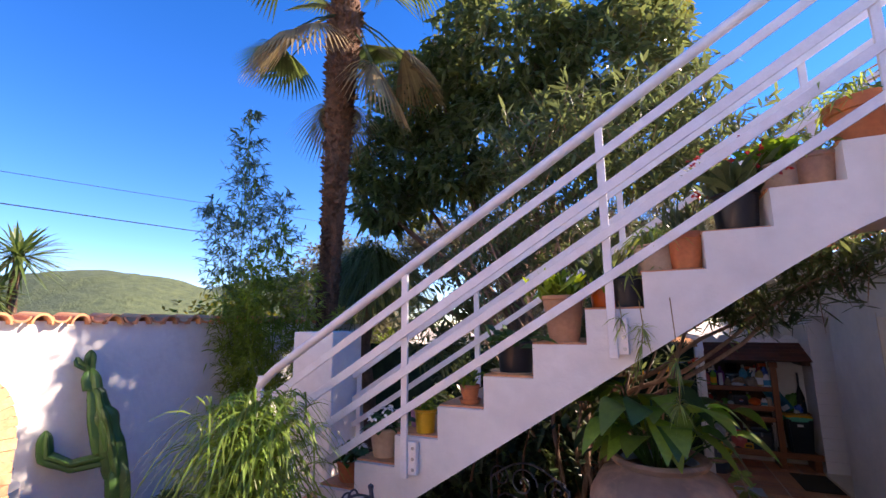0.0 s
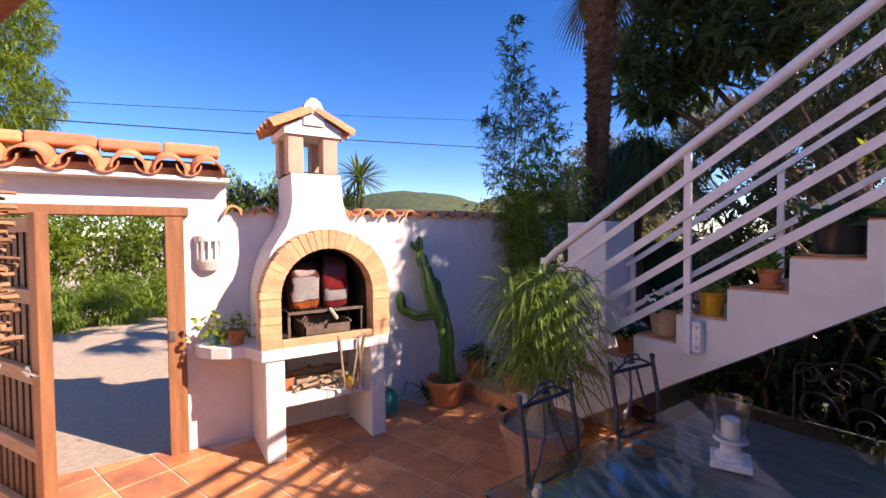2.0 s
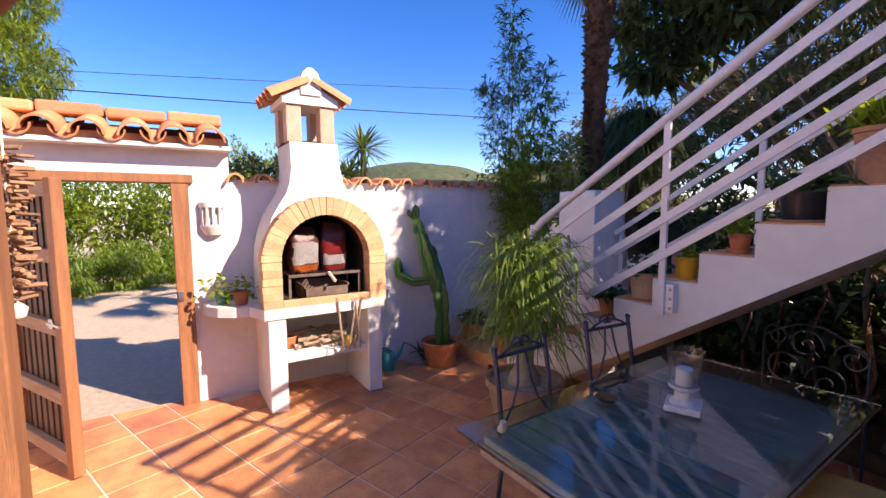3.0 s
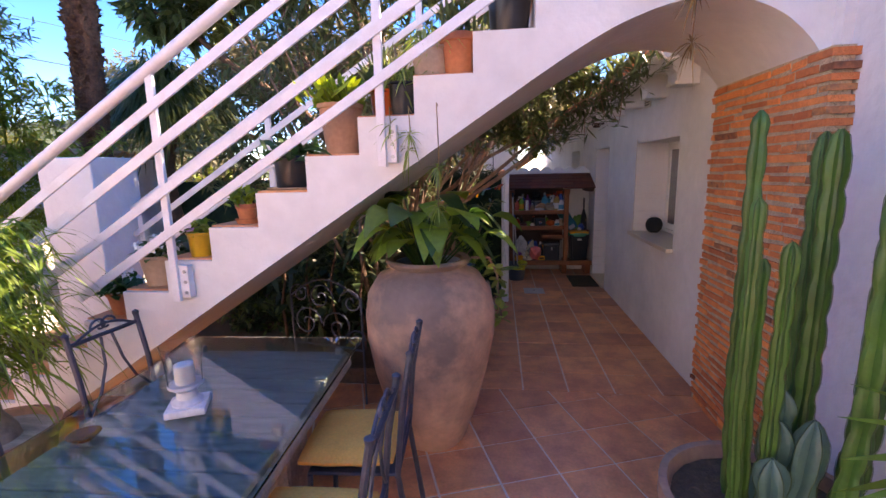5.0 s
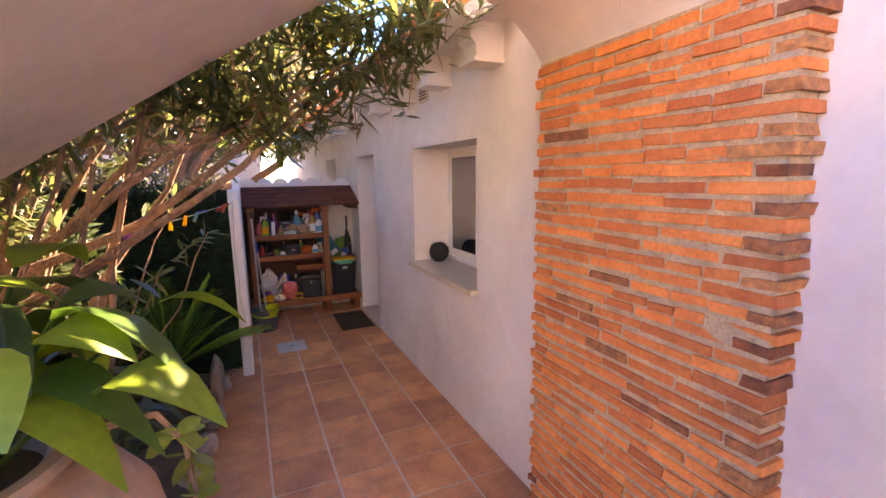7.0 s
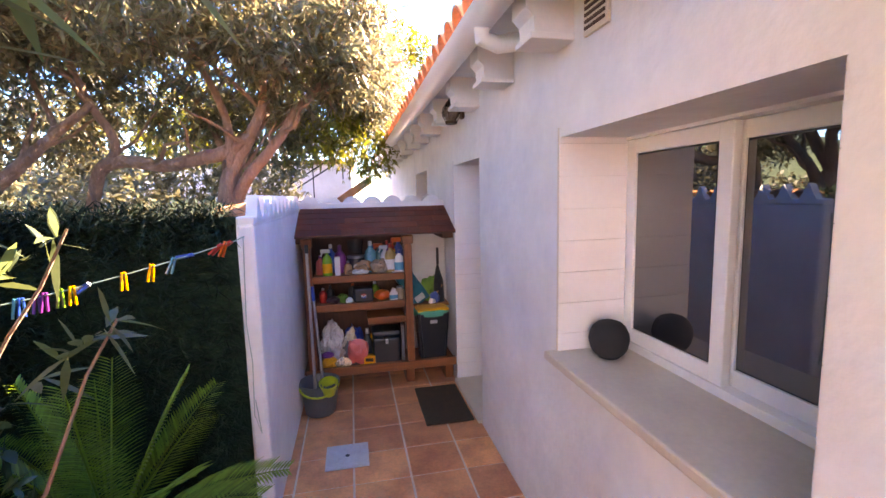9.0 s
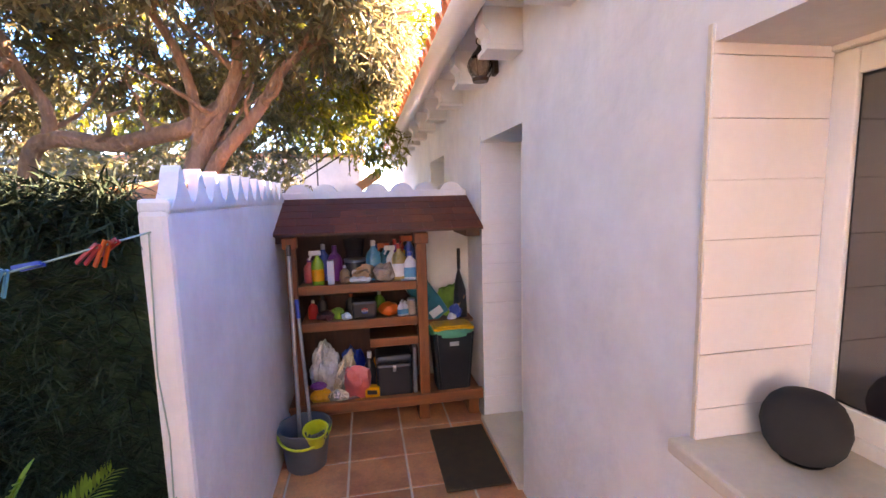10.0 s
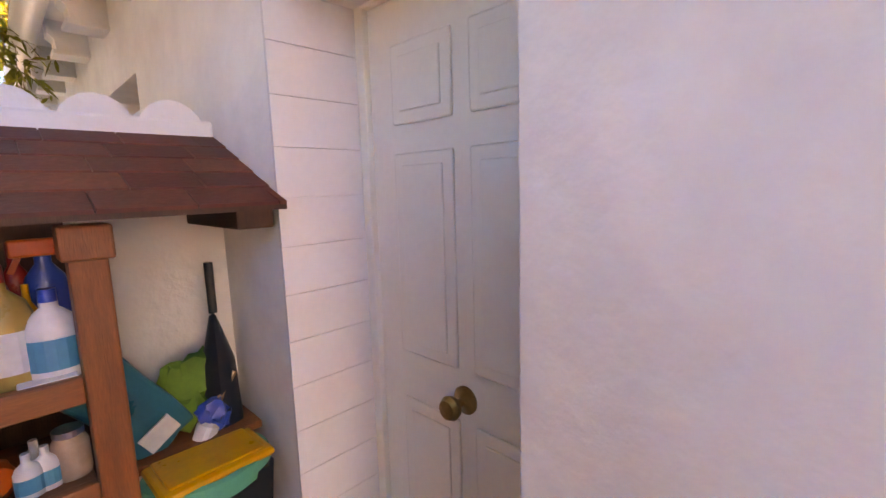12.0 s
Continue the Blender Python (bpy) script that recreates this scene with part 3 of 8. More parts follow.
PAPERW = mat("white_print", (0.62, 0.60, 0.60), (0.42, 0.40, 0.40), 0.5, 0, 9, 60, 0.25, 0.01, 0.3)
PAPERR = mat("red_print", (0.42, 0.03, 0.03), (0.28, 0.02, 0.02), 0.45, 0, 9, 60, 0.25, 0.01, 0.3)
PAPERD = mat("dark_print", (0.05, 0.045, 0.045), (0.16, 0.03, 0.03), 0.45, 0, 9, 60, 0.25, 0.01, 0.3)
PAPERO = mat("orange_print", (0.60, 0.16, 0.03), (0.45, 0.10, 0.02), 0.45, 0, 9, 60, 0.25, 0.01, 0.3)
BAGD = mat("sack_dark", (0.13, 0.025, 0.025), (0.04, 0.03, 0.03), 0.4, 0, 9, 50, 0.4, 0.012, 0.4)
sack("charcoal_sack", (-2.62, 1.27, 1.142), 0.27, 0.17, 0.40, BAGD, [(0.04, 0.16, PAPERO), (0.18, 0.66, PAPERW)], "crumpled red and white charcoal sack on the grill", 8)
sack("charcoal_sack", (-2.63, 1.545, 1.142), 0.24, 0.16, 0.43, BAGD, [(0.03, 0.10, PAPERR), (0.12, 0.34, PAPERW), (0.36, 0.62, PAPERR)], "red and white briquette sack on the grill", -6)

LOG = mat("firewood", (0.50, 0.38, 0.27), (0.26, 0.17, 0.11), 0.9, 0, 8, 60, 0.6, 0.008, 0.5)
for k in range(26):
    a = R.uniform(-40, 40) + (90 if R.random() < 0.4 else 0)
    L, r = R.uniform(0.12, 0.34), R.uniform(0.009, 0.022)
    x, y = R.uniform(-2.85, -2.50), R.uniform(1.15, 1.62)
    z = 0.455 + r + (k // 9) * 0.035
    c, s = math.cos(radians(a)) * L / 2, math.sin(radians(a)) * L / 2
    y0, y1 = max(1.07, min(1.75, y - c)), max(1.07, min(1.75, y + c))
    x0, x1 = max(-2.95, x - s), min(-2.33, x + s)
    t = thing("firewood_stick", (0, 0, 0), "dry split firewood stick on the barbecue shelf", "firewood", "firewood on the barbecue shelf")
    part("wood", tube(BM(), [(x0, y0, z), ((x0 + x1) / 2, (y0 + y1) / 2, z + 0.006), (x1, y1, z + R.uniform(0, 0.02))], r, 6, r * 0.8), LOG, t)


def pot(name, loc, r, hgt, m, label, saucer=False, group="", rim=0.16, taper=0.72, plain=False):
    """A flowerpot with a rolled rim, soil and, where seen, a saucer."""
    t = thing(name, loc, label, "flowerpot", group)
    z0 = 0.0
    if saucer:
        part("saucer", lathe(BM(), [(0, 0), (r * 0.95, 0), (r * 1.15, 0.028), (r * 1.10, 0.03), (r * 0.9, 0.01), (0, 0.01)], 24), m, t, "", True)
        z0 = 0.011
    rb = r * taper
    if plain:
        p = [(0, z0), (rb, z0), (r, hgt), (r * 0.93, hgt), (rb * 0.98, hgt * 0.55), (0, hgt * 0.55)]
    else:
        zr = hgt * (1 - rim)
        p = [(0, z0), (rb * 0.96, z0), (rb, z0 + 0.008), (r * 0.92, zr), (r * 1.0, zr + 0.004), (r * 1.02, hgt - 0.006), (r, hgt), (r * 0.9, hgt), (r * 0.84, hgt * 0.8), (rb * 0.8, hgt * 0.6), (0, hgt * 0.6)]
    part("bowl", lathe(BM(), p, 28, None, r * 0.03, len(name) + loc[0]), m, t, "", True)
    part("soil", lathe(BM(), [(0, hgt * 0.84), (r * 0.80, hgt * 0.83), (r * 0.83, hgt * 0.81), (0, hgt * 0.80)], 16), EARTH, t, "dark soil")
    return t


BLUEW = mat("blue_grey_plastic", (0.12, 0.34, 0.36), (0.08, 0.25, 0.27), 0.45, 0, 6, 60, 0.05, 0.002, 0.2)
pot("terracotta_pot", (-2.66, 1.13, 0.456), 0.068, 0.11, TERRACOTTA, "small empty terracotta pot among the firewood")
pot("terracotta_pot", (-2.72, 0.76, 0.886), 0.07, 0.12, TERRACOTTA, "small terracotta pot with trailing ivy on the counter")
pot("terracotta_pot", (-2.84, 0.62, 0.886), 0.06, 0.10, BLUEW, "small blue-grey pot with ivy on the counter")
pot("terracotta_pot", (-2.78, 2.06, 0.886), 0.07, 0.12, CLAY, "small clay pot on the barbecue's side counter")
# fire tools
for k, (dx, dy) in enumerate(((0.0, 0.0), (0.01, 0.05), (0.0, 0.10), (0.02, 0.15))):
    t = thing("fire_tongs", (-2.33 + dx, 1.52 + dy, 0.46), "worn wooden-handled barbecue tool leaning on the counter", "fire tool", "fire tools", rx=R.uniform(-12, 12), ry=0)
    part("handle", tube(BM(), [(0, 0, 0.0), (0.0, 0, 0.44)], 0.010, 6, 0.008), LOG, t)
    part("hook", tube(BM(), [(0, 0, 0.44), (0.0, 0.012, 0.46), (-0.01, 0.0, 0.475)], 0.004, 6), STEEL, t)
YEL = mat("yellow_glaze", (0.62, 0.36, 0.02), (0.50, 0.27, 0.015), 0.3, 0, 6, 60, 0.05, 0.002, 0.15)
t = thing("gloves", (-2.40, 1.60, 0.457), "yellow work gloves on the barbecue shelf", "gloves")
part("glove", lathe(BM(), [(0, 0), (0.035, 0.005), (0.04, 0.05), (0.025, 0.10), (0, 0.115)], 12, None, 0.012), YEL, t, "", True)
# turquoise watering can
TURQ = mat("turquoise_plastic", (0.03, 0.30, 0.31), (0.02, 0.22, 0.23), 0.4, 0, 6, 60, 0.05, 0.002, 0.2)
t = thing("watering_can", (-2.80, 2.16, 0.0), "turquoise plastic watering can on the floor by the wall", "watering can")
part("body", lathe(BM(), [(0, 0), (0.075, 0), (0.082, 0.02), (0.07, 0.17), (0.05, 0.20), (0.045, 0.20), (0.04, 0.19), (0, 0.18)], 20), TURQ, t, "", True)
part("spout", tube(BM(), [(0.02, 0.06, 0.06), (0.04, 0.13, 0.17), (0.05, 0.17, 0.28)], 0.018, 8, 0.011), TURQ, t, "", True)
part("handle", tube(BM(), [(0, -0.06, 0.06), (0, -0.12, 0.12), (0, -0.10, 0.22), (0, -0.03, 0.24), (0, 0.02, 0.20)], 0.011, 8), TURQ, t, "", True)

# pierced white wall lantern
t = thing("wall_lantern", (-2.985, 0.595, 1.48), "white pierced ceramic half-round lantern on the wall", "lantern")
CER = mat("white_ceramic", (0.76, 0.74, 0.71), (0.66, 0.63, 0.60), 0.35, 0, 9, 60, 0.1, 0.003, 0.1)


def half_band(r0, z0, r1, z1, th=0.012, a0=-90, a1=90, n=12):
    b = BM()
    A = []
    for k in range(n + 1):
        a = radians(a0 + (a1 - a0) * k / n)
        A.append([b.verts.new((rr * math.cos(a), rr * math.sin(a), zz)) for rr, zz in ((r0, z0), (r1, z1), (r1 - th, z1), (r0 - th, z0))])
    for p, q in zip(A, A[1:]):
        for i in range(4):
            b.faces.new((p[i], q[i], q[(i + 1) % 4], p[(i + 1) % 4]))
    b.faces.new(A[0][::-1])
    b.faces.new(A[-1])
    return b


part("base_band", half_band(0.055, 0, 0.085, 0.06), CER, t)
part("mid_band", half_band(0.085, 0.06, 0.088, 0.075), CER, t)
for k in range(7):
    a = -90 + k * 30
    part("bar", half_band(0.086, 0.075, 0.086, 0.20, 0.012, a - 6 if k else a, a + 6 if k < 6 else a, 3), CER, t)
part("top_band", half_band(0.088, 0.20, 0.09, 0.235), CER, t)
part("crown", half_band(0.09, 0.235, 0.05, 0.275), CER, t)
part("tip", half_band(0.05, 0.275, 0.016, 0.30), CER, t)
t.matrix_basis = t.matrix_basis @ Matrix.Scale(1.2, 4)

# ---- raised plant bed edge by the stair foot ----
bm = BM()
box(bm, (-2.985, 3.06, -0.03), (-1.66, 3.58, 0.15), None, 0.012)
setting("step_planter", bm, TILE, "low terracotta-tiled ledge at the wall corner", category="ledge")
bm = BM()
box(bm, (-2.985, 3.60, -0.03), (-1.81, 6.3, 0.20), None, 0.02)
box(bm, (-1.80, 4.06, -0.03), (1.34, 6.3, 0.10), None, 0.02)
box(bm, (-1.40, 4.02, -0.03), (1.0, 4.06, 0.12))
setting("garden_bed", bm, EARTH, "dark earth garden bed behind the stair", category="soil")

# ---- table ----
TG = thing("patio_table", (0.30, 2.19, 0), "rectangular stone patio table with a thick glass top", "table", rz=2.5)
STONE = mat("grey_slab", (0.46, 0.45, 0.40), (0.20, 0.22, 0.20), 0.75, 0, 7, 50, 0.5, 0.008, 0.5, stretch=(1, 4, 1))
STONEE = mat("rough_stone", (0.46, 0.37, 0.31), (0.30, 0.23, 0.19), 0.9, 0, 10, 60, 0.8, 0.015, 0.4)
GLASS = glass("table_glass", (0.72, 0.88, 0.86))
g = part("glass_top", box(BM(), (-0.50, -0.90, 0.738), (0.50, 0.90, 0.752), None, 0.003), GLASS, TG, "clear greenish glass sheet")
g.visible_shadow = False
for k in range(14):
    y = -0.79 + k * 0.1135
    part("slat", box(BM(), (-0.43, y, 0.668 + R.uniform(-.003, .003)), (0.43, y + 0.105, 0.70), None, 0.006), STONE, TG)
bm = BM()
box(bm, (-0.45, -0.80, 0.615), (0.45, 0.82, 0.665), None, 0.012)
part("stone_frame", bm, STONEE, TG)
for x in (-0.4, 0.4):
    for y in (-0.74, 0.0, 0.76):
        part("spacer", box(BM(), (x - 0.02, y - 0.02, 0.699), (x + 0.02, y + 0.02, 0.7375), None, 0.006), STONEE, TG)
for y in (-0.5, 0.5):
    bm = BM()
    box(bm, (-0.24, y - 0.14, 0.0), (0.24, y + 0.14, 0.615), None, 0.03)
    part("pedestal", bm, STONEE, TG, "rough stone pedestal")
# hurricane candle holder
t = thing("candle_holder", (0.27, 2.28, 0.7525), "white urn-footed candle holder with glass shade", "candle holder", rz=25)
STUCCO = mat("white_plaster_cast", (0.72, 0.70, 0.70), (0.55, 0.53, 0.54), 0.6, 0, 12, 60, 0.2, 0.004, 0.3)
part("plinth", box(BM(), (-0.075, -0.075, 0), (0.075, 0.075, 0.03), None, 0.005), STUCCO, t)
part("stem", lathe(BM(), [(0.058, 0.03), (0.06, 0.04), (0.04, 0.055), (0.036, 0.085), (0.055, 0.10), (0.066, 0.108), (0.066, 0.12), (0, 0.12)], 24), STUCCO, t, "", True)
WAX = mat("candle_wax", (0.78, 0.74, 0.66), (0.72, 0.67, 0.58), 0.5, 0, 6, 60, 0.05, 0.002, 0.1)
part("candle", lathe(BM(), [(0, 0.12), (0.037, 0.12), (0.037, 0.195), (0.03, 0.20), (0, 0.194)], 20), WAX, t, "cream pillar candle", True)
part("shade", lathe(BM(), [(0.062, 0.121), (0.064, 0.20), (0.078, 0.285), (0.080, 0.285), (0.0665, 0.20), (0.0645, 0.121)], 28), glass("thin_glass", (0.97, 0.98, 0.98)), t, "clear flared glass shade", True).visible_shadow = False
t = thing("amber_dish", (0.02, 2.05, 0.7525), "small amber glass dish on the table", "dish")
part("bowl", lathe(BM(), [(0, 0), (0.035, 0), (0.055, 0.02), (0.05, 0.02), (0.032, 0.006), (0, 0.006)], 18), mat("amber_glass", (0.22, 0.10, 0.03), (0.14, 0.06, 0.02), 0.15, 0, 6, 60, 0.02, 0.001, 0.2), t, "", True)
t = thing("shell", (-0.02, 1.42, 0.7525), "pale yellow curled shell on the table", "shell")
part("shell", lathe(BM(), [(0, 0), (0.025, 0.004), (0.03, 0.03), (0.018, 0.06), (0.022, 0.075), (0, 0.08)], 12, pose(0, 0, 0, 0, 12, 0) @ Matrix.Scale(0.65, 4), 0.01), MARBLE, t, "", True)


def iron_chair(loc, rz, cushions, label):
    """A wrought-iron chair: legs, seat frame, arched back with scrolls. Faces +x in its own frame."""
    t = thing("iron_chair", loc, label, "chair", "chairs round the table", rz=rz)
    part("seat", box(BM(), (-0.2, -0.2, 0.43), (0.2, 0.2, 0.445), None, 0.006), IRON, t)
    for x in (-0.19, 0.19):
        for y in (-0.19, 0.19):
            top = 0.97 if x < 0 else 0.43
            if x < 0:
                part("rear_post", tube(BM(), [(x - 0.06, y, 0.0), (x, y, 0.43), (x - 0.03, y, 0.75), (x - 0.07, y, top)], 0.013, 8), IRON, t, "", True)
                part("knob", lathe(BM(), [(0, 0), (0.016, 0.004), (0.017, 0.02), (0, 0.032)], 10, pose(x - 0.07, y, top - 0.004)), IRON, t, "", True)
            else:
                part("front_leg", tube(BM(), [(x + 0.03, y, 0.0), (x, y, 0.43)], 0.013, 8), IRON, t, "", True)
    part("top_rail", tube(BM(), [(-0.255, -0.19, 0.93), (-0.255, 0.19, 0.93)], 0.011, 8), IRON, t, "", True)
    part("lower_rail", tube(BM(), [(-0.205, -0.19, 0.55), (-0.205, 0.19, 0.55)], 0.009, 8), IRON, t, "", True)
    for s in (-1, 1):
        part("scroll", tube(BM(), [(-0.26, s * (0.02 + 0.05 * math.cos(a / 10 * 4.4) * (1 - a / 16)), 0.975 + 0.045 * math.sin(a / 10 * 4.4) * (1 - a / 16)) for a in range(13)], 0.006, 6), IRON, t, "", True)
        part("back_curve", tube(BM(), [(-0.207, s * 0.18, 0.56), (-0.215, s * 0.10, 0.66), (-0.225, s * 0.05, 0.78), (-0.25, s * 0.03, 0.92)], 0.007, 6), IRON, t, "", True)
    part("arch", tube(BM(), [(-0.25, -0.17 + 0.34 * a / 10, 0.93 + 0.055 * math.sin(math.pi * a / 10)) for a in range(11)], 0.007, 6), IRON, t, "", True)
    return t


CUSH = mat("yellow_cushion", (0.90, 0.47, 0.11), (0.74, 0.34, 0.07), 0.9, 0, 5, 90, 0.35, 0.006, 0.25)


def cushion(loc, w, d, hgt, label, rz=0, ry=0):
    t = thing("seat_cushion", loc, label, "cushion", "yellow cushions", rz=rz, ry=ry)
    bm = BM()
    n = 14
    V = {}
    for s in (1, -1):
        for i in range(n + 1):
            for j in range(n + 1):
                u, v2 = i / n * 2 - 1, j / n * 2 - 1
                e = (1 - abs(u) ** 4) * (1 - abs(v2) ** 4)
                z = hgt / 2 + s * hgt / 2 * (0.12 + 0.88 * max(0, e) ** 0.5) + 0.006 * noise.noise((u * 3, v2 * 3, s + loc[1]))
                q = 1 - 0.05 * (abs(u * v2)) ** 2
                V[s, i, j] = bm.verts.new((u * w / 2 * q, v2 * d / 2 * q, max(0.0, z)))
    for s in (1, -1):
        for i in range(n):
            for j in range(n):
                f = [V[s, i, j], V[s, i + 1, j], V[s, i + 1, j + 1], V[s, i, j + 1]]
                bm.faces.new(f if s > 0 else f[::-1])
    for i in range(n):
        bm.faces.new((V[1, i, 0], V[-1, i, 0], V[-1, i + 1, 0], V[1, i + 1, 0]))
        bm.faces.new((V[1, i, n], V[1, i + 1, n], V[-1, i + 1, n], V[-1, i, n]))
        bm.faces.new((V[1, 0, i], V[1, 0, i + 1], V[-1, 0, i + 1], V[-1, 0, i]))
        bm.faces.new((V[1, n, i], V[-1, n, i], V[-1, n, i + 1], V[1, n, i + 1]))
    part("pad", bm, CUSH, t, "", True)
    part("piping", tube(BM(), [(w / 2 * 0.98, -d / 2 * 0.9 + d * 0.9 * k / 8, hgt / 2) for k in range(9)], 0.006, 6), CUSH, t)
    return t


iron_chair((-0.12, 1.86, 0), 4, 0, "blue-grey wrought iron chair tucked at the table")
iron_chair((-0.18, 2.62, 0), -4, 0, "blue-grey wrought iron chair near the stair")
iron_chair((0.92, 2.55, 0), 184, 1, "blue-grey wrought iron chair with a yellow cushion")
iron_chair((0.93, 1.98, 0), 182, 1, "blue-grey wrought iron chair with a faded yellow cushion")
cushion((0.88, 2.55, 0.446), 0.42, 0.42, 0.085, "mustard yellow seat cushion on the chair", 4)
cushion((0.89, 1.98, 0.446), 0.43, 0.44, 0.085, "mustard yellow seat cushion on the chair", 2)

# ---- big clay jar ----
JAR = thing("clay_jar", (1.125, 3.34, 0), "tall aged terracotta storage jar with smoke-darkened patches", "jar")
part("body", lathe(BM(), [(0, 0), (0.19, 0), (0.215, 0.03), (0.29, 0.25), (0.355, 0.50), (0.392, 0.72), (0.398, 0.86), (0.375, 0.99), (0.31, 1.09), (0.235, 1.125), (0.225, 1.14), (0.25, 1.155), (0.262, 1.175), (0.25, 1.19), (0.215, 1.185), (0.205, 1.14), (0.22, 1.08), (0.2, 1.02), (0, 1.02)], 48, None, 0.012, 2), JARCLAY, JAR, "", True)
part("soil", lathe(BM(), [(0, 1.12), (0.204, 1.12), (0.206, 1.10), (0, 1.10)], 24), EARTH, JAR)
part("inner_pot", lathe(BM(), [(0.196, 1.09), (0.20, 1.165), (0.19, 1.165), (0.186, 1.09)], 24), mat("pale_blue_plastic", (0.30, 0.36, 0.52), (0.25, 0.30, 0.45), 0.4, 0, 6, 60, 0.05, 0.002, 0.2), JAR, "pale blue inner pot rim", True)

# ---- timber porch post and beam ----
PX, PY = -0.535, -0.25
t = thing("porch", (0, 0, 0), "dark brown timber porch post with white-washed roof beam", "porch")
part("post", box(BM(), (PX - 0.065, PY - 0.065, 0), (PX + 0.065, PY + 0.065, 2.25), None, 0.008), OLDWOOD, t)
part("beam", bar(BM(), (PX - 0.22, PY - 0.10, 2.33), (PX + 1.40, PY + 0.63, 2.33), 0.15, 0.16, (0, 0, 1), 0.01), OLDWOOD, t)
part("brace", bar(BM(), (PX, PY, 1.95), (PX + 0.30, PY + 0.135, 2.26), 0.06, 0.06, (0, 0, 1), 0.006), DARKWOOD, t)

# ---- window in the passage ----
W = thing("window_1", (0, 0, 0), "white sliding window with two dark reflecting panes", "window", kind="structure")
FX = HX + 0.325


def sash(y0, y1, z0, z1, x, w=0.06):
    s = part("sash", box(BM(), (x, y0, z0), (x + 0.035, y0 + w, z1), None, 0.004), WHITEGLOSS, W)
    bm = BM()
    box(bm, (x, y1 - w, z0), (x + 0.035, y1, z1), None, 0.004)
    box(bm, (x + 0.001, y0 + w, z1 - w), (x + 0.034, y1 - w, z1), None, 0.003)
    box(bm, (x + 0.001, y0 + w, z0), (x + 0.034, y1 - w, z0 + w), None, 0.003)
    part("sash_rail", bm, WHITEGLOSS, s)
    part("gasket", box(BM(), (x + 0.012, y0 + w - 0.004, z0 + w - 0.004), (x + 0.016, y1 - w + 0.004, z1 - w + 0.004)), BLACK, s)
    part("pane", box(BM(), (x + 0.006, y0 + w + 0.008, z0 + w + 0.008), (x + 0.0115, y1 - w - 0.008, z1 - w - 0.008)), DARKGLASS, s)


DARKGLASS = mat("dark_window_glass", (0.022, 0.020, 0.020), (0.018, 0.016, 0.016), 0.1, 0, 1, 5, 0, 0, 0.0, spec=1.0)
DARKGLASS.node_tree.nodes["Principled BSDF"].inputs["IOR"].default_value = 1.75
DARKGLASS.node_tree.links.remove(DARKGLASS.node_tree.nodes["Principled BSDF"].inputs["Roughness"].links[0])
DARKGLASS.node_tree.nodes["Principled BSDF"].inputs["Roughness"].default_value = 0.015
sash(5.27, WY1 - 0.002, 1.03, WZ1 - 0.055, FX)
sash(WY0 + 0.002, 5.325, 1.03, WZ1 - 0.055, FX + 0.04)
part("frame_sill", box(BM(), (FX - 0.01, WY0, 0.995), (T, WY1, 1.03), None, 0.003), WHITEGLOSS, W)
part("shutter_box", box(BM(), (FX - 0.012, WY0, WZ1 - 0.053), (T - 0.002, WY1, WZ1 - 0.002), None, 0.003), WHITEGLOSS, W)
part("sill", box(BM(), (HX - 0.06, WY0 - 0.02, 0.955), (FX + 0.02, WY1 + 0.025, 0.995), None, 0.008), MARBLE, W, "cream stone window sill")
REVEAL = mat("white_glazed_tile", (0.74, 0.72, 0.72), (0.68, 0.65, 0.65), 0.18, 0, 4, 40, 0.04, 0.003, 0.06)
for k in range(8):
    z0, z1 = max(0.997, 0.9365 + k * 0.1405), min(1.0755 + k * 0.1405, WZ1 - 0.002)
    if z1 - z0 > 0.01:
        part("reveal_tile", box(BM(), (HX - 0.004, WY1 - 0.008, z0), (FX - 0.002, WY1 + 0.004, z1), None, 0.001), REVEAL, W, "white glazed reveal tile")
        part("reveal_tile", box(BM(), (HX + 0.004, WY0 - 0.004, z0), (FX - 0.002, WY0 + 0.006, z1), None, 0.001), REVEAL, W)
part("edge_trim", box(BM(), (HX - 0.006, WY1 - 0.004, 0.997), (HX + 0.004, WY1 + 0.008, WZ1)), MARBLE, W)
t = thing("speaker", (HX + 0.175, 5.71, 0.996), "round black fabric smart speaker on the sill", "speaker")
FAB = mat("black_fabric", (0.02, 0.02, 0.022), (0.012, 0.012, 0.013), 0.95, 0, 8, 400, 0.3, 0.002, 0.3)
part("body", lathe(BM(), [(0.04, 0.004), (0.062, 0.018), (0.077, 0.042), (0.085, 0.08), (0.081, 0.108), (0.068, 0.136), (0.05, 0.153), (0.025, 0.162), (0, 0.164)], 48), FAB, t, "", True)
part("foot", lathe(BM(), [(0, 0), (0.044, 0), (0.046, 0.003), (0.04, 0.005), (0, 0.005)], 32), BLACK, t, "black rubber foot")

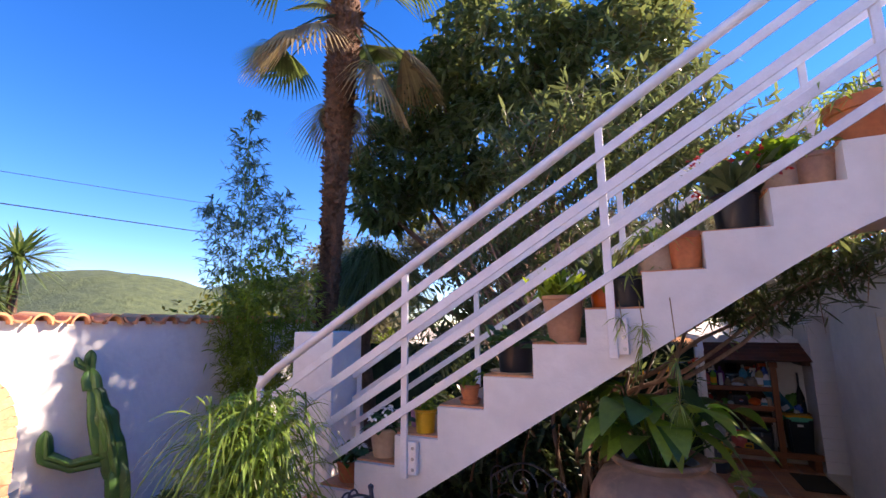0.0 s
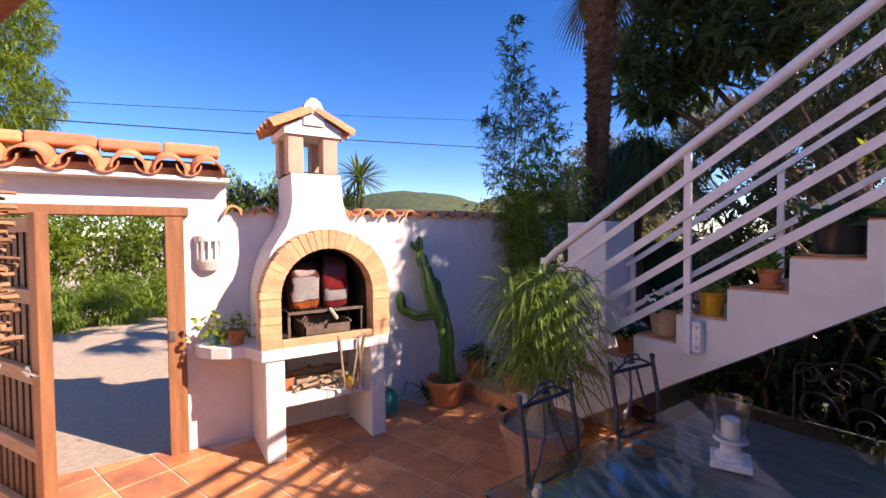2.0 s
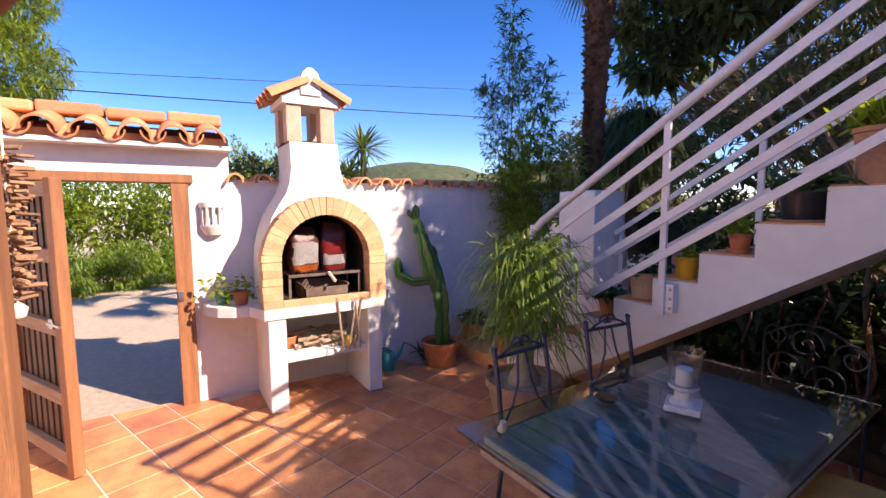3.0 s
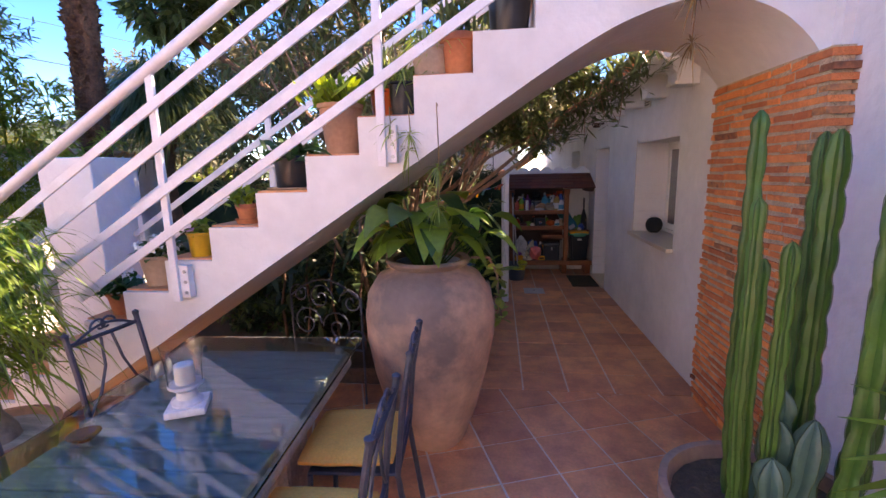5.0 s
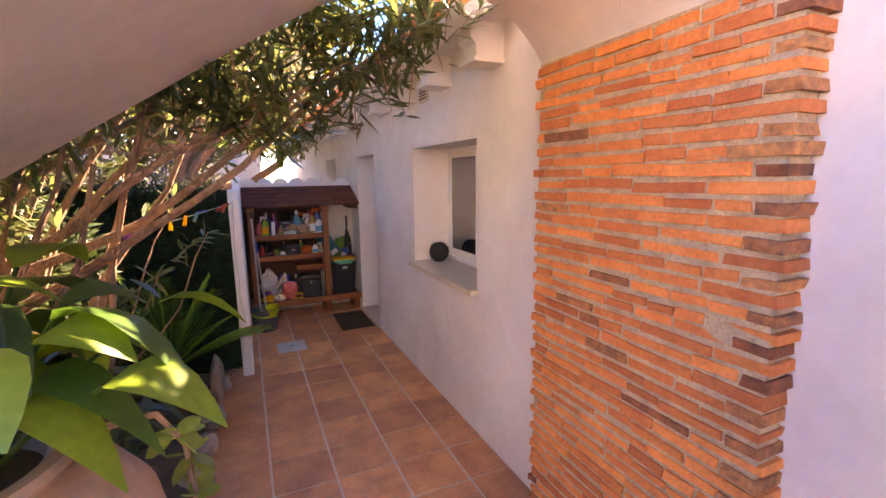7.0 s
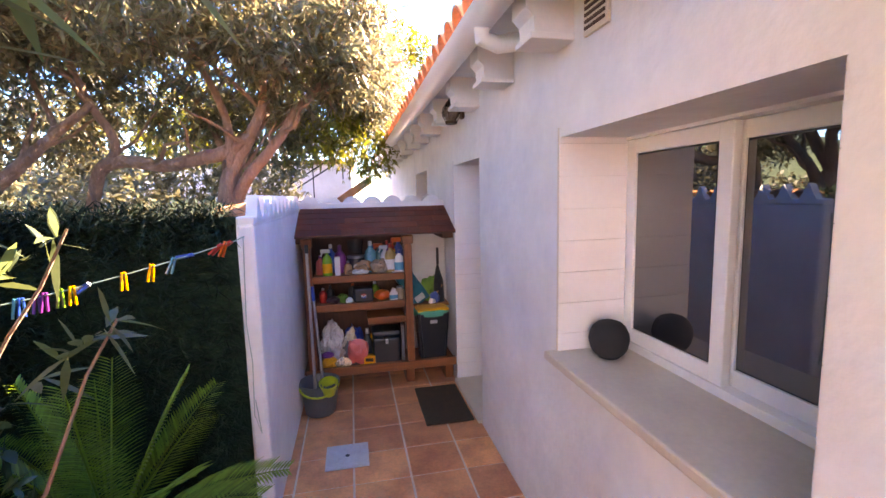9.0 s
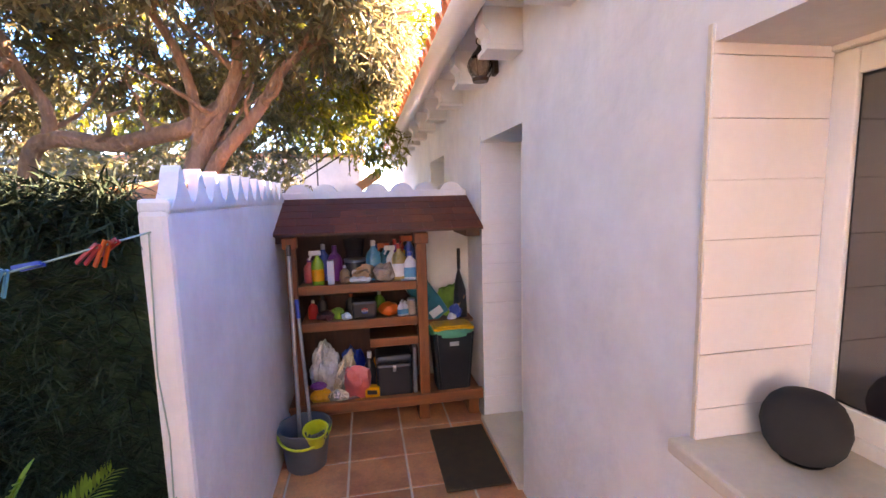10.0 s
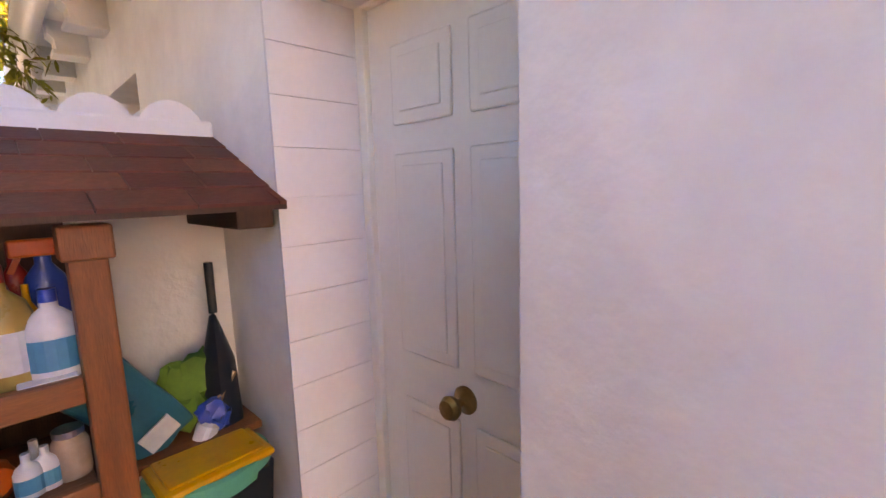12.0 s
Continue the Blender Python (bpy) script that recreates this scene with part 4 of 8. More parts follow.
# ---- door ----
D = thing("door_1", (0, 0, 0), "white panelled exterior door with a brass knob", "door", kind="structure")
DX = HX + 0.30
DOORM = mat("door_paint", (0.80, 0.75, 0.67), (0.75, 0.69, 0.60), 0.35, 0, 3, 50, 0.05, 0.003, 0.05)
part("leaf", box(BM(), (DX, DY0 + 0.04, 0.05), (DX + 0.04, DY1 - 0.045, DZ1 - 0.05), None, 0.004), DOORM, D)
for y in (DY0 + 0.115, DY0 + 0.41):
    for z0, z1 in ((0.15, 0.78), (0.93, 1.53), (1.61, 1.83)):
        p = part("panel", box(BM(), (DX - 0.009, y, z0), (DX - 0.001, y + 0.235, z1), None, 0.006), DOORM, D)
        part("panel_field", box(BM(), (DX - 0.015, y + 0.035, z0 + 0.035), (DX - 0.008, y + 0.20, z1 - 0.035), None, 0.004), DOORM, p)
for a, b in (((DX - 0.02, DY1 - 0.045, 0.03), (DX + 0.06, DY1, DZ1)), ((DX - 0.02, DY0, 0.03), (DX + 0.06, DY0 + 0.04, DZ1)), ((DX - 0.02, DY0 + 0.04, DZ1 - 0.05), (DX + 0.06, DY1 - 0.045, DZ1))):
    part("door_frame", box(BM(), a, b, None, 0.004), DOORM, D)
BRASS = mat("old_brass", (0.42, 0.26, 0.10), (0.22, 0.13, 0.05), 0.3, 1.0, 10, 80, 0.1, 0.002, 0.3)
k = part("knob", lathe(BM(), [(0, 0), (0.040, 0), (0.040, 0.006), (0.022, 0.012), (0.012, 0.02), (0.012, 0.04), (0.030, 0.052), (0.034, 0.066), (0.026, 0.08), (0, 0.085)], 28, pose(DX, 7.45, 0.845, 0, -90, 0)), BRASS, D, "round brass door knob", True)
bm = BM()
box(bm, (HX - 0.03, DY0 + 0.002, -0.03), (DX + 0.04, DY1 - 0.002, 0.03), None, 0.006)
part("threshold", bm, MARBLE, D, "cream stone threshold")
for k in range(15):
    z0, z1 = 0.034 + k * 0.138, min(0.1706 + k * 0.138, DZ1 - 0.001)
    if z1 - z0 > 0.01:
        part("reveal_tile", box(BM(), (HX - 0.004, DY1 - 0.008, z0), (DX - 0.02, DY1 + 0.004, z1), None, 0.001), REVEAL, D, "white glazed reveal tile")
        part("reveal_tile", box(BM(), (HX + 0.004, DY0 - 0.004, z0), (DX - 0.02, DY0 + 0.006, z1), None, 0.001), REVEAL, D)

# ---- eaves of the house ----
EV = thing("eaves", (0, 0, 0), "white eaves with corbels, gutter and clay roof tiles", "eaves", kind="structure")
part("soffit", box(BM(), (HX - 0.24, 4.22, 2.50), (HX - 0.002, 16.0, 2.56)), WHITE, EV)
for k in range(17):
    y = 4.40 + k * 0.66
    c = part("corbel", prism(BM(), [(HX - 0.20, 2.50), (HX - 0.20, 2.42), (HX - 0.17, 2.39), (HX - 0.165, 2.33), (HX - 0.002, 2.33), (HX - 0.002, 2.50)], 'y', y, y + 0.15), WHITE, EV)
    part("corbel_foot", box(BM(), (HX - 0.185, y - 0.012, 2.303), (HX - 0.002, y + 0.162, 2.329), None, 0.004), WHITE, c)
bm = BM()
n = 10
prev = None
for y in (4.22, 16.0):
    rg = [bm.verts.new((HX - 0.275 + rr * math.cos(math.pi + math.pi * k / n), y, 2.52 + rr * math.sin(math.pi + math.pi * k / n))) for rr in (0.075, 0.068) for k in range(n + 1)]
    if prev:
        for k in range(n):
            bm.faces.new((prev[k], prev[k + 1], rg[k + 1], rg[k]))
            bm.faces.new((prev[n + 1 + k], rg[n + 1 + k], rg[n + 2 + k], prev[n + 2 + k]))
        bm.faces.new((prev[0], rg[0], rg[n + 1], prev[n + 1]))
        bm.faces.new((prev[n], prev[2 * n + 1], rg[2 * n + 1], rg[n]))
    else:
        bm.faces.new([rg[k] for k in range(n + 1)] + [rg[k] for k in range(2 * n + 1, n, -1)])
    prev = rg
part("gutter", bm, WHITEGLOSS, EV, "white half-round gutter", True)
for k in range(9):
    part("gutter_bracket", box(BM(), (HX - 0.352, 4.9 + k * 0.9, 2.515), (HX - 0.20, 4.93 + k * 0.9, 2.525)), WHITEGLOSS, EV)
part("downpipe_bend", tube(BM(), [(HX - 0.275, 6.05, 2.47), (HX - 0.275, 6.05, 2.41), (HX - 0.20, 6.06, 2.39), (HX - 0.04, 6.07, 2.42)], 0.04, 12), WHITEGLOSS, EV, "", True)
etile = obj("eave_tile_source", roof_tile(0.45, 0.09, 0.09), ROOFTILE, True)
bpy.data.objects.remove(etile)
for k in range(56):
    share("roof_tile", bpy.data.meshes["eave_tile_source"], EV, pose(HX - 0.30, 4.35 + k * 0.205, 2.60 + R.uniform(-.005, .005), 0, -16, R.uniform(-2, 2)))
part("roof_slope", prism(BM(), [(HX - 0.24, 2.563), (T + 3.0, 3.1), (T + 3.0, 3.0), (HX, 2.562)], 'y', 4.22, 16.0), ROOFTILE, EV)

t = thing("window_2", (0, 0, 0), "small far window, recess closed by an added brown board", "window", kind="structure")
# brown board added to give the recess its brownish dark tone
part("shutter", box(BM(), (HX + 0.30, 9.252, 1.02), (HX + 0.34, 10.148, 2.03), None, 0.004), OLDWOOD, t)
part("sill", box(BM(), (HX - 0.03, 9.24, 0.985), (HX + 0.30, 10.16, 1.018), None, 0.006), MARBLE, t)

# vent grille high on the wall
t = thing("wall_vent", (HX - 0.006, 5.54, 2.28), "small beige slatted vent grille on the wall", "vent")
part("frame", box(BM(), (-0.01, -0.08, 0), (0.004, 0.08, 0.14), None, 0.003), MARBLE, t)
for k in range(5):
    part("slat", box(BM(), (-0.016, -0.065, 0.02 + k * 0.023), (-0.008, 0.065, 0.030 + k * 0.023)), DARKWOOD, t)

# ship's lantern on the wall
LAMP = mat("dark_bronze", (0.10, 0.055, 0.035), (0.05, 0.03, 0.02), 0.45, 0.7, 10, 80, 0.2, 0.003, 0.3)
t = thing("wall_lamp", (2.945, 7.466, 2.27), "dark bronze ship's lantern with ribbed glass globe", "wall lamp")
part("wall_plate", box(BM(), (0.075, -0.035, 0.03), (0.099, 0.035, 0.13), None, 0.005), LAMP, t)
part("arm", tube(BM(), [(0.08, 0, 0.10), (0.05, 0, 0.06), (0.02, 0, 0.0), (0, 0, -0.005)], 0.008, 8), LAMP, t, "", True)
part("base", lathe(BM(), [(0, -0.01), (0.045, -0.01), (0.048, 0.01), (0.03, 0.02), (0, 0.02)], 20), LAMP, t, "", True)
part("globe", lathe(BM(), [(0.03, 0.021), (0.058, 0.045), (0.068, 0.075), (0.06, 0.105), (0.036, 0.13), (0.033, 0.13), (0.056, 0.105), (0.064, 0.075), (0.054, 0.045), (0.027, 0.021)], 24), glass("lamp_glass", (0.75, 0.66, 0.60), 0.25), t, "clouded glass globe", True)
part("cap", lathe(BM(), [(0.05, 0.128), (0.045, 0.145), (0.025, 0.165), (0.012, 0.19), (0, 0.195)], 20), LAMP, t, "", True)
part("ring", tube(BM(), [(0.022 * math.cos(a / 12 * math.tau), 0, 0.212 + 0.022 * math.sin(a / 12 * math.tau)) for a in range(13)], 0.004, 6), LAMP, t, "", True)
for k in range(6):
    part("guard_wire", tube(BM(), [(r * math.cos(k * math.tau / 6), r * math.sin(k * math.tau / 6), z) for r, z in ((0.046, 0.01), (0.066, 0.045), (0.074, 0.075), (0.066, 0.105), (0.045, 0.135))], 0.003, 6), LAMP, t)

# ---- shelf unit ----
S = thing("shelf_unit", (0, 0, 0), "brown stained outdoor shelf unit with a sloping shingle roof", "shelf unit")
for x0, x1 in ((1.735, 1.80), (2.585, 2.655)):
    part("post", box(BM(), (x0, 7.86, 0.235), (x1, 7.92, 1.36), None, 0.006), WOOD, S)
    part("post_cap", box(BM(), (x0 - 0.012, 7.845, 1.30), (x1 + 0.012, 7.93, 1.375), None, 0.006), WOOD, S)
part("base_rail", box(BM(), (1.70, 7.85, 0.16), (3.035, 7.90, 0.235), None, 0.006), WOODX, S)
part("base_board", box(BM(), (1.66, 7.90, 0.175), (3.035, 8.295, 0.20), None, 0.004), WOODX, S)
part("foot", box(BM(), (1.72, 7.95, 0.0), (1.80, 8.25, 0.175), None, 0.006), WOOD, S)
part("foot", box(BM(), (2.58, 7.95, 0.0), (2.66, 8.25, 0.175), None, 0.006), WOOD, S)
part("foot", box(BM(), (2.95, 7.95, 0.0), (3.03, 8.25, 0.175), None, 0.006), WOOD, S)
for z in (0.985, 0.735):
    s = part("shelf_board", box(BM(), (1.80, 7.905, z + 0.03), (2.585, 8.258, z + 0.052), None, 0.004), WOODX, S)
    part("shelf_lip", box(BM(), (1.80, 7.875, z), (2.585, 7.905, z + 0.062), None, 0.005), WOODX, s)
# dark backing added before the white wall to darken the shelf's inside
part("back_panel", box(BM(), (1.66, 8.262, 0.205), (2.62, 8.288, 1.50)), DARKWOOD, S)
part("half_shelf", box(BM(), (2.25, 7.90, 0.60), (2.585, 8.25, 0.63), None, 0.005), WOODX, S)
part("half_shelf_lip", box(BM(), (2.25, 7.88, 0.595), (2.585, 7.90, 0.655), None, 0.005), WOODX, S)
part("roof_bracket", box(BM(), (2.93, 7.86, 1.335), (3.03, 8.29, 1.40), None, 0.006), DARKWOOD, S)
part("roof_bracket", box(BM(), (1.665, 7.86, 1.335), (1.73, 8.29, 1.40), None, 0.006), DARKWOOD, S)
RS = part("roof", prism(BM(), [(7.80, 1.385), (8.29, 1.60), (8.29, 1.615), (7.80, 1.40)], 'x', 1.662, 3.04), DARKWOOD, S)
for r in range(5):
    x = 1.662
    while x < 3.035:
        w = min(R.uniform(0.14, 0.24), 3.04 - x)
        y0 = 7.795 + r * 0.098
        zz = 1.402 + (y0 - 7.80) * 0.439
        b = prism(BM(), [(y0, zz - 0.002), (y0 + 0.11, zz + 0.046), (y0 + 0.11, zz + 0.050), (y0, zz + 0.007)], 'x', x + 0.002, x + w - 0.002)
        part("shingle", b, SHINGLE, RS)
        x += w

# ---- things in the shelf unit ----


def plastic(name, c, rough=0.3):
    return mat(name, c, tuple(v * 0.8 for v in c), rough, 0, 8, 60, 0.05, 0.002, 0.15)


def bottle(loc, r, hgt, body, cap, label, spray=False, lab=None, neck=0.35, rz=0):
    t = thing("spray_bottle" if spray else "bottle", loc, label, "bottle", "cleaning bottles", rz=rz)
    part("body", lathe(BM(), [(0, 0), (r * 0.95, 0), (r, 0.01), (r, hgt * 0.58), (r * 0.8, hgt * 0.70), (r * neck, hgt * 0.80), (r * neck, hgt * 0.86), (0, hgt * 0.86)], 16, Matrix.Diagonal((1.15, 0.8, 1, 1))), body, t, "", True)
    if spray:
        part("trigger_head", box(BM(), (-r * 1.5, -r * 0.3, hgt * 0.86), (r * 0.7, r * 0.3, hgt), None, 0.006), cap, t)
        part("trigger", bar(BM(), (-r * 1.0, 0, hgt * 0.88), (-r * 1.5, 0, hgt * 0.74), 0.012, 0.012), cap, t)
    else:
        part("cap", lathe(BM(), [(0, hgt * 0.86), (r * neck * 1.15, hgt * 0.86), (r * neck * 1.1, hgt), (0, hgt)], 12), cap, t, "", True)
    if lab:
        part("label", lathe(BM(), [(r * 1.01, hgt * 0.12), (r * 1.02, hgt * 0.125), (r * 1.02, hgt * 0.46), (r * 1.01, hgt * 0.465)], 16, Matrix.Diagonal((1.15, 0.8, 1, 1))), lab, t)
    return t


P_GREEN, P_WHITE, P_BLUE, P_CYAN, P_RED, P_ORANGE, P_PURPLE, P_YELLOW, P_PINK, P_OIL, P_TEAL, P_BROWN, P_GREY = [plastic(n, c) for n, c in (
    ("green_plastic", (0.15, 0.36, 0.02)), ("white_plastic", (0.66, 0.65, 0.64)), ("blue_plastic", (0.015, 0.07, 0.38)), ("cyan_plastic", (0.04, 0.27, 0.42)), ("red_plastic", (0.45, 0.02, 0.012)),
    ("orange_plastic", (0.62, 0.10, 0.01)), ("purple_plastic", (0.20, 0.03, 0.22)), ("yellow_plastic", (0.86, 0.37, 0.008)), ("pink_cloth", (0.70, 0.13, 0.11)), ("oil_yellow", (0.42, 0.27, 0.07)),
    ("teal_cloth", (0.008, 0.15, 0.20)), ("brown_paper", (0.40, 0.22, 0.10)), ("grey_plastic", (0.08, 0.09, 0.10)))]
Z1, Z2, Z0 = 1.038, 0.788, 0.201
bottle((1.925, 7.96, Z1), 0.036, 0.235, P_GREEN, P_WHITE, "green spray cleaner bottle with white trigger", True, P_YELLOW, rz=10)
t = thing("carton", (2.01, 7.95, Z1), "narrow white and pink cardboard carton", "carton", rz=4)
part("box", box(BM(), (-0.022, -0.03, 0), (0.022, 0.03, 0.165), None, 0.002), P_WHITE, t)
part("stripe", box(BM(), (0.0225, -0.028, 0.0), (0.024, 0.028, 0.162)), P_PINK, t)
bottle((2.03, 8.10, Z1), 0.045, 0.25, P_PURPLE, P_PURPLE, "purple detergent bottle on the shelf")
t = thing("blender", (2.17, 8.10, Z1), "black and steel blender base with a clear jug", "blender")
part("base", lathe(BM(), [(0, 0), (0.085, 0), (0.085, 0.06), (0.075, 0.13), (0, 0.13)], 24), BLACK, t, "", True)
part("collar", lathe(BM(), [(0.076, 0.13), (0.078, 0.15), (0.06, 0.155), (0, 0.155)], 24), STEEL, t, "", True)
part("jug", lathe(BM(), [(0.055, 0.156), (0.075, 0.29), (0.072, 0.29), (0.052, 0.156)], 24), glass("jug_plastic", (0.6, 0.58, 0.55), 0.2), t, "", True)
part("dial", lathe(BM(), [(0, 0), (0.025, 0), (0.022, 0.012), (0, 0.012)], 16, pose(0, -0.084, 0.06, 90)), STEEL, t, "", True)
bottle((2.30, 8.05, Z1), 0.045, 0.28, P_CYAN, P_WHITE, "clear blue plastic water bottle")
bottle((2.39, 8.12, Z1), 0.04, 0.25, P_TEAL, P_ORANGE, "teal spray bottle with orange trigger", True)
bottle((2.43, 8.03, Z1), 0.035, 0.24, P_WHITE, P_WHITE, "white spray bottle on the shelf", True)
bottle((2.475, 7.965, Z1), 0.045, 0.26, P_OIL, P_RED, "bottle of cooking oil with red cap", False, P_WHITE, 0.3)
bottle((2.55, 7.95, Z1), 0.042, 0.20, P_WHITE, P_BLUE, "white and blue washing-up bottle", False, P_CYAN)
bottle((2.52, 8.06, Z1), 0.018, 0.20, P_YELLOW, P_YELLOW, "thin yellow bottle on the shelf")
bottle((2.56, 8.10, Z1), 0.04, 0.30, P_BLUE, P_ORANGE, "blue spray bottle with orange trigger", True)


def lump(name, loc, size, m, label, category, seed=0, rough=0.35, rz=0):
    """A crumpled soft thing: bag, cloth or glove."""
    t = thing(name, loc, label, category, rz=rz)
    bm = BM()
    bmesh.ops.create_icosphere(bm, subdivisions=3, radius=1)
    for v in bm.verts:
        n3 = noise.noise_vector(v.co * 1.6 + Vector((seed, 0, 0))) * rough + noise.noise_vector(v.co * 4 + Vector((0, seed, 0))) * rough * 0.5
        v.co = v.co + n3
        v.co = Vector((v.co.x * size[0] / 2, v.co.y * size[1] / 2, max(-0.92, v.co.z) * size[2] / 2))
    zmin = min(v.co.z for v in bm.verts)
    for v in bm.verts:
        v.co.z -= zmin
    part("body", bm, m, t, "", True)
    return t


FOIL = mat("silver_foil", (0.55, 0.52, 0.50), (0.42, 0.36, 0.30), 0.25, 0.7, 6, 40, 0.3, 0.006, 0.3)
CLEARBAG = mat("clear_plastic_bag", (0.46, 0.37, 0.28), (0.30, 0.19, 0.11), 0.2, 0, 6, 40, 0.3, 0.006, 0.3)
LEAFG = mat("green_cloth", (0.14, 0.30, 0.03), (0.08, 0.18, 0.02), 0.7, 0, 6, 60, 0.3, 0.006, 0.3)
lump("plastic_bag", (2.37, 7.97, Z1), (0.16, 0.12, 0.13), CLEARBAG, "clear plastic bag holding onions", "bag", 3)
lump("paper_bag", (2.22, 7.98, Z1), (0.13, 0.11, 0.09), P_BROWN, "crumpled brown paper bag", "bag", 5)
lump("snack_bag", (2.20, 7.94, Z1), (0.15, 0.06, 0.05), P_WHITE, "white and green snack packet", "packet", 8)
lump("onion", (2.12, 7.95, Z1), (0.06, 0.06, 0.05), P_BROWN, "brown onion on the shelf", "onion", 2, 0.08)
lump("onion", (2.09, 8.02, Z1), (0.065, 0.06, 0.055), P_BROWN, "brown onion on the shelf", "onion", 6, 0.08)
lump("bread_bag", (2.24, 8.03, Z1), (0.15, 0.10, 0.13), P_BROWN, "brown bag of bread rolls", "bag", 51, 0.3)
for x, y, r_, h_, m1, m2, lab in ((1.86, 8.06, 0.035, 0.17, P_PINK, P_PURPLE, "small pink shampoo bottle"), (1.95, 8.12, 0.04, 0.26, P_BLUE, P_WHITE, "dark blue detergent bottle"), (2.10, 7.99, 0.03, 0.12, P_BROWN, P_WHITE, "small brown sauce bottle"), (2.33, 8.15, 0.032, 0.24, P_CYAN, P_BLUE, "slim cyan cleaner bottle"), (2.46, 8.16, 0.035, 0.27, P_PURPLE, P_RED, "tall purple bottle with red cap"), (2.51, 8.19, 0.03, 0.29, P_RED, P_RED, "tall red aerosol can")):
    bottle((x, y, Z1), r_, h_, m1, m2, lab)
for x, y, r_, h_, m1, m2, lab in ((1.87, 8.03, 0.03, 0.13, P_RED, P_WHITE, "small red spice jar"), (2.13, 8.08, 0.035, 0.15, BLACK, P_ORANGE, "dark jar with orange lid"), (2.33, 8.10, 0.035, 0.15, P_GREEN, P_WHITE, "green plastic bottle on the shelf"), (1.93, 8.10, 0.03, 0.14, BLACK, BLACK, "black shoe polish bottle")):
    bottle((x, y, Z2), r_, h_, m1, m2, lab)
t = thing("tray", (2.53, 7.905, Z1), "flat white plastic tray edge", "tray")
part("tray", box(BM(), (-0.05, -0.012, 0), (0.05, 0.03, 0.012), None, 0.004), P_WHITE, t)
lump("gardening_gloves", (1.96, 7.97, Z2), (0.12, 0.10, 0.06), BAGD, "dark red gardening gloves", "gloves", 11)
lump("garlic_net", (2.04, 7.99, Z2), (0.09, 0.08, 0.08), LEAFG, "green net of garlic", "net bag", 12)
lump("rag", (2.10, 7.94, Z2), (0.07, 0.05, 0.05), P_WHITE, "small white and yellow rag", "cloth", 13)
t = thing("drinks_pack", (2.22, 7.99, Z2), "black shrink-wrapped pack of drink cans", "drinks pack", rz=3)
part("pack", box(BM(), (-0.085, -0.075, 0), (0.085, 0.075, 0.125), None, 0.018), BLACK, t)
for z, m, w in ((0.070, P_RED, 0.022), (0.062, P_WHITE, 0.024), (0.052, P_BLUE, 0.022)):
    part("emblem", lathe(BM(), [(0, 0), (w, 0), (w, 0.002), (0, 0.002)], 16, pose(0.0, -0.075, z, 90) @ Matrix.Diagonal((1, 0.5, 1, 1))), m, t)
lump("tomato_net", (2.39, 7.985, Z2), (0.14, 0.11, 0.10), P_ORANGE, "red net bag of tomatoes", "net bag", 15, 0.2)
for k, (x, y) in enumerate(((2.475, 7.95), (2.505, 7.96), (2.49, 8.01))):
    bottle((x, y, Z2), 0.022, 0.10, P_WHITE, P_WHITE, "small white medicine bottle", False, P_CYAN)
t = thing("glass_jar", (2.55, 7.98, Z2), "clear glass storage jar", "jar")
part("jar", lathe(BM(), [(0, 0), (0.035, 0), (0.037, 0.01), (0.037, 0.08), (0.028, 0.10), (0, 0.10)], 18), CLEARBAG, t, "", True)
part("lid", lathe(BM(), [(0.03, 0.10), (0.03, 0.115), (0, 0.115)], 18), STEEL, t)
# bottom compartment


def crumpled(name, loc, size, m, label, seed, rz=0, rx=0, ry=0):
    """A creased plastic or foil bag: sharp folds, gathered at the top."""
    t = thing(name, loc, label, "bag", rz=rz, rx=rx, ry=ry)
    bm = BM()
    bmesh.ops.create_icosphere(bm, subdivisions=4, radius=1)
    for v in bm.verts:
        p = v.co.copy()
        fold = abs(noise.noise(p * 2.3 + Vector((seed, 0, 0)))) * 0.42 + abs(noise.noise(p * 5.5 + Vector((0, seed, 0)))) * 0.22
        q = p * (1.05 - fold)
        pull = 1 - 0.35 * max(0.0, q.z) ** 1.5
        v.co = Vector((q.x * pull * size[0] / 2, q.y * pull * size[1] / 2, max(-0.85, q.z) * size[2] / 2))
    zmin = min(v.co.z for v in bm.verts)
    for v in bm.verts:
        v.co.z -= zmin
    part("body", bm, m, t)
    return t


PLASTW = mat("white_film", (0.66, 0.62, 0.58), (0.42, 0.38, 0.34), 0.25, 0, 9, 50, 0.4, 0.008, 0.3)
GOLDF = mat("gold_foil", (0.55, 0.38, 0.15), (0.60, 0.55, 0.50), 0.28, 0.6, 7, 50, 0.4, 0.008, 0.3)
crumpled("plastic_bag", (1.93, 8.06, Z0), (0.24, 0.20, 0.46), PLASTW, "crumpled whitish plastic bag of cloths", 3.1)
crumpled("foil_bag", (2.03, 7.98, Z0), (0.15, 0.12, 0.40), GOLDF, "creased silver and gold coffee bag", 7.7, 20, 0, 14)
crumpled("pet_food_bag", (1.90, 7.95, Z0), (0.16, 0.10, 0.13), P_YELLOW, "yellow pet-food packet on the bottom board", 5.2)
crumpled("printed_packet", (1.885, 7.945, Z0 + 0.105), (0.12, 0.07, 0.06), P_PURPLE, "purple and white printed packet", 9.4)
crumpled("foil_packet", (2.02, 7.915, Z0), (0.16, 0.06, 0.12), GOLDF, "flat gold foil packet on the board", 12.3, -8)
crumpled("dark_rag", (2.12, 7.92, Z0), (0.10, 0.06, 0.07), BAGD, "dark red rag on the bottom board", 4.2)
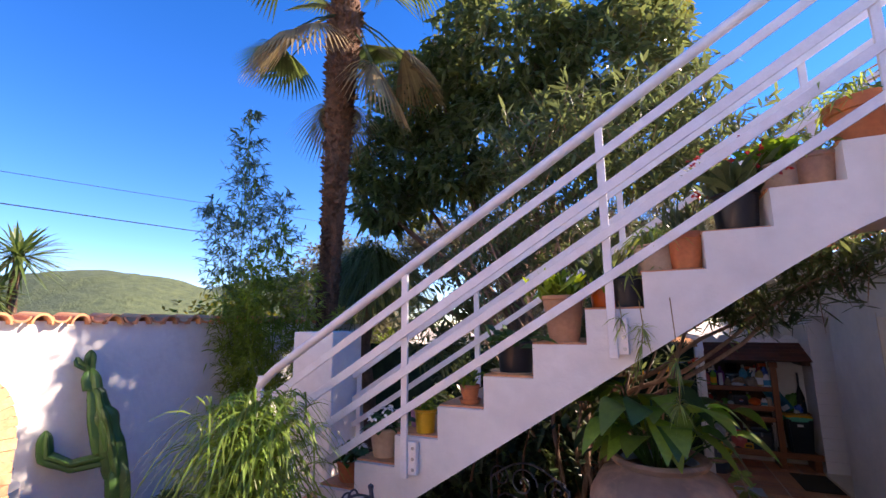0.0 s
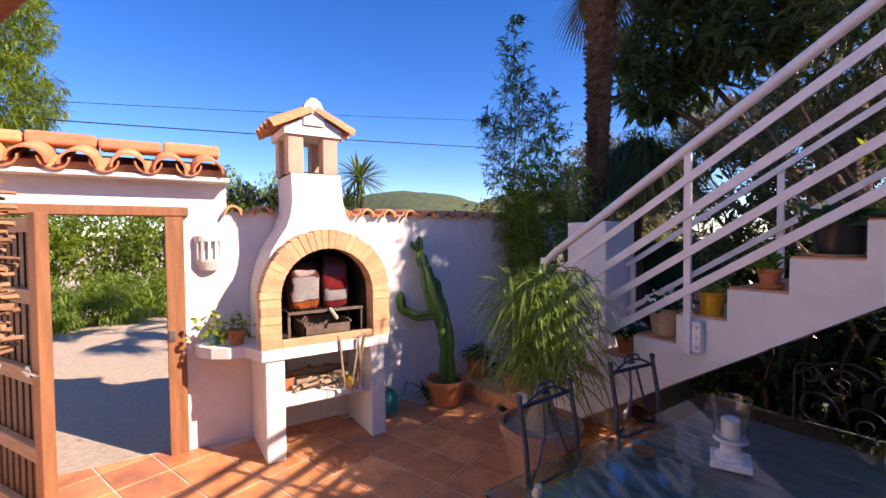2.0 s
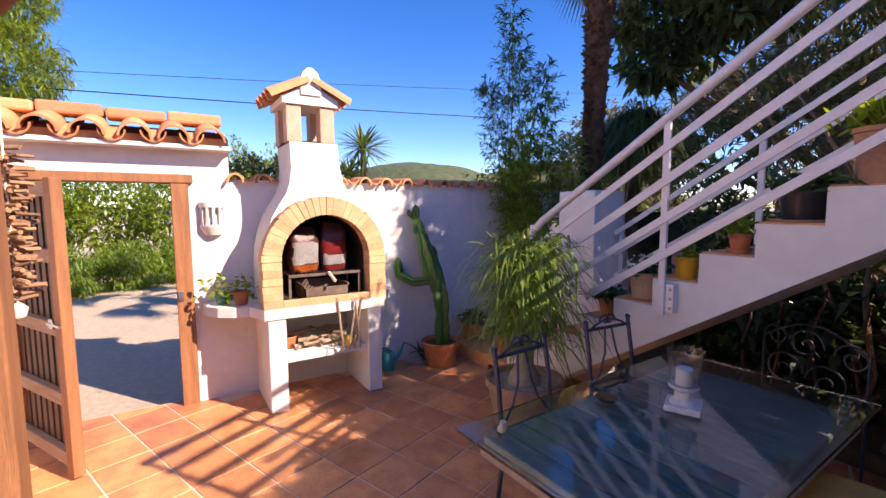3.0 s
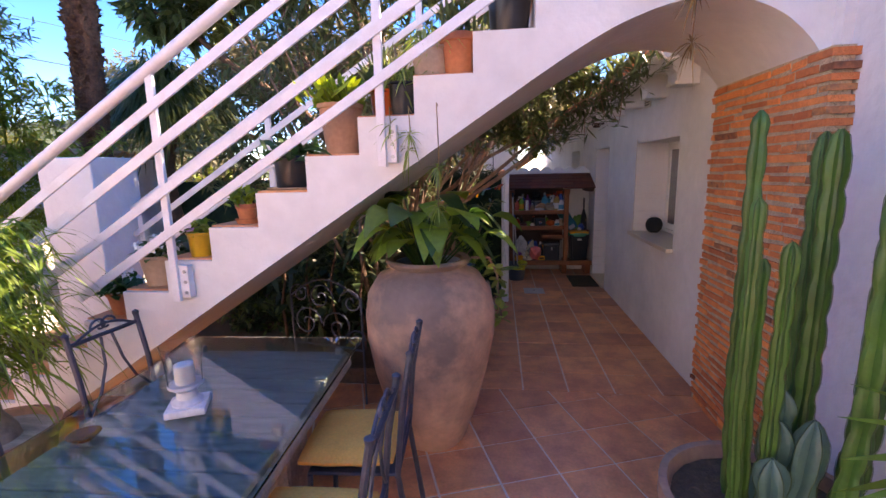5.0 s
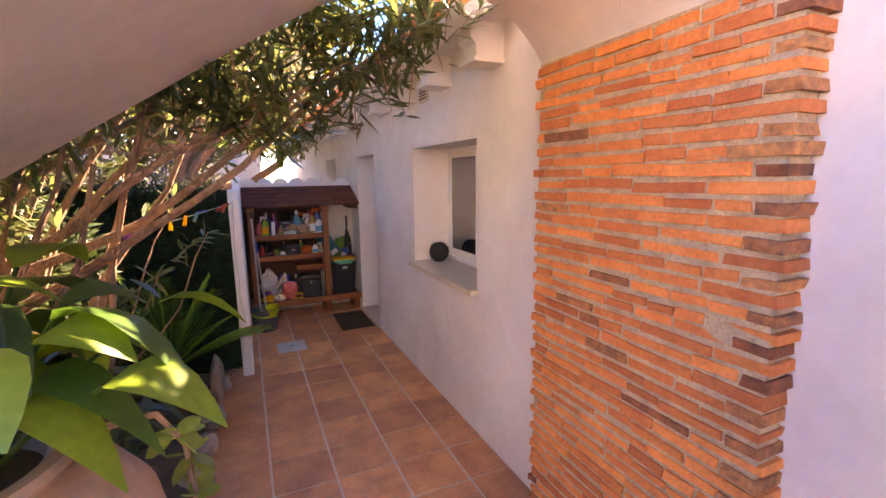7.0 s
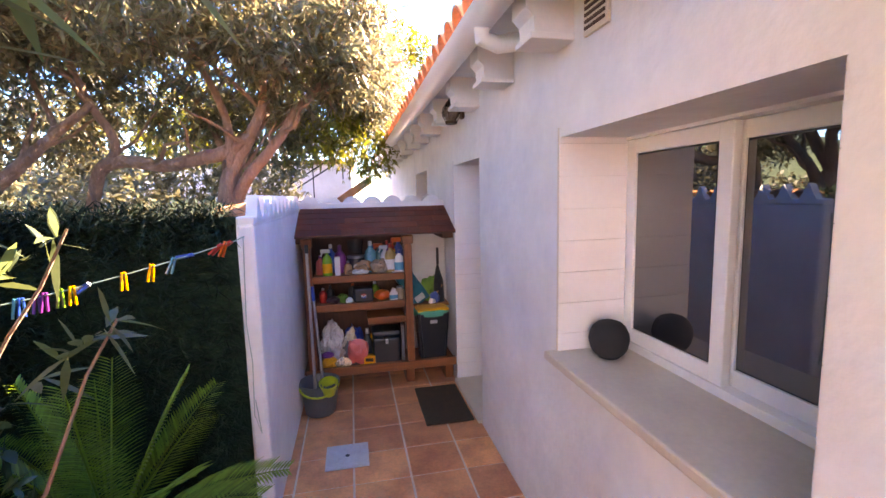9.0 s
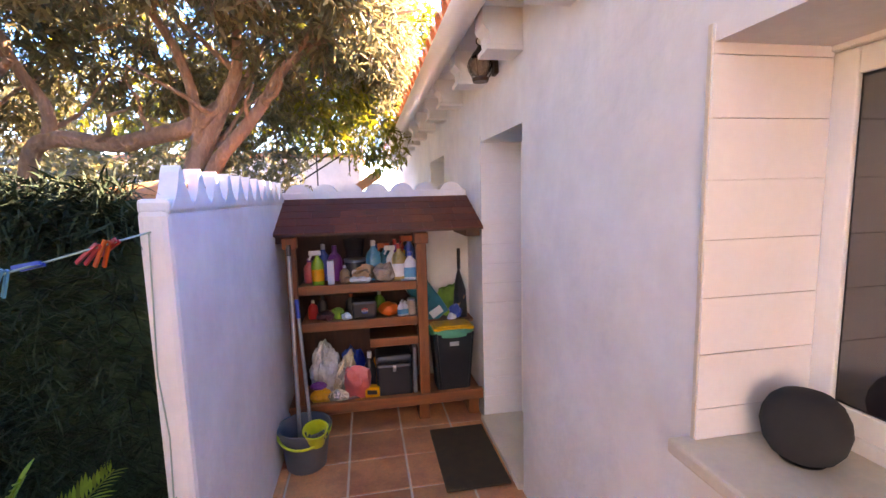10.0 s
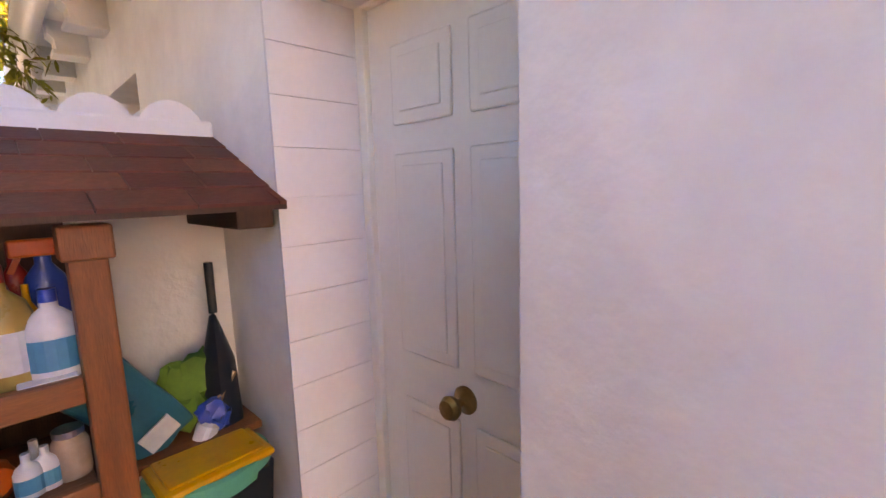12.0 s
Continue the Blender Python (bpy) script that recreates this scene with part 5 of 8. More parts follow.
lump("blue_bag", (2.12, 8.10, Z0 + 0.0), (0.16, 0.16, 0.36), P_BLUE, "blue plastic bag of cloths", "bag", 21)
lump("pink_cloth", (2.15, 7.93, Z0 + 0.02), (0.18, 0.10, 0.26), P_PINK, "coral pink rubber gloves and cloth", "cloth", 22)
bottle((2.24, 8.02, Z0), 0.04, 0.32, BLACK, P_WHITE, "dark bottle with pale cap")
bottle((2.29, 8.05, Z0), 0.05, 0.26, P_YELLOW, P_YELLOW, "yellow cleaning bottle on the board")
t = thing("yellow_box", (2.255, 7.93, Z0), "yellow and black printed carton", "carton", rz=-12)
part("box", box(BM(), (-0.05, -0.03, 0), (0.05, 0.03, 0.10), None, 0.003), P_YELLOW, t)
part("print", box(BM(), (-0.035, -0.0325, 0.05), (0.035, -0.030, 0.08)), BLACK, t)
t = thing("black_caddy", (2.41, 8.02, Z0), "black plastic food caddy with rounded lid", "bin", rz=0)
part("body", box(BM(), (-0.125, -0.11, 0), (0.125, 0.11, 0.25), None, 0.02), BLACK, t)
part("lid", box(BM(), (-0.13, -0.118, 0.252), (0.13, 0.115, 0.315), None, 0.025), BLACK, t, "glossy black lid")
part("lid_catch", box(BM(), (-0.012, -0.125, 0.20), (0.012, -0.11, 0.245), None, 0.004), STEEL, t)
t = thing("metal_sheet", (2.56, 7.98, Z0), "thin grey metal sheet standing upright", "sheet")
part("sheet", box(BM(), (-0.012, -0.04, 0), (0.012, 0.05, 0.35), None, 0.003), STEEL, t)
# kitchen bin with yellow lid
t = thing("kitchen_bin", (2.835, 7.985, Z0), "black kitchen bin with yellow lid and green bag", "bin", rz=2)
bm = BM()
bmesh.ops.create_cube(bm, size=1)
for v in bm.verts:
    s = 1.0 if v.co.z > 0 else 0.78
    v.co = Vector((v.co.x * 0.30 * s, v.co.y * 0.23 * s, (v.co.z + 0.5) * 0.47))
bmesh.ops.bevel(bm, geom=bm.edges[:], offset=0.025, segments=3, affect='EDGES')
part("body", bm, BLACK, t, "", True)
bm = BM()
lathe(bm, [(0.150, 0.43), (0.168, 0.425), (0.172, 0.45), (0.168, 0.475), (0.150, 0.48)], 40, Matrix.Diagonal((1, 0.8, 1, 1)), 0.014, 5)
part("bag_rim", bm, plastic("green_bag", (0.06, 0.40, 0.26), 0.35), t, "green bin liner folded over the rim", True)
part("lid", box(BM(), (-0.148, -0.112, 0.468), (0.148, 0.112, 0.492), None, 0.012), P_YELLOW, t, "yellow lid")
part("lid_panel", box(BM(), (-0.125, -0.09, 0.491), (0.125, 0.09, 0.498), None, 0.005), P_YELLOW, t)
part("sticker", box(BM(), (-0.035, -0.1135, 0.36), (0.03, -0.108, 0.39)), P_WHITE, t, "white printed sticker")
t = thing("umbrella", (2.935, 8.14, Z0), "black folded umbrella standing upright", "umbrella")
part("canopy", lathe(BM(), [(0, 0), (0.02, 0.02), (0.055, 0.5), (0.05, 0.7), (0.012, 0.85), (0, 0.86)], 10, None, 0.012, 3), BLACK, t, "", True)
part("handle", lathe(BM(), [(0, 0.86), (0.013, 0.86), (0.013, 1.02), (0, 1.02)], 12), BLACK, t, "", True)
t = thing("teal_bag", (2.775, 8.135, 0.71), "teal folded carrier bag leaning behind the bin", "bag", rz=8, ry=-33)
bm = box(BM(), (-0.085, -0.03, 0.0), (0.085, 0.03, 0.40), None, 0.012)
bmesh.ops.subdivide_edges(bm, edges=bm.edges[:], cuts=3, use_grid_fill=True)
for v in bm.verts:
    v.co += noise.noise_vector(v.co * 14) * 0.012
part("bag", bm, P_TEAL, t)
part("printed_panel", box(BM(), (-0.05, -0.048, 0.03), (0.045, -0.040, 0.09), None, 0.002), P_WHITE, t, "white printed panel")
t = thing("cleaning_brush", (2.86, 8.09, 0.70), "wooden-handled brush leaning on the bag", "brush", rz=10, ry=30)
part("handle", tube(BM(), [(0, 0, 0), (0, 0, 0.10), (0.01, 0, 0.20)], 0.016, 8, 0.012), P_BROWN, t, "", True)
part("bristle_head", lathe(BM(), [(0, -0.02), (0.03, -0.015), (0.034, 0.03), (0.018, 0.045), (0, 0.045)], 14, None, 0.006), P_WHITE, t)
lump("green_cloth", (2.855, 8.17, 0.70), (0.16, 0.10, 0.25), LEAFG, "crumpled lime green cleaning cloth", "cloth", 32, 0.55)
lump("blue_cloth", (2.90, 8.10, 0.70), (0.09, 0.07, 0.11), P_BLUE, "crumpled blue cleaning cloth", "cloth", 33, 0.5)
t = thing("wall_ledge", (2.82, 8.19, 0.675), "narrow brown shelf behind the bin", "shelf")
part("board", box(BM(), (-0.16, -0.14, 0.0), (0.20, 0.105, 0.025), None, 0.004), WOODX, t)

# mop bucket and broom handles
BK = thing("mop_bucket", (1.835, 7.56, 0.0), "grey plastic mop bucket with lime wringer", "bucket")
GB = plastic("bucket_grey", (0.10, 0.11, 0.125), 0.4)
LIME = plastic("lime_plastic", (0.55, 0.58, 0.03), 0.35)
part("tub", lathe(BM(), [(0, 0), (0.11, 0), (0.118, 0.01), (0.15, 0.24), (0.162, 0.245), (0.162, 0.262), (0.15, 0.262), (0.14, 0.24), (0.108, 0.02), (0, 0.02)], 32), GB, BK, "", True)
bm = lathe(BM(), [(0.045, 0.20), (0.06, 0.27), (0.075, 0.31), (0.068, 0.31), (0.054, 0.27), (0.04, 0.205)], 20, pose(0.08, -0.04, 0, 18, 0, 0))
part("wringer", bm, LIME, BK, "lime green mop wringer", True)
for k in range(9):
    a = k * math.tau / 9
    part("wringer_slot", box(BM(), (0.08 + 0.06 * math.cos(a) - 0.006, -0.11 + 0.06 * math.sin(a) - 0.006, 0.235), (0.08 + 0.06 * math.cos(a) + 0.006, -0.11 + 0.06 * math.sin(a) + 0.006, 0.28), None, 0.002), GB, BK)
part("handle", tube(BM(), [(0.155 * math.cos(a), -0.155 * math.sin(a) - 0.015, 0.25 - 0.06 * math.sin(a)) for a in [math.pi * k / 12 - 0.0 for k in range(13)]], 0.008, 8), LIME, BK, "lime green handle", True)
t = thing("mop", (1.80, 7.58, 0.021), "steel mop handle standing in the bucket", "mop", rx=-8, ry=-1)
part("pole", tube(BM(), [(0, 0, 0), (0, 0, 1.26)], 0.0125, 10), STEEL, t, "", True)
part("grip", tube(BM(), [(0, 0, 1.26), (0, 0, 1.33)], 0.015, 10), BLACK, t, "", True)
t = thing("broom", (1.87, 7.63, 0.021), "grey broom handle with a blue grip", "broom", rx=-9, ry=-4)
part("pole", tube(BM(), [(0, 0, 0), (0, 0, 0.86)], 0.011, 10), STEEL, t, "", True)
part("grip", tube(BM(), [(0, 0, 0.86), (0, 0, 0.98)], 0.015, 10), P_BLUE, t, "", True)

# mat and drain cover
t = thing("door_mat", (2.81, 7.435, 0.005), "dark brown coir door mat on the tiles", "door mat")
COIR = mat("coir", (0.075, 0.045, 0.018), (0.04, 0.025, 0.012), 0.98, 0, 20, 300, 0.9, 0.008, 0.6)
part("coir_pad", box(BM(), (-0.185, -0.325, 0), (0.185, 0.325, 0.016), None, 0.006), COIR, t)
t = thing("drain_cover", (2.05, 6.862, 0.004), "grey square metal drain cover with a keyhole", "drain cover")
DR = mat("galvanised", (0.58, 0.58, 0.57), (0.47, 0.46, 0.45), 0.6, 0.0, 6, 60, 0.1, 0.003, 0.3)
part("plate", box(BM(), (-0.139, -0.137, 0), (0.139, 0.137, 0.008), None, 0.002), DR, t)
part("keyhole", lathe(BM(), [(0, 0.008), (0.015, 0.008), (0.015, 0.0095), (0, 0.0095)], 14), BLACK, t)

# ---- hedge screen and washing line ----
HG = mat("hedge_fibre", (0.026, 0.052, 0.027), (0.007, 0.015, 0.009), 0.8, 0, 6, 80, 0.4, 0.01, 0.5, per=0.7, spec=0.25)

# ---- plants ----
NR = np.random.RandomState(11)


def leaves(name, base, way, L, W, m, parent, droop=0.25, label="", curl=0.0, kind="", segs=(0.35, 0.7), shape=(1.0, 0.75), flat=None):
    """Many blades as one mesh: base points, directions, lengths and widths; each blade bends down by droop towards its tip."""
    base, way = np.asarray(base, float), np.asarray(way, float)
    n = len(base)
    L = np.broadcast_to(np.asarray(L, float), (n,))[:, None]
    W = np.broadcast_to(np.asarray(W, float), (n,))[:, None]
    way = way / (np.linalg.norm(way, axis=1, keepdims=True) + 1e-9)
    ref = np.where(np.abs(way[:, 2:3]) > 0.9, np.array([[1.0, 0, 0]]), np.array([[0, 0, 1.0]]))
    side = np.cross(way, ref)
    side /= np.linalg.norm(side, axis=1, keepdims=True) + 1e-9
    tilt = NR.uniform(-0.7, 0.7, (n, 1)) if flat is None else NR.uniform(-flat, flat, (n, 1))
    up = np.cross(side, way)
    side = side * np.cos(tilt) + up * np.sin(tilt)
    pts, faces = [], []
    rows = [0.0, *segs, 1.0]
    wid = [0.12, *shape, 0.03]
    V = np.zeros((n, len(rows) * 2, 3))
    for i, (s, w) in enumerate(zip(rows, wid)):
        c = base + way * L * s + np.array([[0, 0, -1.0]]) * L * droop * s * s
        V[:, 2 * i] = c - side * W * 0.5 * w
        V[:, 2 * i + 1] = c + side * W * 0.5 * w + np.cross(side, way) * W * curl * w
    k = len(rows) * 2
    idx = np.arange(n)[:, None] * k
    F = np.concatenate([idx + np.array([[2 * i, 2 * i + 1, 2 * i + 3, 2 * i + 2]]) for i in range(len(rows) - 1)], 0)
    me = bpy.data.meshes.new(name)
    me.vertices.add(n * k)
    me.vertices.foreach_set("co", V.reshape(-1))
    me.loops.add(F.size)
    me.loops.foreach_set("vertex_index", F.reshape(-1).astype(np.int32))
    me.polygons.add(len(F))
    me.polygons.foreach_set("loop_start", np.arange(0, F.size, 4, dtype=np.int32))
    me.polygons.foreach_set("loop_total", np.full(len(F), 4, dtype=np.int32))
    me.update(calc_edges=True)
    me.materials.append(m)
    ob = new(name, me)
    ob.parent = parent
    return tagged(ob, label, "", "", kind)


def ball(n, inner=0.0):
    v = NR.normal(size=(n, 3))
    v /= np.linalg.norm(v, axis=1, keepdims=True)
    return v * (inner + (1 - inner) * NR.uniform(0, 1, (n, 1)) ** 0.5)


def crown(blobs, twigs, per, L, W, m, parent, droop=0.3, spread=0.9, reach=0.22, label="", wood=None, up=0.25):
    """A crown: blobs of (centre, radii); leaves stand round short twigs whose tips lie in the blobs."""
    B, D, T0, T1 = [], [], [], []
    vol = np.array([r[0] * r[1] * r[2] for _, r in blobs])
    cnt = np.maximum(1, (twigs * vol ** 0.7 / (vol ** 0.7).sum()).astype(int))
    for (c, r), k in zip(blobs, cnt):
        p = ball(k, 0.45)
        out = p / (np.linalg.norm(p, axis=1, keepdims=True) + 1e-6)
        tip = np.array(c) + p * np.array(r)
        d = out + NR.normal(0, 0.5, (k, 3)) + np.array([[0, 0, up]])
        d /= np.linalg.norm(d, axis=1, keepdims=True)
        T0.append(tip - d * reach)
        T1.append(tip)
        for q in range(per):
            s = NR.uniform(0, 1, (k, 1))
            B.append(tip - d * reach * (1 - s))
            D.append(d * 0.7 + NR.normal(0, spread, (k, 3)))
    B, D = np.concatenate(B), np.concatenate(D)
    n = len(B)
    ob = leaves("foliage", B, D, L * NR.uniform(0.6, 1.2, n), W * NR.uniform(0.7, 1.2, n), m, parent, droop, label)
    if wood is not None:
        T0, T1 = np.concatenate(T0), np.concatenate(T1)
        leaves("twig_growth", T0, T1 - T0, np.linalg.norm(T1 - T0, axis=1), 0.008, wood, parent, 0.0, "thin bare twigs", kind="stuff", shape=(1.0, 0.8))
    return ob


def limb(a, b, r0, r1, seed, sway=0.08, n=9, seg=9):
    a, b = Vector(a), Vector(b)
    pts = []
    for i in range(n + 1):
        s = i / n
        w = noise.noise_vector((seed + s * 2.2, seed * 1.7, s)) * sway * (b - a).length * math.sin(math.pi * min(1, s * 1.1)) ** 0.7
        pts.append(a.lerp(b, s) + w)
    return tube(BM(), pts, r0, seg, r1), pts


BARK = mat("bark", (0.40, 0.26, 0.18), (0.22, 0.13, 0.085), 0.95, 0, 8, 50, 0.9, 0.02, 0.5, stretch=(1, 1, 0.4))
BARKB = mat("brown_bark", (0.20, 0.11, 0.07), (0.10, 0.055, 0.035), 0.95, 0, 9, 50, 0.9, 0.02, 0.5)
PALMB = mat("palm_fibre", (0.22, 0.105, 0.055), (0.07, 0.034, 0.02), 0.98, 0, 12, 60, 1.0, 0.03, 0.6)
L_DARK = leaf("leaf_dark", (0.12, 0.155, 0.056), (0.07, 0.095, 0.036), 0.28, 0.48)
L_OLE = leaf("leaf_oleander", (0.125, 0.155, 0.062), (0.072, 0.10, 0.040), 0.42, 0.38)
L_OLIVE = leaf("leaf_olive", (0.185, 0.18, 0.10), (0.11, 0.10, 0.052), 0.45, 0.4)
# yellow-green leaf; also paints the sunlit clumps on darker crowns
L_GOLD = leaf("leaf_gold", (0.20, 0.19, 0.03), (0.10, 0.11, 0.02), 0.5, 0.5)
L_BAMB = leaf("leaf_bamboo", (0.23, 0.30, 0.045), (0.12, 0.19, 0.03), 0.45, 0.45)
L_BLUE = leaf("leaf_blue_green", (0.12, 0.18, 0.11), (0.07, 0.12, 0.07), 0.5, 0.42)
L_GRASS = leaf("leaf_grassy", (0.22, 0.33, 0.055), (0.10, 0.17, 0.03), 0.42, 0.42)
L_SPID = leaf("leaf_spider", (0.30, 0.36, 0.10), (0.16, 0.24, 0.05), 0.45, 0.4)
L_BROAD = leaf("leaf_broad", (0.05, 0.12, 0.025), (0.025, 0.07, 0.016), 0.33, 0.35)
L_BROADL = leaf("leaf_broad_light", (0.19, 0.30, 0.045), (0.11, 0.21, 0.03), 0.35, 0.45)
L_PALM = leaf("leaf_palm", (0.095, 0.125, 0.040), (0.055, 0.08, 0.025), 0.45, 0.4)
L_YUC = leaf("leaf_yucca", (0.13, 0.19, 0.05), (0.07, 0.11, 0.03), 0.45, 0.35)
L_DRY = leaf("leaf_dry", (0.32, 0.24, 0.11), (0.20, 0.13, 0.06), 0.7, 0.3)
L_SUCC = leaf("leaf_succulent", (0.24, 0.32, 0.04), (0.13, 0.20, 0.03), 0.4, 0.4)
L_HEDGE = leaf("leaf_hedge", (0.042, 0.072, 0.022), (0.022, 0.04, 0.013), 0.5, 0.15)
PETAL = mat("white_petal", (0.75, 0.74, 0.72), (0.68, 0.66, 0.64), 0.6, 0, 6, 60, 0.05, 0.002, 0.1)
PETALR = mat("red_petal", (0.62, 0.03, 0.03), (0.45, 0.02, 0.03), 0.6, 0, 6, 60, 0.05, 0.002, 0.1)

# big evergreen behind the stair
t = thing("evergreen_tree", (-0.5, 6.4, 0.09), "large dark-leaved evergreen tree behind the stair", "tree")
b, pts = limb((0, 0, 0), (0.1, 0.1, 3.0), 0.16, 0.10, 3)
part("trunk", b, BARKB, t, "", True)
for k, e in enumerate(((-1.7, -0.2, 4.1), (-0.8, -0.5, 4.9), (0.6, -0.3, 5.2), (1.8, 0.2, 4.6), (0.2, 0.9, 4.8), (-1.9, -0.6, 3.5))):
    part("limb", limb(pts[5 + k % 4], e, 0.07, 0.02, 20 + k, 0.14)[0], BARKB, t, "", True)
crown([((-1.75, -0.3, 4.25), (0.85, 0.8, 0.75)), ((-1.2, -0.2, 5.2), (1.0, 0.9, 0.8)), ((0.1, -0.4, 5.6), (1.3, 1.0, 0.95)), ((0.2, -0.3, 4.4), (1.3, 0.9, 0.8)), ((1.5, -0.2, 5.2), (1.1, 0.9, 0.95)), ((1.7, 0, 4.1), (0.9, 0.8, 0.7)), ((-1.7, -0.4, 3.55), (0.7, 0.6, 0.45)), ((-0.7, -0.5, 3.9), (0.8, 0.6, 0.5))],
      2600, 9, 0.19, 0.058, L_DARK, t, 0.35, 0.75, 0.24, "dark glossy leaves", BARKB)
# sunlight on the upper crown, put into the leaf colour
crown([((-1.5, 0.2, 5.95), (0.55, 0.5, 0.45)), ((1.9, 0.1, 6.0), (0.6, 0.5, 0.5)), ((-1.0, 0.3, 6.35), (0.5, 0.4, 0.35))], 330, 9, 0.17, 0.055, L_GOLD, t, 0.35, 0.75, 0.22, "leaves coloured yellow-green as if sunlit")

# oleander along the stair's rear side, reaching over the passage
t = thing("oleander", (0.6, 4.75, 0.09), "tall oleander shrub with long narrow leaves", "shrub")
for k in range(16):
    a = NR.uniform(-1.3, 1.5)
    e = (a * 1.0, NR.uniform(-0.45, 0.5), NR.uniform(2.2, 3.9) if a > -0.4 else NR.uniform(1.6, 3.0))
    part("stem", limb((NR.uniform(-0.3, 0.3), NR.uniform(-0.2, 0.3), 0), e, 0.026, 0.008, 50 + k, 0.1, 9, 6)[0], BARK, t, "", True)
crown([((-0.2, -0.1, 3.5), (0.75, 0.6, 0.75)), ((0.65, -0.1, 3.55), (0.75, 0.6, 0.7)), ((1.35, 0.0, 3.2), (0.7, 0.55, 0.6)), ((-0.9, 0.0, 2.5), (0.65, 0.5, 0.7)), ((0.1, 0.0, 2.5), (0.7, 0.5, 0.6)), ((-1.5, 0.0, 1.9), (0.6, 0.4, 0.6))],
      690, 10, 0.17, 0.030, L_OLE, t, 0.12, 0.85, 0.34, "long grey-green leaves", BARK, 0.5)
t = thing("oleander", (0.74, 4.27, 0.05), "oleander branches arching over the passage", "shrub")
for k in range(12):
    e = (NR.uniform(-0.3, 0.75), NR.uniform(-0.4, 0.0), NR.uniform(1.7, 2.2))
    part("stem", limb((NR.uniform(-0.25, 0.1), NR.uniform(-0.2, 0.3), 0), e, 0.024, 0.007, 80 + k, 0.10, 9, 7)[0], BARK, t, "", True)
for k, e in enumerate(((1.95, 0.0, 2.45), (1.75, 0.12, 2.28), (1.45, -0.1, 2.15), (1.2, 0.2, 2.5))):
    part("branch", limb((0.1, 0.1, 1.15 + 0.1 * k), e, 0.022, 0.006, 380 + k, 0.09, 10, 7)[0], BARK, t, "", True)
crown([((0.35, -0.1, 2.02), (0.5, 0.4, 0.28)), ((0.9, -0.05, 2.22), (0.42, 0.38, 0.20)), ((1.35, -0.05, 2.36), (0.36, 0.26, 0.14)), ((0.0, 0.1, 1.7), (0.4, 0.4, 0.35)), ((1.05, 0.0, 2.0), (0.45, 0.35, 0.20)), ((1.5, -0.03, 2.22), (0.42, 0.26, 0.18)), ((1.80, -0.05, 2.42), (0.26, 0.22, 0.12)), ((0.7, 0.2, 2.35), (0.5, 0.3, 0.25))],
      560, 11, 0.125, 0.021, L_OLE, t, 0.05, 0.75, 0.30, "long grey-green leaves", BARK, 0.5)
t = thing("oleander_sprig", (0.95, 5.25, 0.09), "low oleander sprig with long pale leaves", "shrub")
for k, e in enumerate(((0.55, 0.15, 1.30), (0.40, 0.25, 1.55), (0.30, -0.1, 1.1), (0.15, 0.2, 1.75))):
    part("stem", limb((-0.2, 0, 0), e, 0.009, 0.004, 280 + k, 0.1, 9, 6)[0], BARK, t, "", True)
    n = 22
    leaves("foliage", np.array([e]) - np.array([[0.3, 0, 0.22]]) * NR.uniform(0, 0.8, (n, 1)), ball(n, 0.9) + np.array([[0.5, 0, 0.3]]), NR.uniform(0.10, 0.17, n), 0.026, L_OLE, t, 0.2, "long grey-green leaves")
t = thing("shrub", (0.55, 5.3, 0.09), "dark small-leaved shrub beside the passage", "shrub")
crown([((0.35, -0.75, 0.35), (0.3, 0.4, 0.35)), ((0.2, 0.0, 0.55), (0.45, 0.6, 0.5)), ((-0.5, -0.5, 0.6), (0.6, 0.5, 0.55)), ((-1.3, -0.6, 0.6), (0.6, 0.4, 0.6)), ((-0.2, -0.3, 1.2), (0.5, 0.5, 0.45))], 520, 9, 0.075, 0.028, L_DARK, t, 0.2, 0.9, 0.16, "", BARKB)

# fan palm
t = thing("fan_palm", (-2.30, 4.6, 0.18), "fan palm with shaggy fibrous trunk and drooping fronds", "palm")
bm = BM()
lathe(bm, [(0.13, 0), (0.12, 0.6), (0.115, 1.4), (0.115, 2.2), (0.12, 3.0), (0.135, 3.7), (0.17, 4.6), (0.20, 5.3), (0.18, 5.9), (0, 6.1)], 26, None, 0.05)
for v in bm.verts:
    v.co.x += 0.035 * v.co.z
part("trunk", bm, PALMB, t, "", True)
n = 2200
z = NR.uniform(0.6, 5.7, n)
a = NR.uniform(0, math.tau, n)
rr = 0.10 + 0.022 * np.maximum(0, z - 2.4)
base = np.stack([rr * np.cos(a) + 0.035 * z, rr * np.sin(a), z], 1)
leaves("trunk_fibre", base, np.stack([np.cos(a), np.sin(a), NR.uniform(0.3, 2.2, n)], 1), 0.06 + 0.022 * np.maximum(0, z - 2.6), 0.045, PALMB, t, 0.25, "shaggy leaf bases")
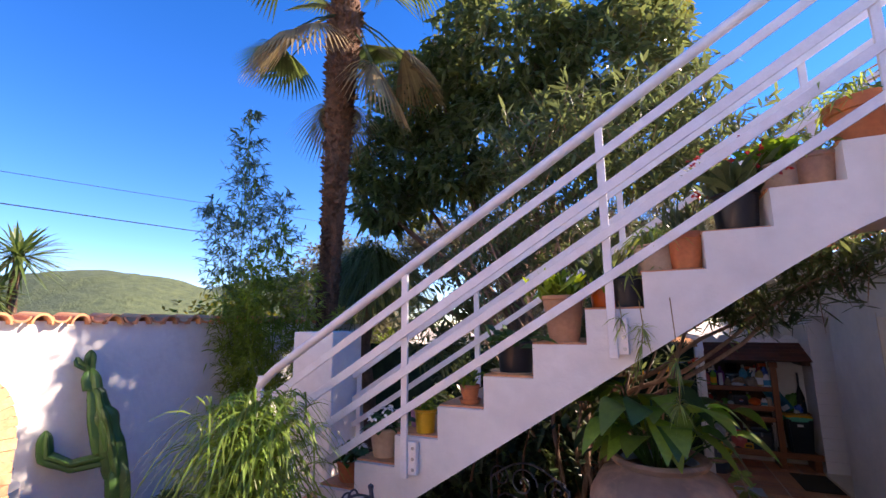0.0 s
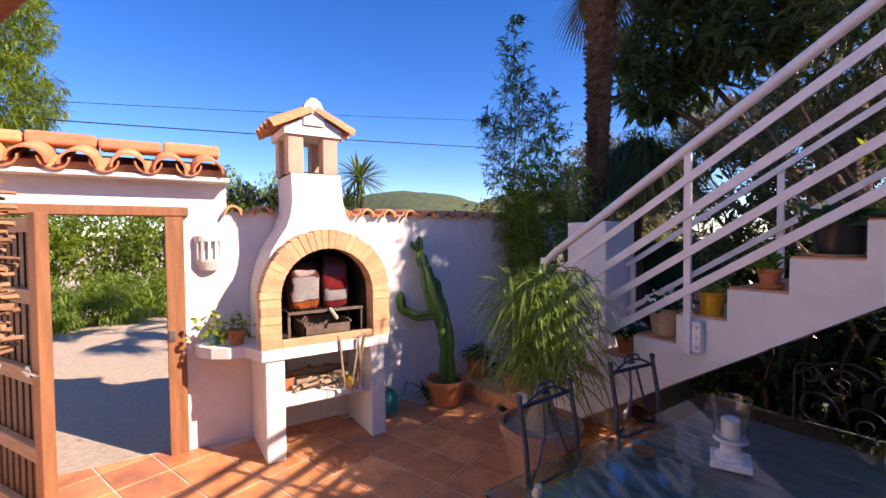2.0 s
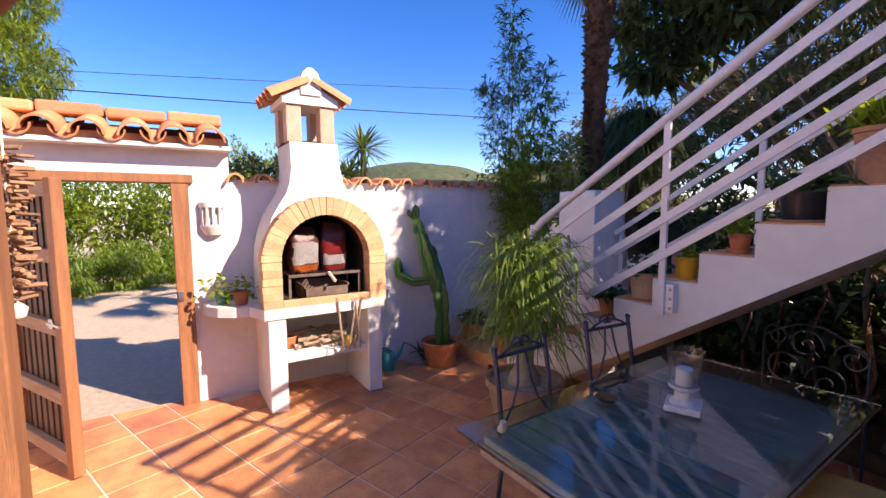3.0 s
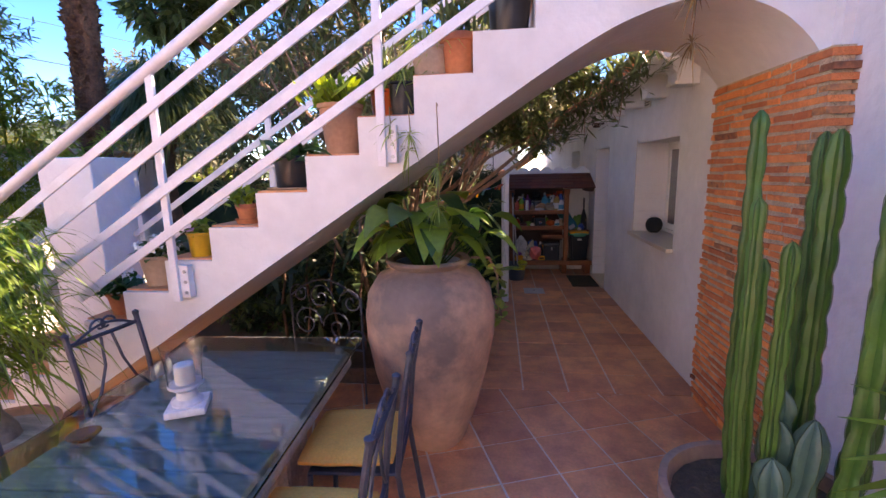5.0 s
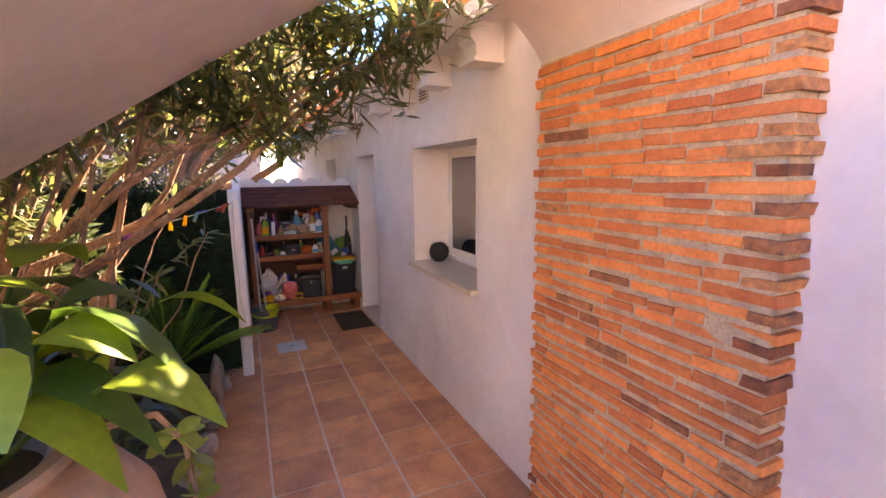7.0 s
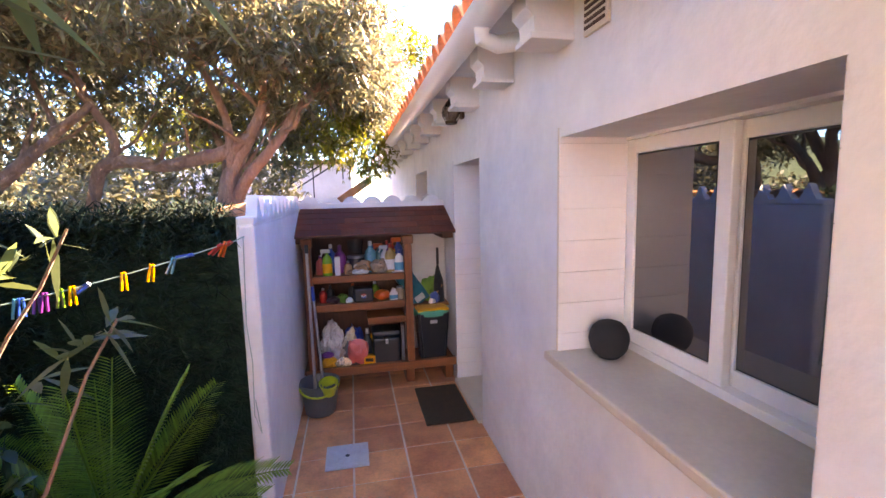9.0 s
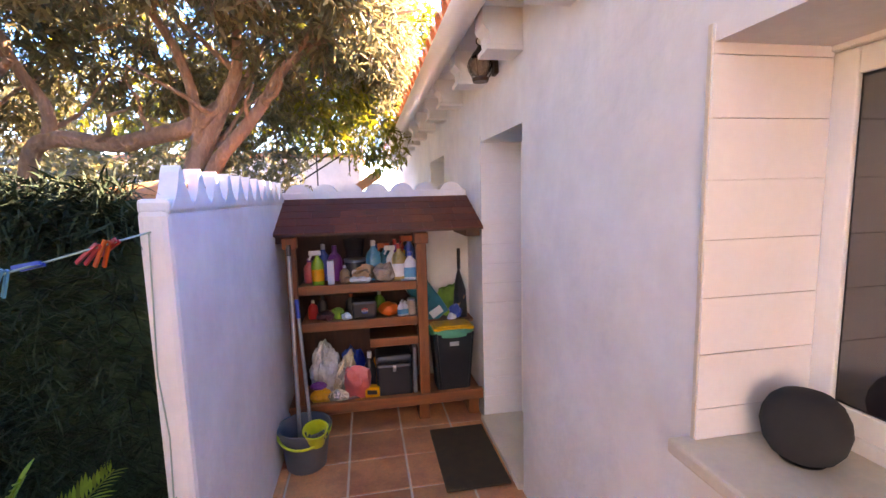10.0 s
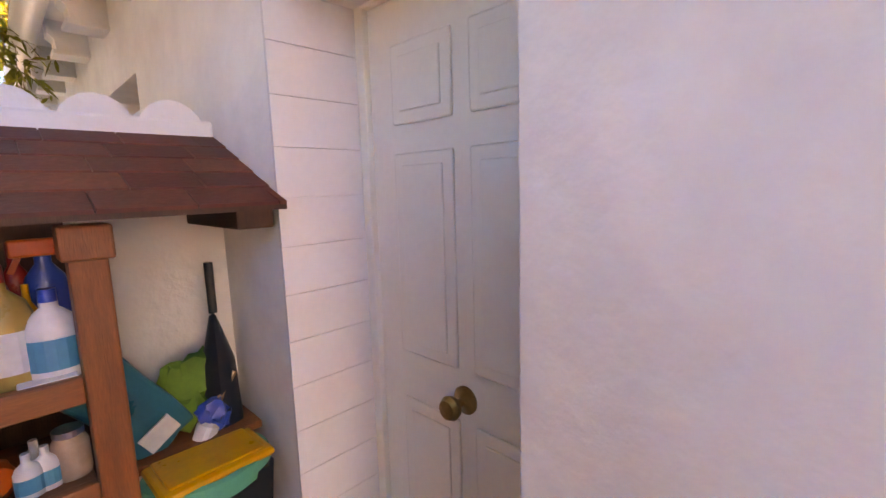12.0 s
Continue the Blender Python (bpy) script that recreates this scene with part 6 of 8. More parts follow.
for k in range(26):
    a = k * 2.4
    el = radians(-55 + 115 * (k % 13) / 12)
    st = 0.75 + 0.25 * NR.uniform()
    d = np.array([math.cos(a) * math.cos(el), math.sin(a) * math.cos(el), math.sin(el)])
    o = np.array([0.20, 0, 5.85 + 0.3 * math.sin(el)])
    hub = o + d * st + np.array([0, 0, -0.12 * st])
    f = part("frond", tube(BM(), [tuple(o), tuple(o + d * st * 0.6), tuple(hub)], 0.014, 5, 0.008), L_PALM, t)
    s = np.cross(d, [0, 0, 1.0])
    s /= np.linalg.norm(s)
    u = np.cross(s, d)
    th = np.linspace(-1.5, 1.5, 30)
    ways = d[None] * np.cos(th)[:, None] + s[None] * np.sin(th)[:, None] + u[None] * (0.12 * np.cos(th * 2))[:, None]
    leaves("fan", np.repeat(hub[None], 30, 0), ways, 0.62, 0.036, L_PALM if k % 13 > 3 else L_DRY, f, 0.4 if k % 13 > 3 else 0.7, flat=0.15)

# bamboo clump in the wall corner
t = thing("bamboo", (-2.55, 3.95, 0.19), "feathery green bamboo clump in the wall corner", "bamboo")


def sprays(canes, lo, reach, twigs, m, lab):
    """Side twigs along each cane from the height lo up, shorter towards the tip, with narrow leaves in flat fans."""
    B, D, T0, T1 = [], [], [], []
    for pts in canes:
        top = pts[-1].z
        P = np.array([tuple(p) for p in pts])
        for q in range(twigs):
            f = NR.uniform(0, 1) ** 0.85
            z = lo + (top - lo) * f
            i = int(np.clip(np.searchsorted(P[:, 2], z), 1, len(P) - 1))
            o = P[i - 1] + (P[i] - P[i - 1]) * (z - P[i - 1, 2]) / max(1e-3, P[i, 2] - P[i - 1, 2])
            a = NR.uniform(0, math.tau)
            d = np.array([math.cos(a), math.sin(a), NR.uniform(0.1, 0.9)])
            L = reach * (1.08 - 0.85 * f) * NR.uniform(0.5, 1.15)
            T0.append(o)
            T1.append(o + d * L)
            for w in range(13):
                B.append(o + d * L * NR.uniform(0.25, 1.0))
                D.append(d * 0.9 + NR.normal(0, 0.6, 3) + np.array([0, 0, -0.15]))
    B, D, T0, T1 = np.array(B), np.array(D), np.array(T0), np.array(T1)
    leaves("foliage", B, D, NR.uniform(0.06, 0.125, len(B)), 0.015, m, t, 0.3, lab)
    leaves("twig_growth", T0, T1 - T0, np.linalg.norm(T1 - T0, axis=1), 0.006, L_BAMB, t, 0.0, kind="stuff")


tall, low = [], []
for k in range(5):
    e = ((-0.34, -0.02, 4.22), (-0.55, 0.1, 3.45), (-0.10, -0.12, 3.5), (-0.62, -0.22, 3.1), (0.12, 0.1, 3.15))[k]
    bmc, pts = limb((-0.3 + 0.08 * k, -0.1 + 0.05 * k, 0), e, 0.010, 0.003, 120 + k, 0.03, 12, 6)
    part("cane", bmc, L_BAMB, t, "", True)
    tall.append(pts)
for k in range(13):
    e = (NR.uniform(-0.55, 0.95), NR.uniform(-0.45, 0.35), NR.uniform(1.7, 2.45) + 0.3 * (k % 4 == 0))
    bmc, pts = limb((NR.uniform(-0.4, 0.4), NR.uniform(-0.2, 0.2), 0), e, 0.010, 0.004, 140 + k, 0.05, 12, 6)
    part("cane", bmc, L_BAMB, t, "", True)
    low.append(pts)
sprays(tall[:1], 2.0, 0.50, 95, L_BLUE, "blue-green leaves")
sprays(tall[1:], 1.9, 0.42, 55, L_BLUE, "blue-green leaves")
sprays(low, 0.95, 0.34, 60, L_BAMB, "bright green leaves")

# dark weeping clump further back
t = thing("weeping_shrub", (-2.58, 6.05, 0.0), "dark weeping grassy shrub beyond the stair", "shrub")
part("trunk", limb((0, 0, 0), (0.05, 0, 2.9), 0.10, 0.07, 7)[0], BARKB, t, "", True)
n = 2600
d = ball(n, 0.9)
d[:, 2] = np.abs(d[:, 2]) * 0.9 + 0.1
c = np.array([[0, 0, 2.75]]) + NR.normal(0, 0.12, (n, 3))
leaves("foliage", c, d, NR.uniform(0.7, 1.0, n), 0.022, L_DARK, t, 1.0, "dark drooping blades", segs=(0.3, 0.6, 0.85), shape=(1, 0.9, 0.6))

# ponytail palm in a pot by the table
PT = thing("ponytail_plant", (-1.06, 2.50, 0.0), "arching green ponytail palm in a clay pot", "potted plant")
part("bowl", lathe(BM(), [(0, 0), (0.20, 0), (0.21, 0.01), (0.275, 0.36), (0.295, 0.365), (0.295, 0.42), (0.27, 0.42), (0.25, 0.36), (0, 0.34)], 32), CLAY, PT, "aged clay pot", True)
part("gravel", lathe(BM(), [(0, 0.385), (0.26, 0.38), (0.26, 0.36), (0, 0.35)], 20), STONE, PT)
part("trunk", lathe(BM(), [(0, 0.36), (0.13, 0.36), (0.12, 0.43), (0.07, 0.52), (0.055, 0.75), (0.06, 0.95), (0.0, 1.0)], 16, None, 0.015), mat("grey_bark", (0.40, 0.34, 0.27), (0.25, 0.20, 0.15), 0.9, 0, 8, 40, 0.7, 0.01, 0.4), PT, "", True)
n = 950
d = ball(n, 0.95)
d[:, 2] = d[:, 2] * 0.55 + 0.65
o = np.stack([NR.normal(0, 0.13, n), NR.normal(0, 0.13, n), NR.uniform(0.92, 1.48, n)], 1)
o[:, 0] += 0.02
leaves("foliage", o, d, NR.uniform(0.30, 0.56, n), 0.012, L_GRASS, PT, 1.0, "long arching blades", segs=(0.2, 0.4, 0.6, 0.8), shape=(1, 1, 0.9, 0.6))
n = 260
d = ball(n, 0.95)
d[:, 2] = d[:, 2] * 0.3 + 0.3
leaves("lower_foliage", np.stack([NR.normal(0.0, 0.14, n), NR.normal(0, 0.14, n), NR.uniform(0.70, 1.05, n)], 1), d, NR.uniform(0.22, 0.42, n), 0.013, L_GRASS, PT, 0.9, segs=(0.2, 0.4, 0.6, 0.8), shape=(1, 1, 0.9, 0.6))

# ---- cacti ----
CACT = mat("cactus_skin", (0.055, 0.150, 0.020), (0.026, 0.082, 0.013), 0.5, 0, 5, 60, 0.2, 0.004, 0.3, per=0.15)
CACTR = mat("cactus_rib", (0.065, 0.115, 0.03), (0.04, 0.07, 0.02), 0.8, 0, 20, 90, 0.3, 0.004, 0.4)
CACTB = mat("cactus_blue", (0.07, 0.15, 0.11), (0.04, 0.10, 0.085), 0.5, 0, 5, 60, 0.2, 0.004, 0.3, per=0.15)


def column(name, pts, r, parent, ribs=4, m=None, waist=0.14, per=0.26, seed=0, edge=True):
    """A ribbed cactus column along points, pinched at intervals, with pale rib edges."""
    pts = [Vector(p) for p in pts]
    fine = []
    for i in range(len(pts) - 1):
        steps = max(2, int((pts[i + 1] - pts[i]).length / 0.022))
        for k in range(steps):
            fine.append(pts[i].lerp(pts[i + 1], k / steps))
    fine.append(pts[-1])
    bm = BM()
    seg = ribs * 6
    prev = None
    L = 0.0
    tot = sum((b - a).length for a, b in zip(fine, fine[1:]))
    crest = [[] for _ in range(ribs)]
    side = Vector((1, 0.2, 0))
    for i, p in enumerate(fine):
        d = (fine[min(i + 1, len(fine) - 1)] - fine[max(i - 1, 0)]).normalized()
        side = (side - d * side.dot(d)).normalized()
        up = d.cross(side)
        if i:
            L += (p - fine[i - 1]).length
        pinch = 1 - waist * (0.5 + 0.5 * math.cos(L / per * math.tau + seed)) ** 3
        end = min(1.0, math.sqrt(max(0.0, (tot - L) / (r * 1.1)))) if tot - L < r * 1.1 else 1.0
        ring = []
        for k in range(seg):
            a = k * math.tau / seg + seed
            c = abs(math.cos(a * ribs / 2 - seed * ribs / 2))
            rad = r * pinch * max(0.12, end) * (0.52 + 0.48 * c ** 1.5) * (1 + 0.05 * noise.noise((a, L * 6, seed)))
            q = p + (side * math.cos(a) + up * math.sin(a)) * rad
            ring.append(bm.verts.new(q))
            if k % 6 == 0:
                crest[k // 6].append(q + (side * math.cos(a) + up * math.sin(a)) * 0.002)
        if prev:
            for k in range(seg):
                bm.faces.new((prev[k], prev[(k + 1) % seg], ring[(k + 1) % seg], ring[k]))
        prev = ring
    bm.faces.new(prev)
    o = part(name, bm, m or CACT, parent, "", True)
    if edge:
        for c in crest:
            part("rib_edge", tube(BM(), c, 0.0012, 4), CACTR, o, "pale corky rib edge")
        sp, sd = [], []
        for c in crest:
            for q in c[::3]:
                for w in range(3):
                    sp.append(q)
                    sd.append(NR.normal(0, 1, 3))
        leaves("spine_growth", sp, sd, 0.010, 0.0012, CACTR, o, 0, kind="stuff")
    return o


C1 = thing("column_cactus", (-2.64, 2.72, 0.0), "tall branched column cactus in an orange pot", "cactus")
part("bowl", lathe(BM(), [(0, 0), (0.15, 0), (0.155, 0.01), (0.19, 0.20), (0.205, 0.205), (0.212, 0.265), (0.19, 0.268), (0.175, 0.22), (0, 0.21)], 32), TERRACOTTA, C1, "orange terracotta pot", True)
part("soil", lathe(BM(), [(0, 0.235), (0.18, 0.23), (0.18, 0.21), (0, 0.21)], 20), EARTH, C1)
column("stem", [(0.03, 0.0, 0.22), (0.02, 0.01, 0.60), (-0.03, 0.0, 0.92)], 0.092, C1, 4, None, 0.2, 0.34, 0.3)
column("stem", [(-0.02, 0.0, 0.80), (-0.10, -0.06, 1.20), (-0.13, -0.10, 1.32)], 0.085, C1, 4, None, 0.2, 0.4, 0.9)
column("stem", [(-0.10, -0.05, 0.98), (-0.19, -0.11, 1.40), (-0.22, -0.14, 1.47)], 0.085, C1, 4, None, 0.2, 0.5, 1.2)
column("top_segment", [(-0.21, -0.13, 1.44), (-0.25, -0.15, 1.60)], 0.075, C1, 4, None, 0.1, 0.5, 1.5)
column("top_segment", [(-0.25, -0.15, 1.58), (-0.26, -0.15, 1.74)], 0.045, C1, 4, None, 0.1, 0.4, 0.3)
column("top_segment", [(-0.25, -0.16, 1.60), (-0.27, -0.22, 1.64), (-0.28, -0.23, 1.69)], 0.035, C1, 4, None, 0.1, 0.4, 0.3)
column("arm", [(-0.06, -0.03, 0.93), (-0.20, -0.22, 0.90), (-0.30, -0.34, 0.98), (-0.31, -0.35, 1.06), (-0.31, -0.355, 1.17)], 0.05, C1, 4, None, 0.16, 0.3, 0.6)

C2 = thing("column_cactus_group", (2.52, 2.28, 0.0), "group of tall column cacti in a large clay planter", "cactus")
part("bowl", lathe(BM(), [(0, 0), (0.27, 0), (0.28, 0.02), (0.33, 0.42), (0.36, 0.43), (0.36, 0.50), (0.33, 0.50), (0.31, 0.42), (0, 0.40)], 36), CLAY, C2, "large clay planter", True)
part("soil", lathe(BM(), [(0, 0.45), (0.315, 0.445), (0.315, 0.42), (0, 0.41)], 20), EARTH, C2)
for (x, y, z, r, m, s) in ((-0.10, 0.11, 1.88, 0.036, CACT, 0.2), (0.16, 0.187, 1.81, 0.036, CACT, 0.7), (0.143, 0.097, 1.81, 0.040, CACT, 1.1), (0.26, -0.03, 2.75, 0.050, CACT, 0.4), (0.18, -0.12, 2.7, 0.046, CACT, 1.3), (-0.12, -0.03, 1.40, 0.026, CACT, 1.6), (-0.06, -0.06, 1.46, 0.029, CACT, 0.9), (-0.17, -0.06, 1.60, 0.026, CACT, 0.5)):
    column("stem", [(x * 0.85, y * 0.9, 0.44), (x, y, 0.9), (x + 0.004, y, z)], r * 0.92, C2, 4, m, 0.26, 0.15, s)
for k, (x, y, z) in enumerate(((0.0, 0.02, 0.82), (0.06, -0.04, 0.86), (0.02, 0.06, 0.92), (-0.06, -0.08, 0.74))):
    column("crest", [(x * 0.5, y, 0.45), (x, y - 0.02, 0.62), (x * 1.2, y - 0.03, z)], 0.055, C2, 5, CACTB, 0.25, 0.2, k * 0.7)
C3 = thing("column_cactus_group", (2.84, 1.68, 0.0), "very tall column cactus standing by the house wall", "cactus")
part("bowl", lathe(BM(), [(0, 0), (0.17, 0), (0.18, 0.02), (0.22, 0.36), (0.24, 0.37), (0.24, 0.42), (0.22, 0.42), (0.20, 0.36), (0, 0.34)], 32), TERRACOTTA, C3, "terracotta planter", True)
part("soil", lathe(BM(), [(0, 0.39), (0.205, 0.385), (0.205, 0.36), (0, 0.35)], 20), EARTH, C3)
for (x, y, z, r, s) in ((0.0, 0.10, 2.9, 0.058, 0.2), (0.10, 0.0, 2.7, 0.055, 1.0)):
    column("stem", [(x * 0.7, y, 0.36), (x, y, 1.0), (x + 0.02, y, z)], r, C3, 4, CACT, 0.30, 0.18, s)
for k, (dx, dy, dz) in enumerate(((-1, 0.25, 0.05), (-1, 0.5, 0.25), (-0.9, 0.1, -0.12), (-0.6, 0.8, 0.3), (-0.8, -0.3, 0.2), (-0.5, 0.4, 0.7), (-1, 0.4, -0.3))):
    leaves("sword_leaf", [(-0.02, 0.08, 1.02)], [(dx, dy, dz)], 0.42, 0.05, L_BROADL, C3, 0.2, "pale green sword leaf", flat=0.2)
part("shoot", tube(BM(), [(0.0, 0.06, 0.38), (-0.02, 0.07, 0.8), (-0.02, 0.08, 1.04)], 0.014, 6), L_BROADL, C3)

# ---- jar plant: broad hanging leaves ----
JP = thing("broad_leaf_plant", (1.125, 3.34, 1.12), "leafy aspidistra with broad drooping leaves in the jar", "potted plant")
for k in range(58):
    a = k * 2.4 + NR.uniform(-0.3, 0.3)
    el = radians(38 + 50 * ((k * 11) % 58) / 58)
    st = NR.uniform(0.20, 0.46)
    d = np.array([math.cos(a) * math.cos(el), math.sin(a) * math.cos(el), math.sin(el)])
    b0 = np.array([0.07 * math.cos(a), 0.07 * math.sin(a), 0.0])
    tip = b0 + d * st
    o = part("leaf_stalk", tube(BM(), [tuple(b0), tuple((b0 + tip) / 2 + np.array([0, 0, 0.02])), tuple(tip)], 0.005, 5), L_BROAD, JP)
    w = [(math.cos(a), math.sin(a), 0.35 + 0.8 * math.sin(el) * NR.uniform(0.3, 1.0))]
    leaves("leaf", [tip], w, NR.uniform(0.22, 0.31), NR.uniform(0.12, 0.165), L_BROADL if NR.uniform() < 0.7 else L_BROAD, o, NR.uniform(0.7, 1.25), "", 0.12, segs=(0.12, 0.3, 0.5, 0.7, 0.87), shape=(0.6, 0.97, 1.0, 0.78, 0.42), flat=0.4)
t = thing("trailing_succulent", (1.40, 3.44, 1.17), "variegated succulent trailing over the jar's rim", "plant")
part("vine", tube(BM(), [(-0.02, -0.02, 0.0), (0.09, 0.02, -0.01), (0.14, 0.05, -0.12), (0.15, 0.05, -0.30), (0.17, 0.06, -0.42)], 0.009, 6), BARK, t, "", True)
P = np.array([(0.12, 0.04, -0.08), (0.15, 0.05, -0.15), (0.15, 0.05, -0.27), (0.17, 0.06, -0.42), (0.16, 0.05, -0.36)])
P = np.repeat(P, 8, 0)
leaves("foliage", P, ball(40, 0.9), 0.07, 0.045, L_SPID, t, 0.2, segs=(0.3, 0.6, 0.85), shape=(0.8, 1.0, 0.7))

# dense planting behind the stair foot
t = thing("laurel_hedge", (0, 0, 0.08), "dense dark laurel hedge behind the staircase", "hedge", kind="stuff")
crown([((-1.0 + 0.42 * k, 4.95 + 0.15 * math.sin(k * 2), 0.55 + 0.1 * math.sin(k * 3)), (0.38, 0.42, 0.62)) for k in range(5)] + [((-0.9 + 0.5 * k, 5.55, 1.0), (0.45, 0.4, 0.7)) for k in range(4)], 1500, 9, 0.11, 0.045, L_HEDGE, t, 0.25, 0.9, 0.2)

# dim plants, pots and an iron scroll under the stair
t = thing("under_stair_plant", (0.35, 4.25, 0.09), "dark leafy plants in the shade under the stair", "plant")
n = 320
o = np.stack([NR.uniform(-0.9, 0.9, n), NR.uniform(-0.1, 0.6, n), NR.uniform(0.1, 1.2, n)], 1)
leaves("foliage", o, ball(n, 0.9) + np.array([[0, -0.3, 0.2]]), NR.uniform(0.12, 0.28, n), NR.uniform(0.03, 0.08, n), L_HEDGE, t, 0.4, segs=(0.15, 0.4, 0.7), shape=(0.7, 1.0, 0.7))
for k in range(7):
    part("stem", limb((-0.8 + k * 0.26, 0.2, 0), (-0.7 + k * 0.25, 0.1, 1.0), 0.016, 0.008, 300 + k)[0], BARKB, t)
t = thing("iron_scroll_stand", (0.28, 3.74, 0.0), "curled wrought iron plant stand under the stair", "plant stand", rz=-12)
for cx, cz, s, r0 in ((-0.17, 0.60, 1, 0.13), (0.10, 0.58, -1, 0.13), (-0.04, 0.80, 1, 0.11), (0.22, 0.78, -1, 0.10), (-0.22, 0.82, -1, 0.08), (0.24, 0.50, 1, 0.08)):
    part("scroll", tube(BM(), [(cx + s * r0 * (1 - a / 27) * math.cos(a * 0.42), 0, cz + r0 * (1 - a / 27) * math.sin(a * 0.42)) for a in range(24)], 0.0065, 6), IRON, t, "", True)
part("top_bow", tube(BM(), [(-0.30 + 0.05 * a, 0, 0.80 + 0.14 * math.sin(math.pi * a / 12)) for a in range(13)], 0.008, 6), IRON, t, "", True)
for x in (-0.30, 0.30):
    part("leg", tube(BM(), [(x, 0, 0), (x, 0, 0.82)], 0.009, 6), IRON, t)
part("stretcher", tube(BM(), [(-0.30, 0, 0.42), (0.30, 0, 0.42)], 0.008, 6), IRON, t)
t = thing("garden_stone", (1.42, 5.95, 0.0), "upright pale stone edging the planting", "stone")
bm = BM()
bmesh.ops.create_icosphere(bm, subdivisions=2, radius=1)
for v in bm.verts:
    v.co = v.co + noise.noise_vector(v.co * 1.3) * 0.3
    v.co = Vector((v.co.x * 0.05, v.co.y * 0.16, max(0, v.co.z * 0.2 + 0.16)))
part("stone", bm, STONEE, t)
for x, y, s in ((1.44, 6.22, 0.05), (1.47, 6.12, 0.04), (1.40, 5.55, 0.09), (1.38, 5.2, 0.08), (1.36, 4.85, 0.09)):
    lump("edging_stone", (x, y, 0.0), (s * 2, s * 2.4, s * 1.8), STONEE, "rough grey edging stone by the passage", "stone", x * 9 + y, 0.25)

# cycad by the hedge screen
t = thing("cycad", (1.12, 5.95, 0.09), "small cycad palm with stiff feathered fronds", "cycad")
part("trunk", lathe(BM(), [(0, 0), (0.09, 0), (0.10, 0.12), (0.06, 0.24), (0, 0.26)], 14, None, 0.02), PALMB, t, "", True)
for k in range(15):
    a = k * 2.39
    el = radians(34 + 46 * ((k * 7) % 15) / 15)
    pts = []
    for i in range(9):
        s = i / 8 * 0.86
        pts.append((math.cos(a) * math.cos(el) * s, math.sin(a) * math.cos(el) * s, 0.22 + math.sin(el) * s - 0.42 * s * s * math.cos(el)))
    f = part("frond", tube(BM(), pts, 0.007, 5, 0.003), L_BROADL, t)
    P = np.array(pts)
    Q = np.concatenate([P[1:-1] + (P[2:] - P[1:-1]) * w for w in (0, 0.17, 0.33, 0.5, 0.67, 0.83)])
    dd = P[-1] - P[0]
    sd = np.cross(dd, [0, 0, 1.0])
    sd /= np.linalg.norm(sd) + 1e-9
    for s in (1, -1):
        leaves("frond_blade", Q, np.repeat((sd * s + dd / np.linalg.norm(dd) * 0.55 + np.array([0, 0, 0.2]))[None], len(Q), 0), 0.14 * np.sin(np.tile(np.linspace(0.6, 2.8, len(P) - 2), 6)) + 0.03, 0.012, L_BROADL, f, 0.2, flat=0.1, kind="stuff")

# ---- plants and pots on the stair ----
GLAZY = YEL
CREAM = mat("cream_pot", (0.60, 0.43, 0.29), (0.46, 0.31, 0.20), 0.7, 0, 6, 40, 0.2, 0.004, 0.3)


def tuft(loc, n, L, W, m, label, category="plant", droop=0.5, rise=0.5, r=0.04, flower=None, shape=None):
    t = thing("potted_greenery", loc, label, category)
    d = ball(n, 0.9)
    d[:, 2] = np.abs(d[:, 2]) * 0.8 + rise
    o = np.stack([NR.normal(0, r, n), NR.normal(0, r, n), NR.uniform(-0.01, 0.08, n)], 1)
    leaves("foliage", o, d, L * NR.uniform(0.6, 1.15, n), W, m, t, droop, segs=(0.25, 0.5, 0.8), shape=shape or (0.8, 1.0, 0.7))
    if flower is not None:
        k = 46
        q = ball(k, 0.6) * np.array([[L * 0.9, L * 0.9, L * 0.6]]) + np.array([[0, 0, L * 0.55]])
        leaves("blossom", np.repeat(q, 4, 0), ball(k * 4, 0.9), 0.022, 0.02, flower, t, 0.1, kind="stuff", label="small white flowers" if flower is PETAL else "red flowers")
    return t


def on(k, f, y=0.16):
    x, z = nose(k)
    return (x + TP * f, SY0 + y, z + 0.0125)


def up(loc, dz):
    return (loc[0], loc[1], loc[2] + dz)


G = "flowerpots on the stair"
p = on(-4, 0.5)
pot("terracotta_pot", p, 0.095, 0.14, TERRACOTTA, "terracotta pot with white flowers on a tread", False, G)
tuft(up(p, 0.12), 90, 0.15, 0.05, L_BROAD, "bushy green plant with white flowers", "flowers", 0.5, 0.3, 0.05, PETAL)
p = on(-3, 0.45)
pot("clay_pot", p, 0.115, 0.19, CREAM, "pale clay pot with white flowers on a tread", False, G, 0.12, 0.7)
tuft(up(p, 0.17), 90, 0.14, 0.045, L_BROAD, "green plant with white flowers", "flowers", 0.5, 0.3, 0.05, PETAL)
p = on(-3, 0.3, 0.42)
pot("terracotta_pot", p, 0.075, 0.13, TERRACOTTA, "small terracotta pot further in on a tread", False, G)
tuft(up(p, 0.11), 60, 0.12, 0.04, L_BROAD, "small leafy green plant")
p = on(-2, 0.55, 0.11)
pot("glazed_pot", p, 0.078, 0.145, GLAZY, "yellow glazed flowerpot on a tread", False, G, 0.12, 0.78)
tuft(up(p, 0.12), 60, 0.10, 0.03, L_SUCC, "small green succulent in the yellow pot")
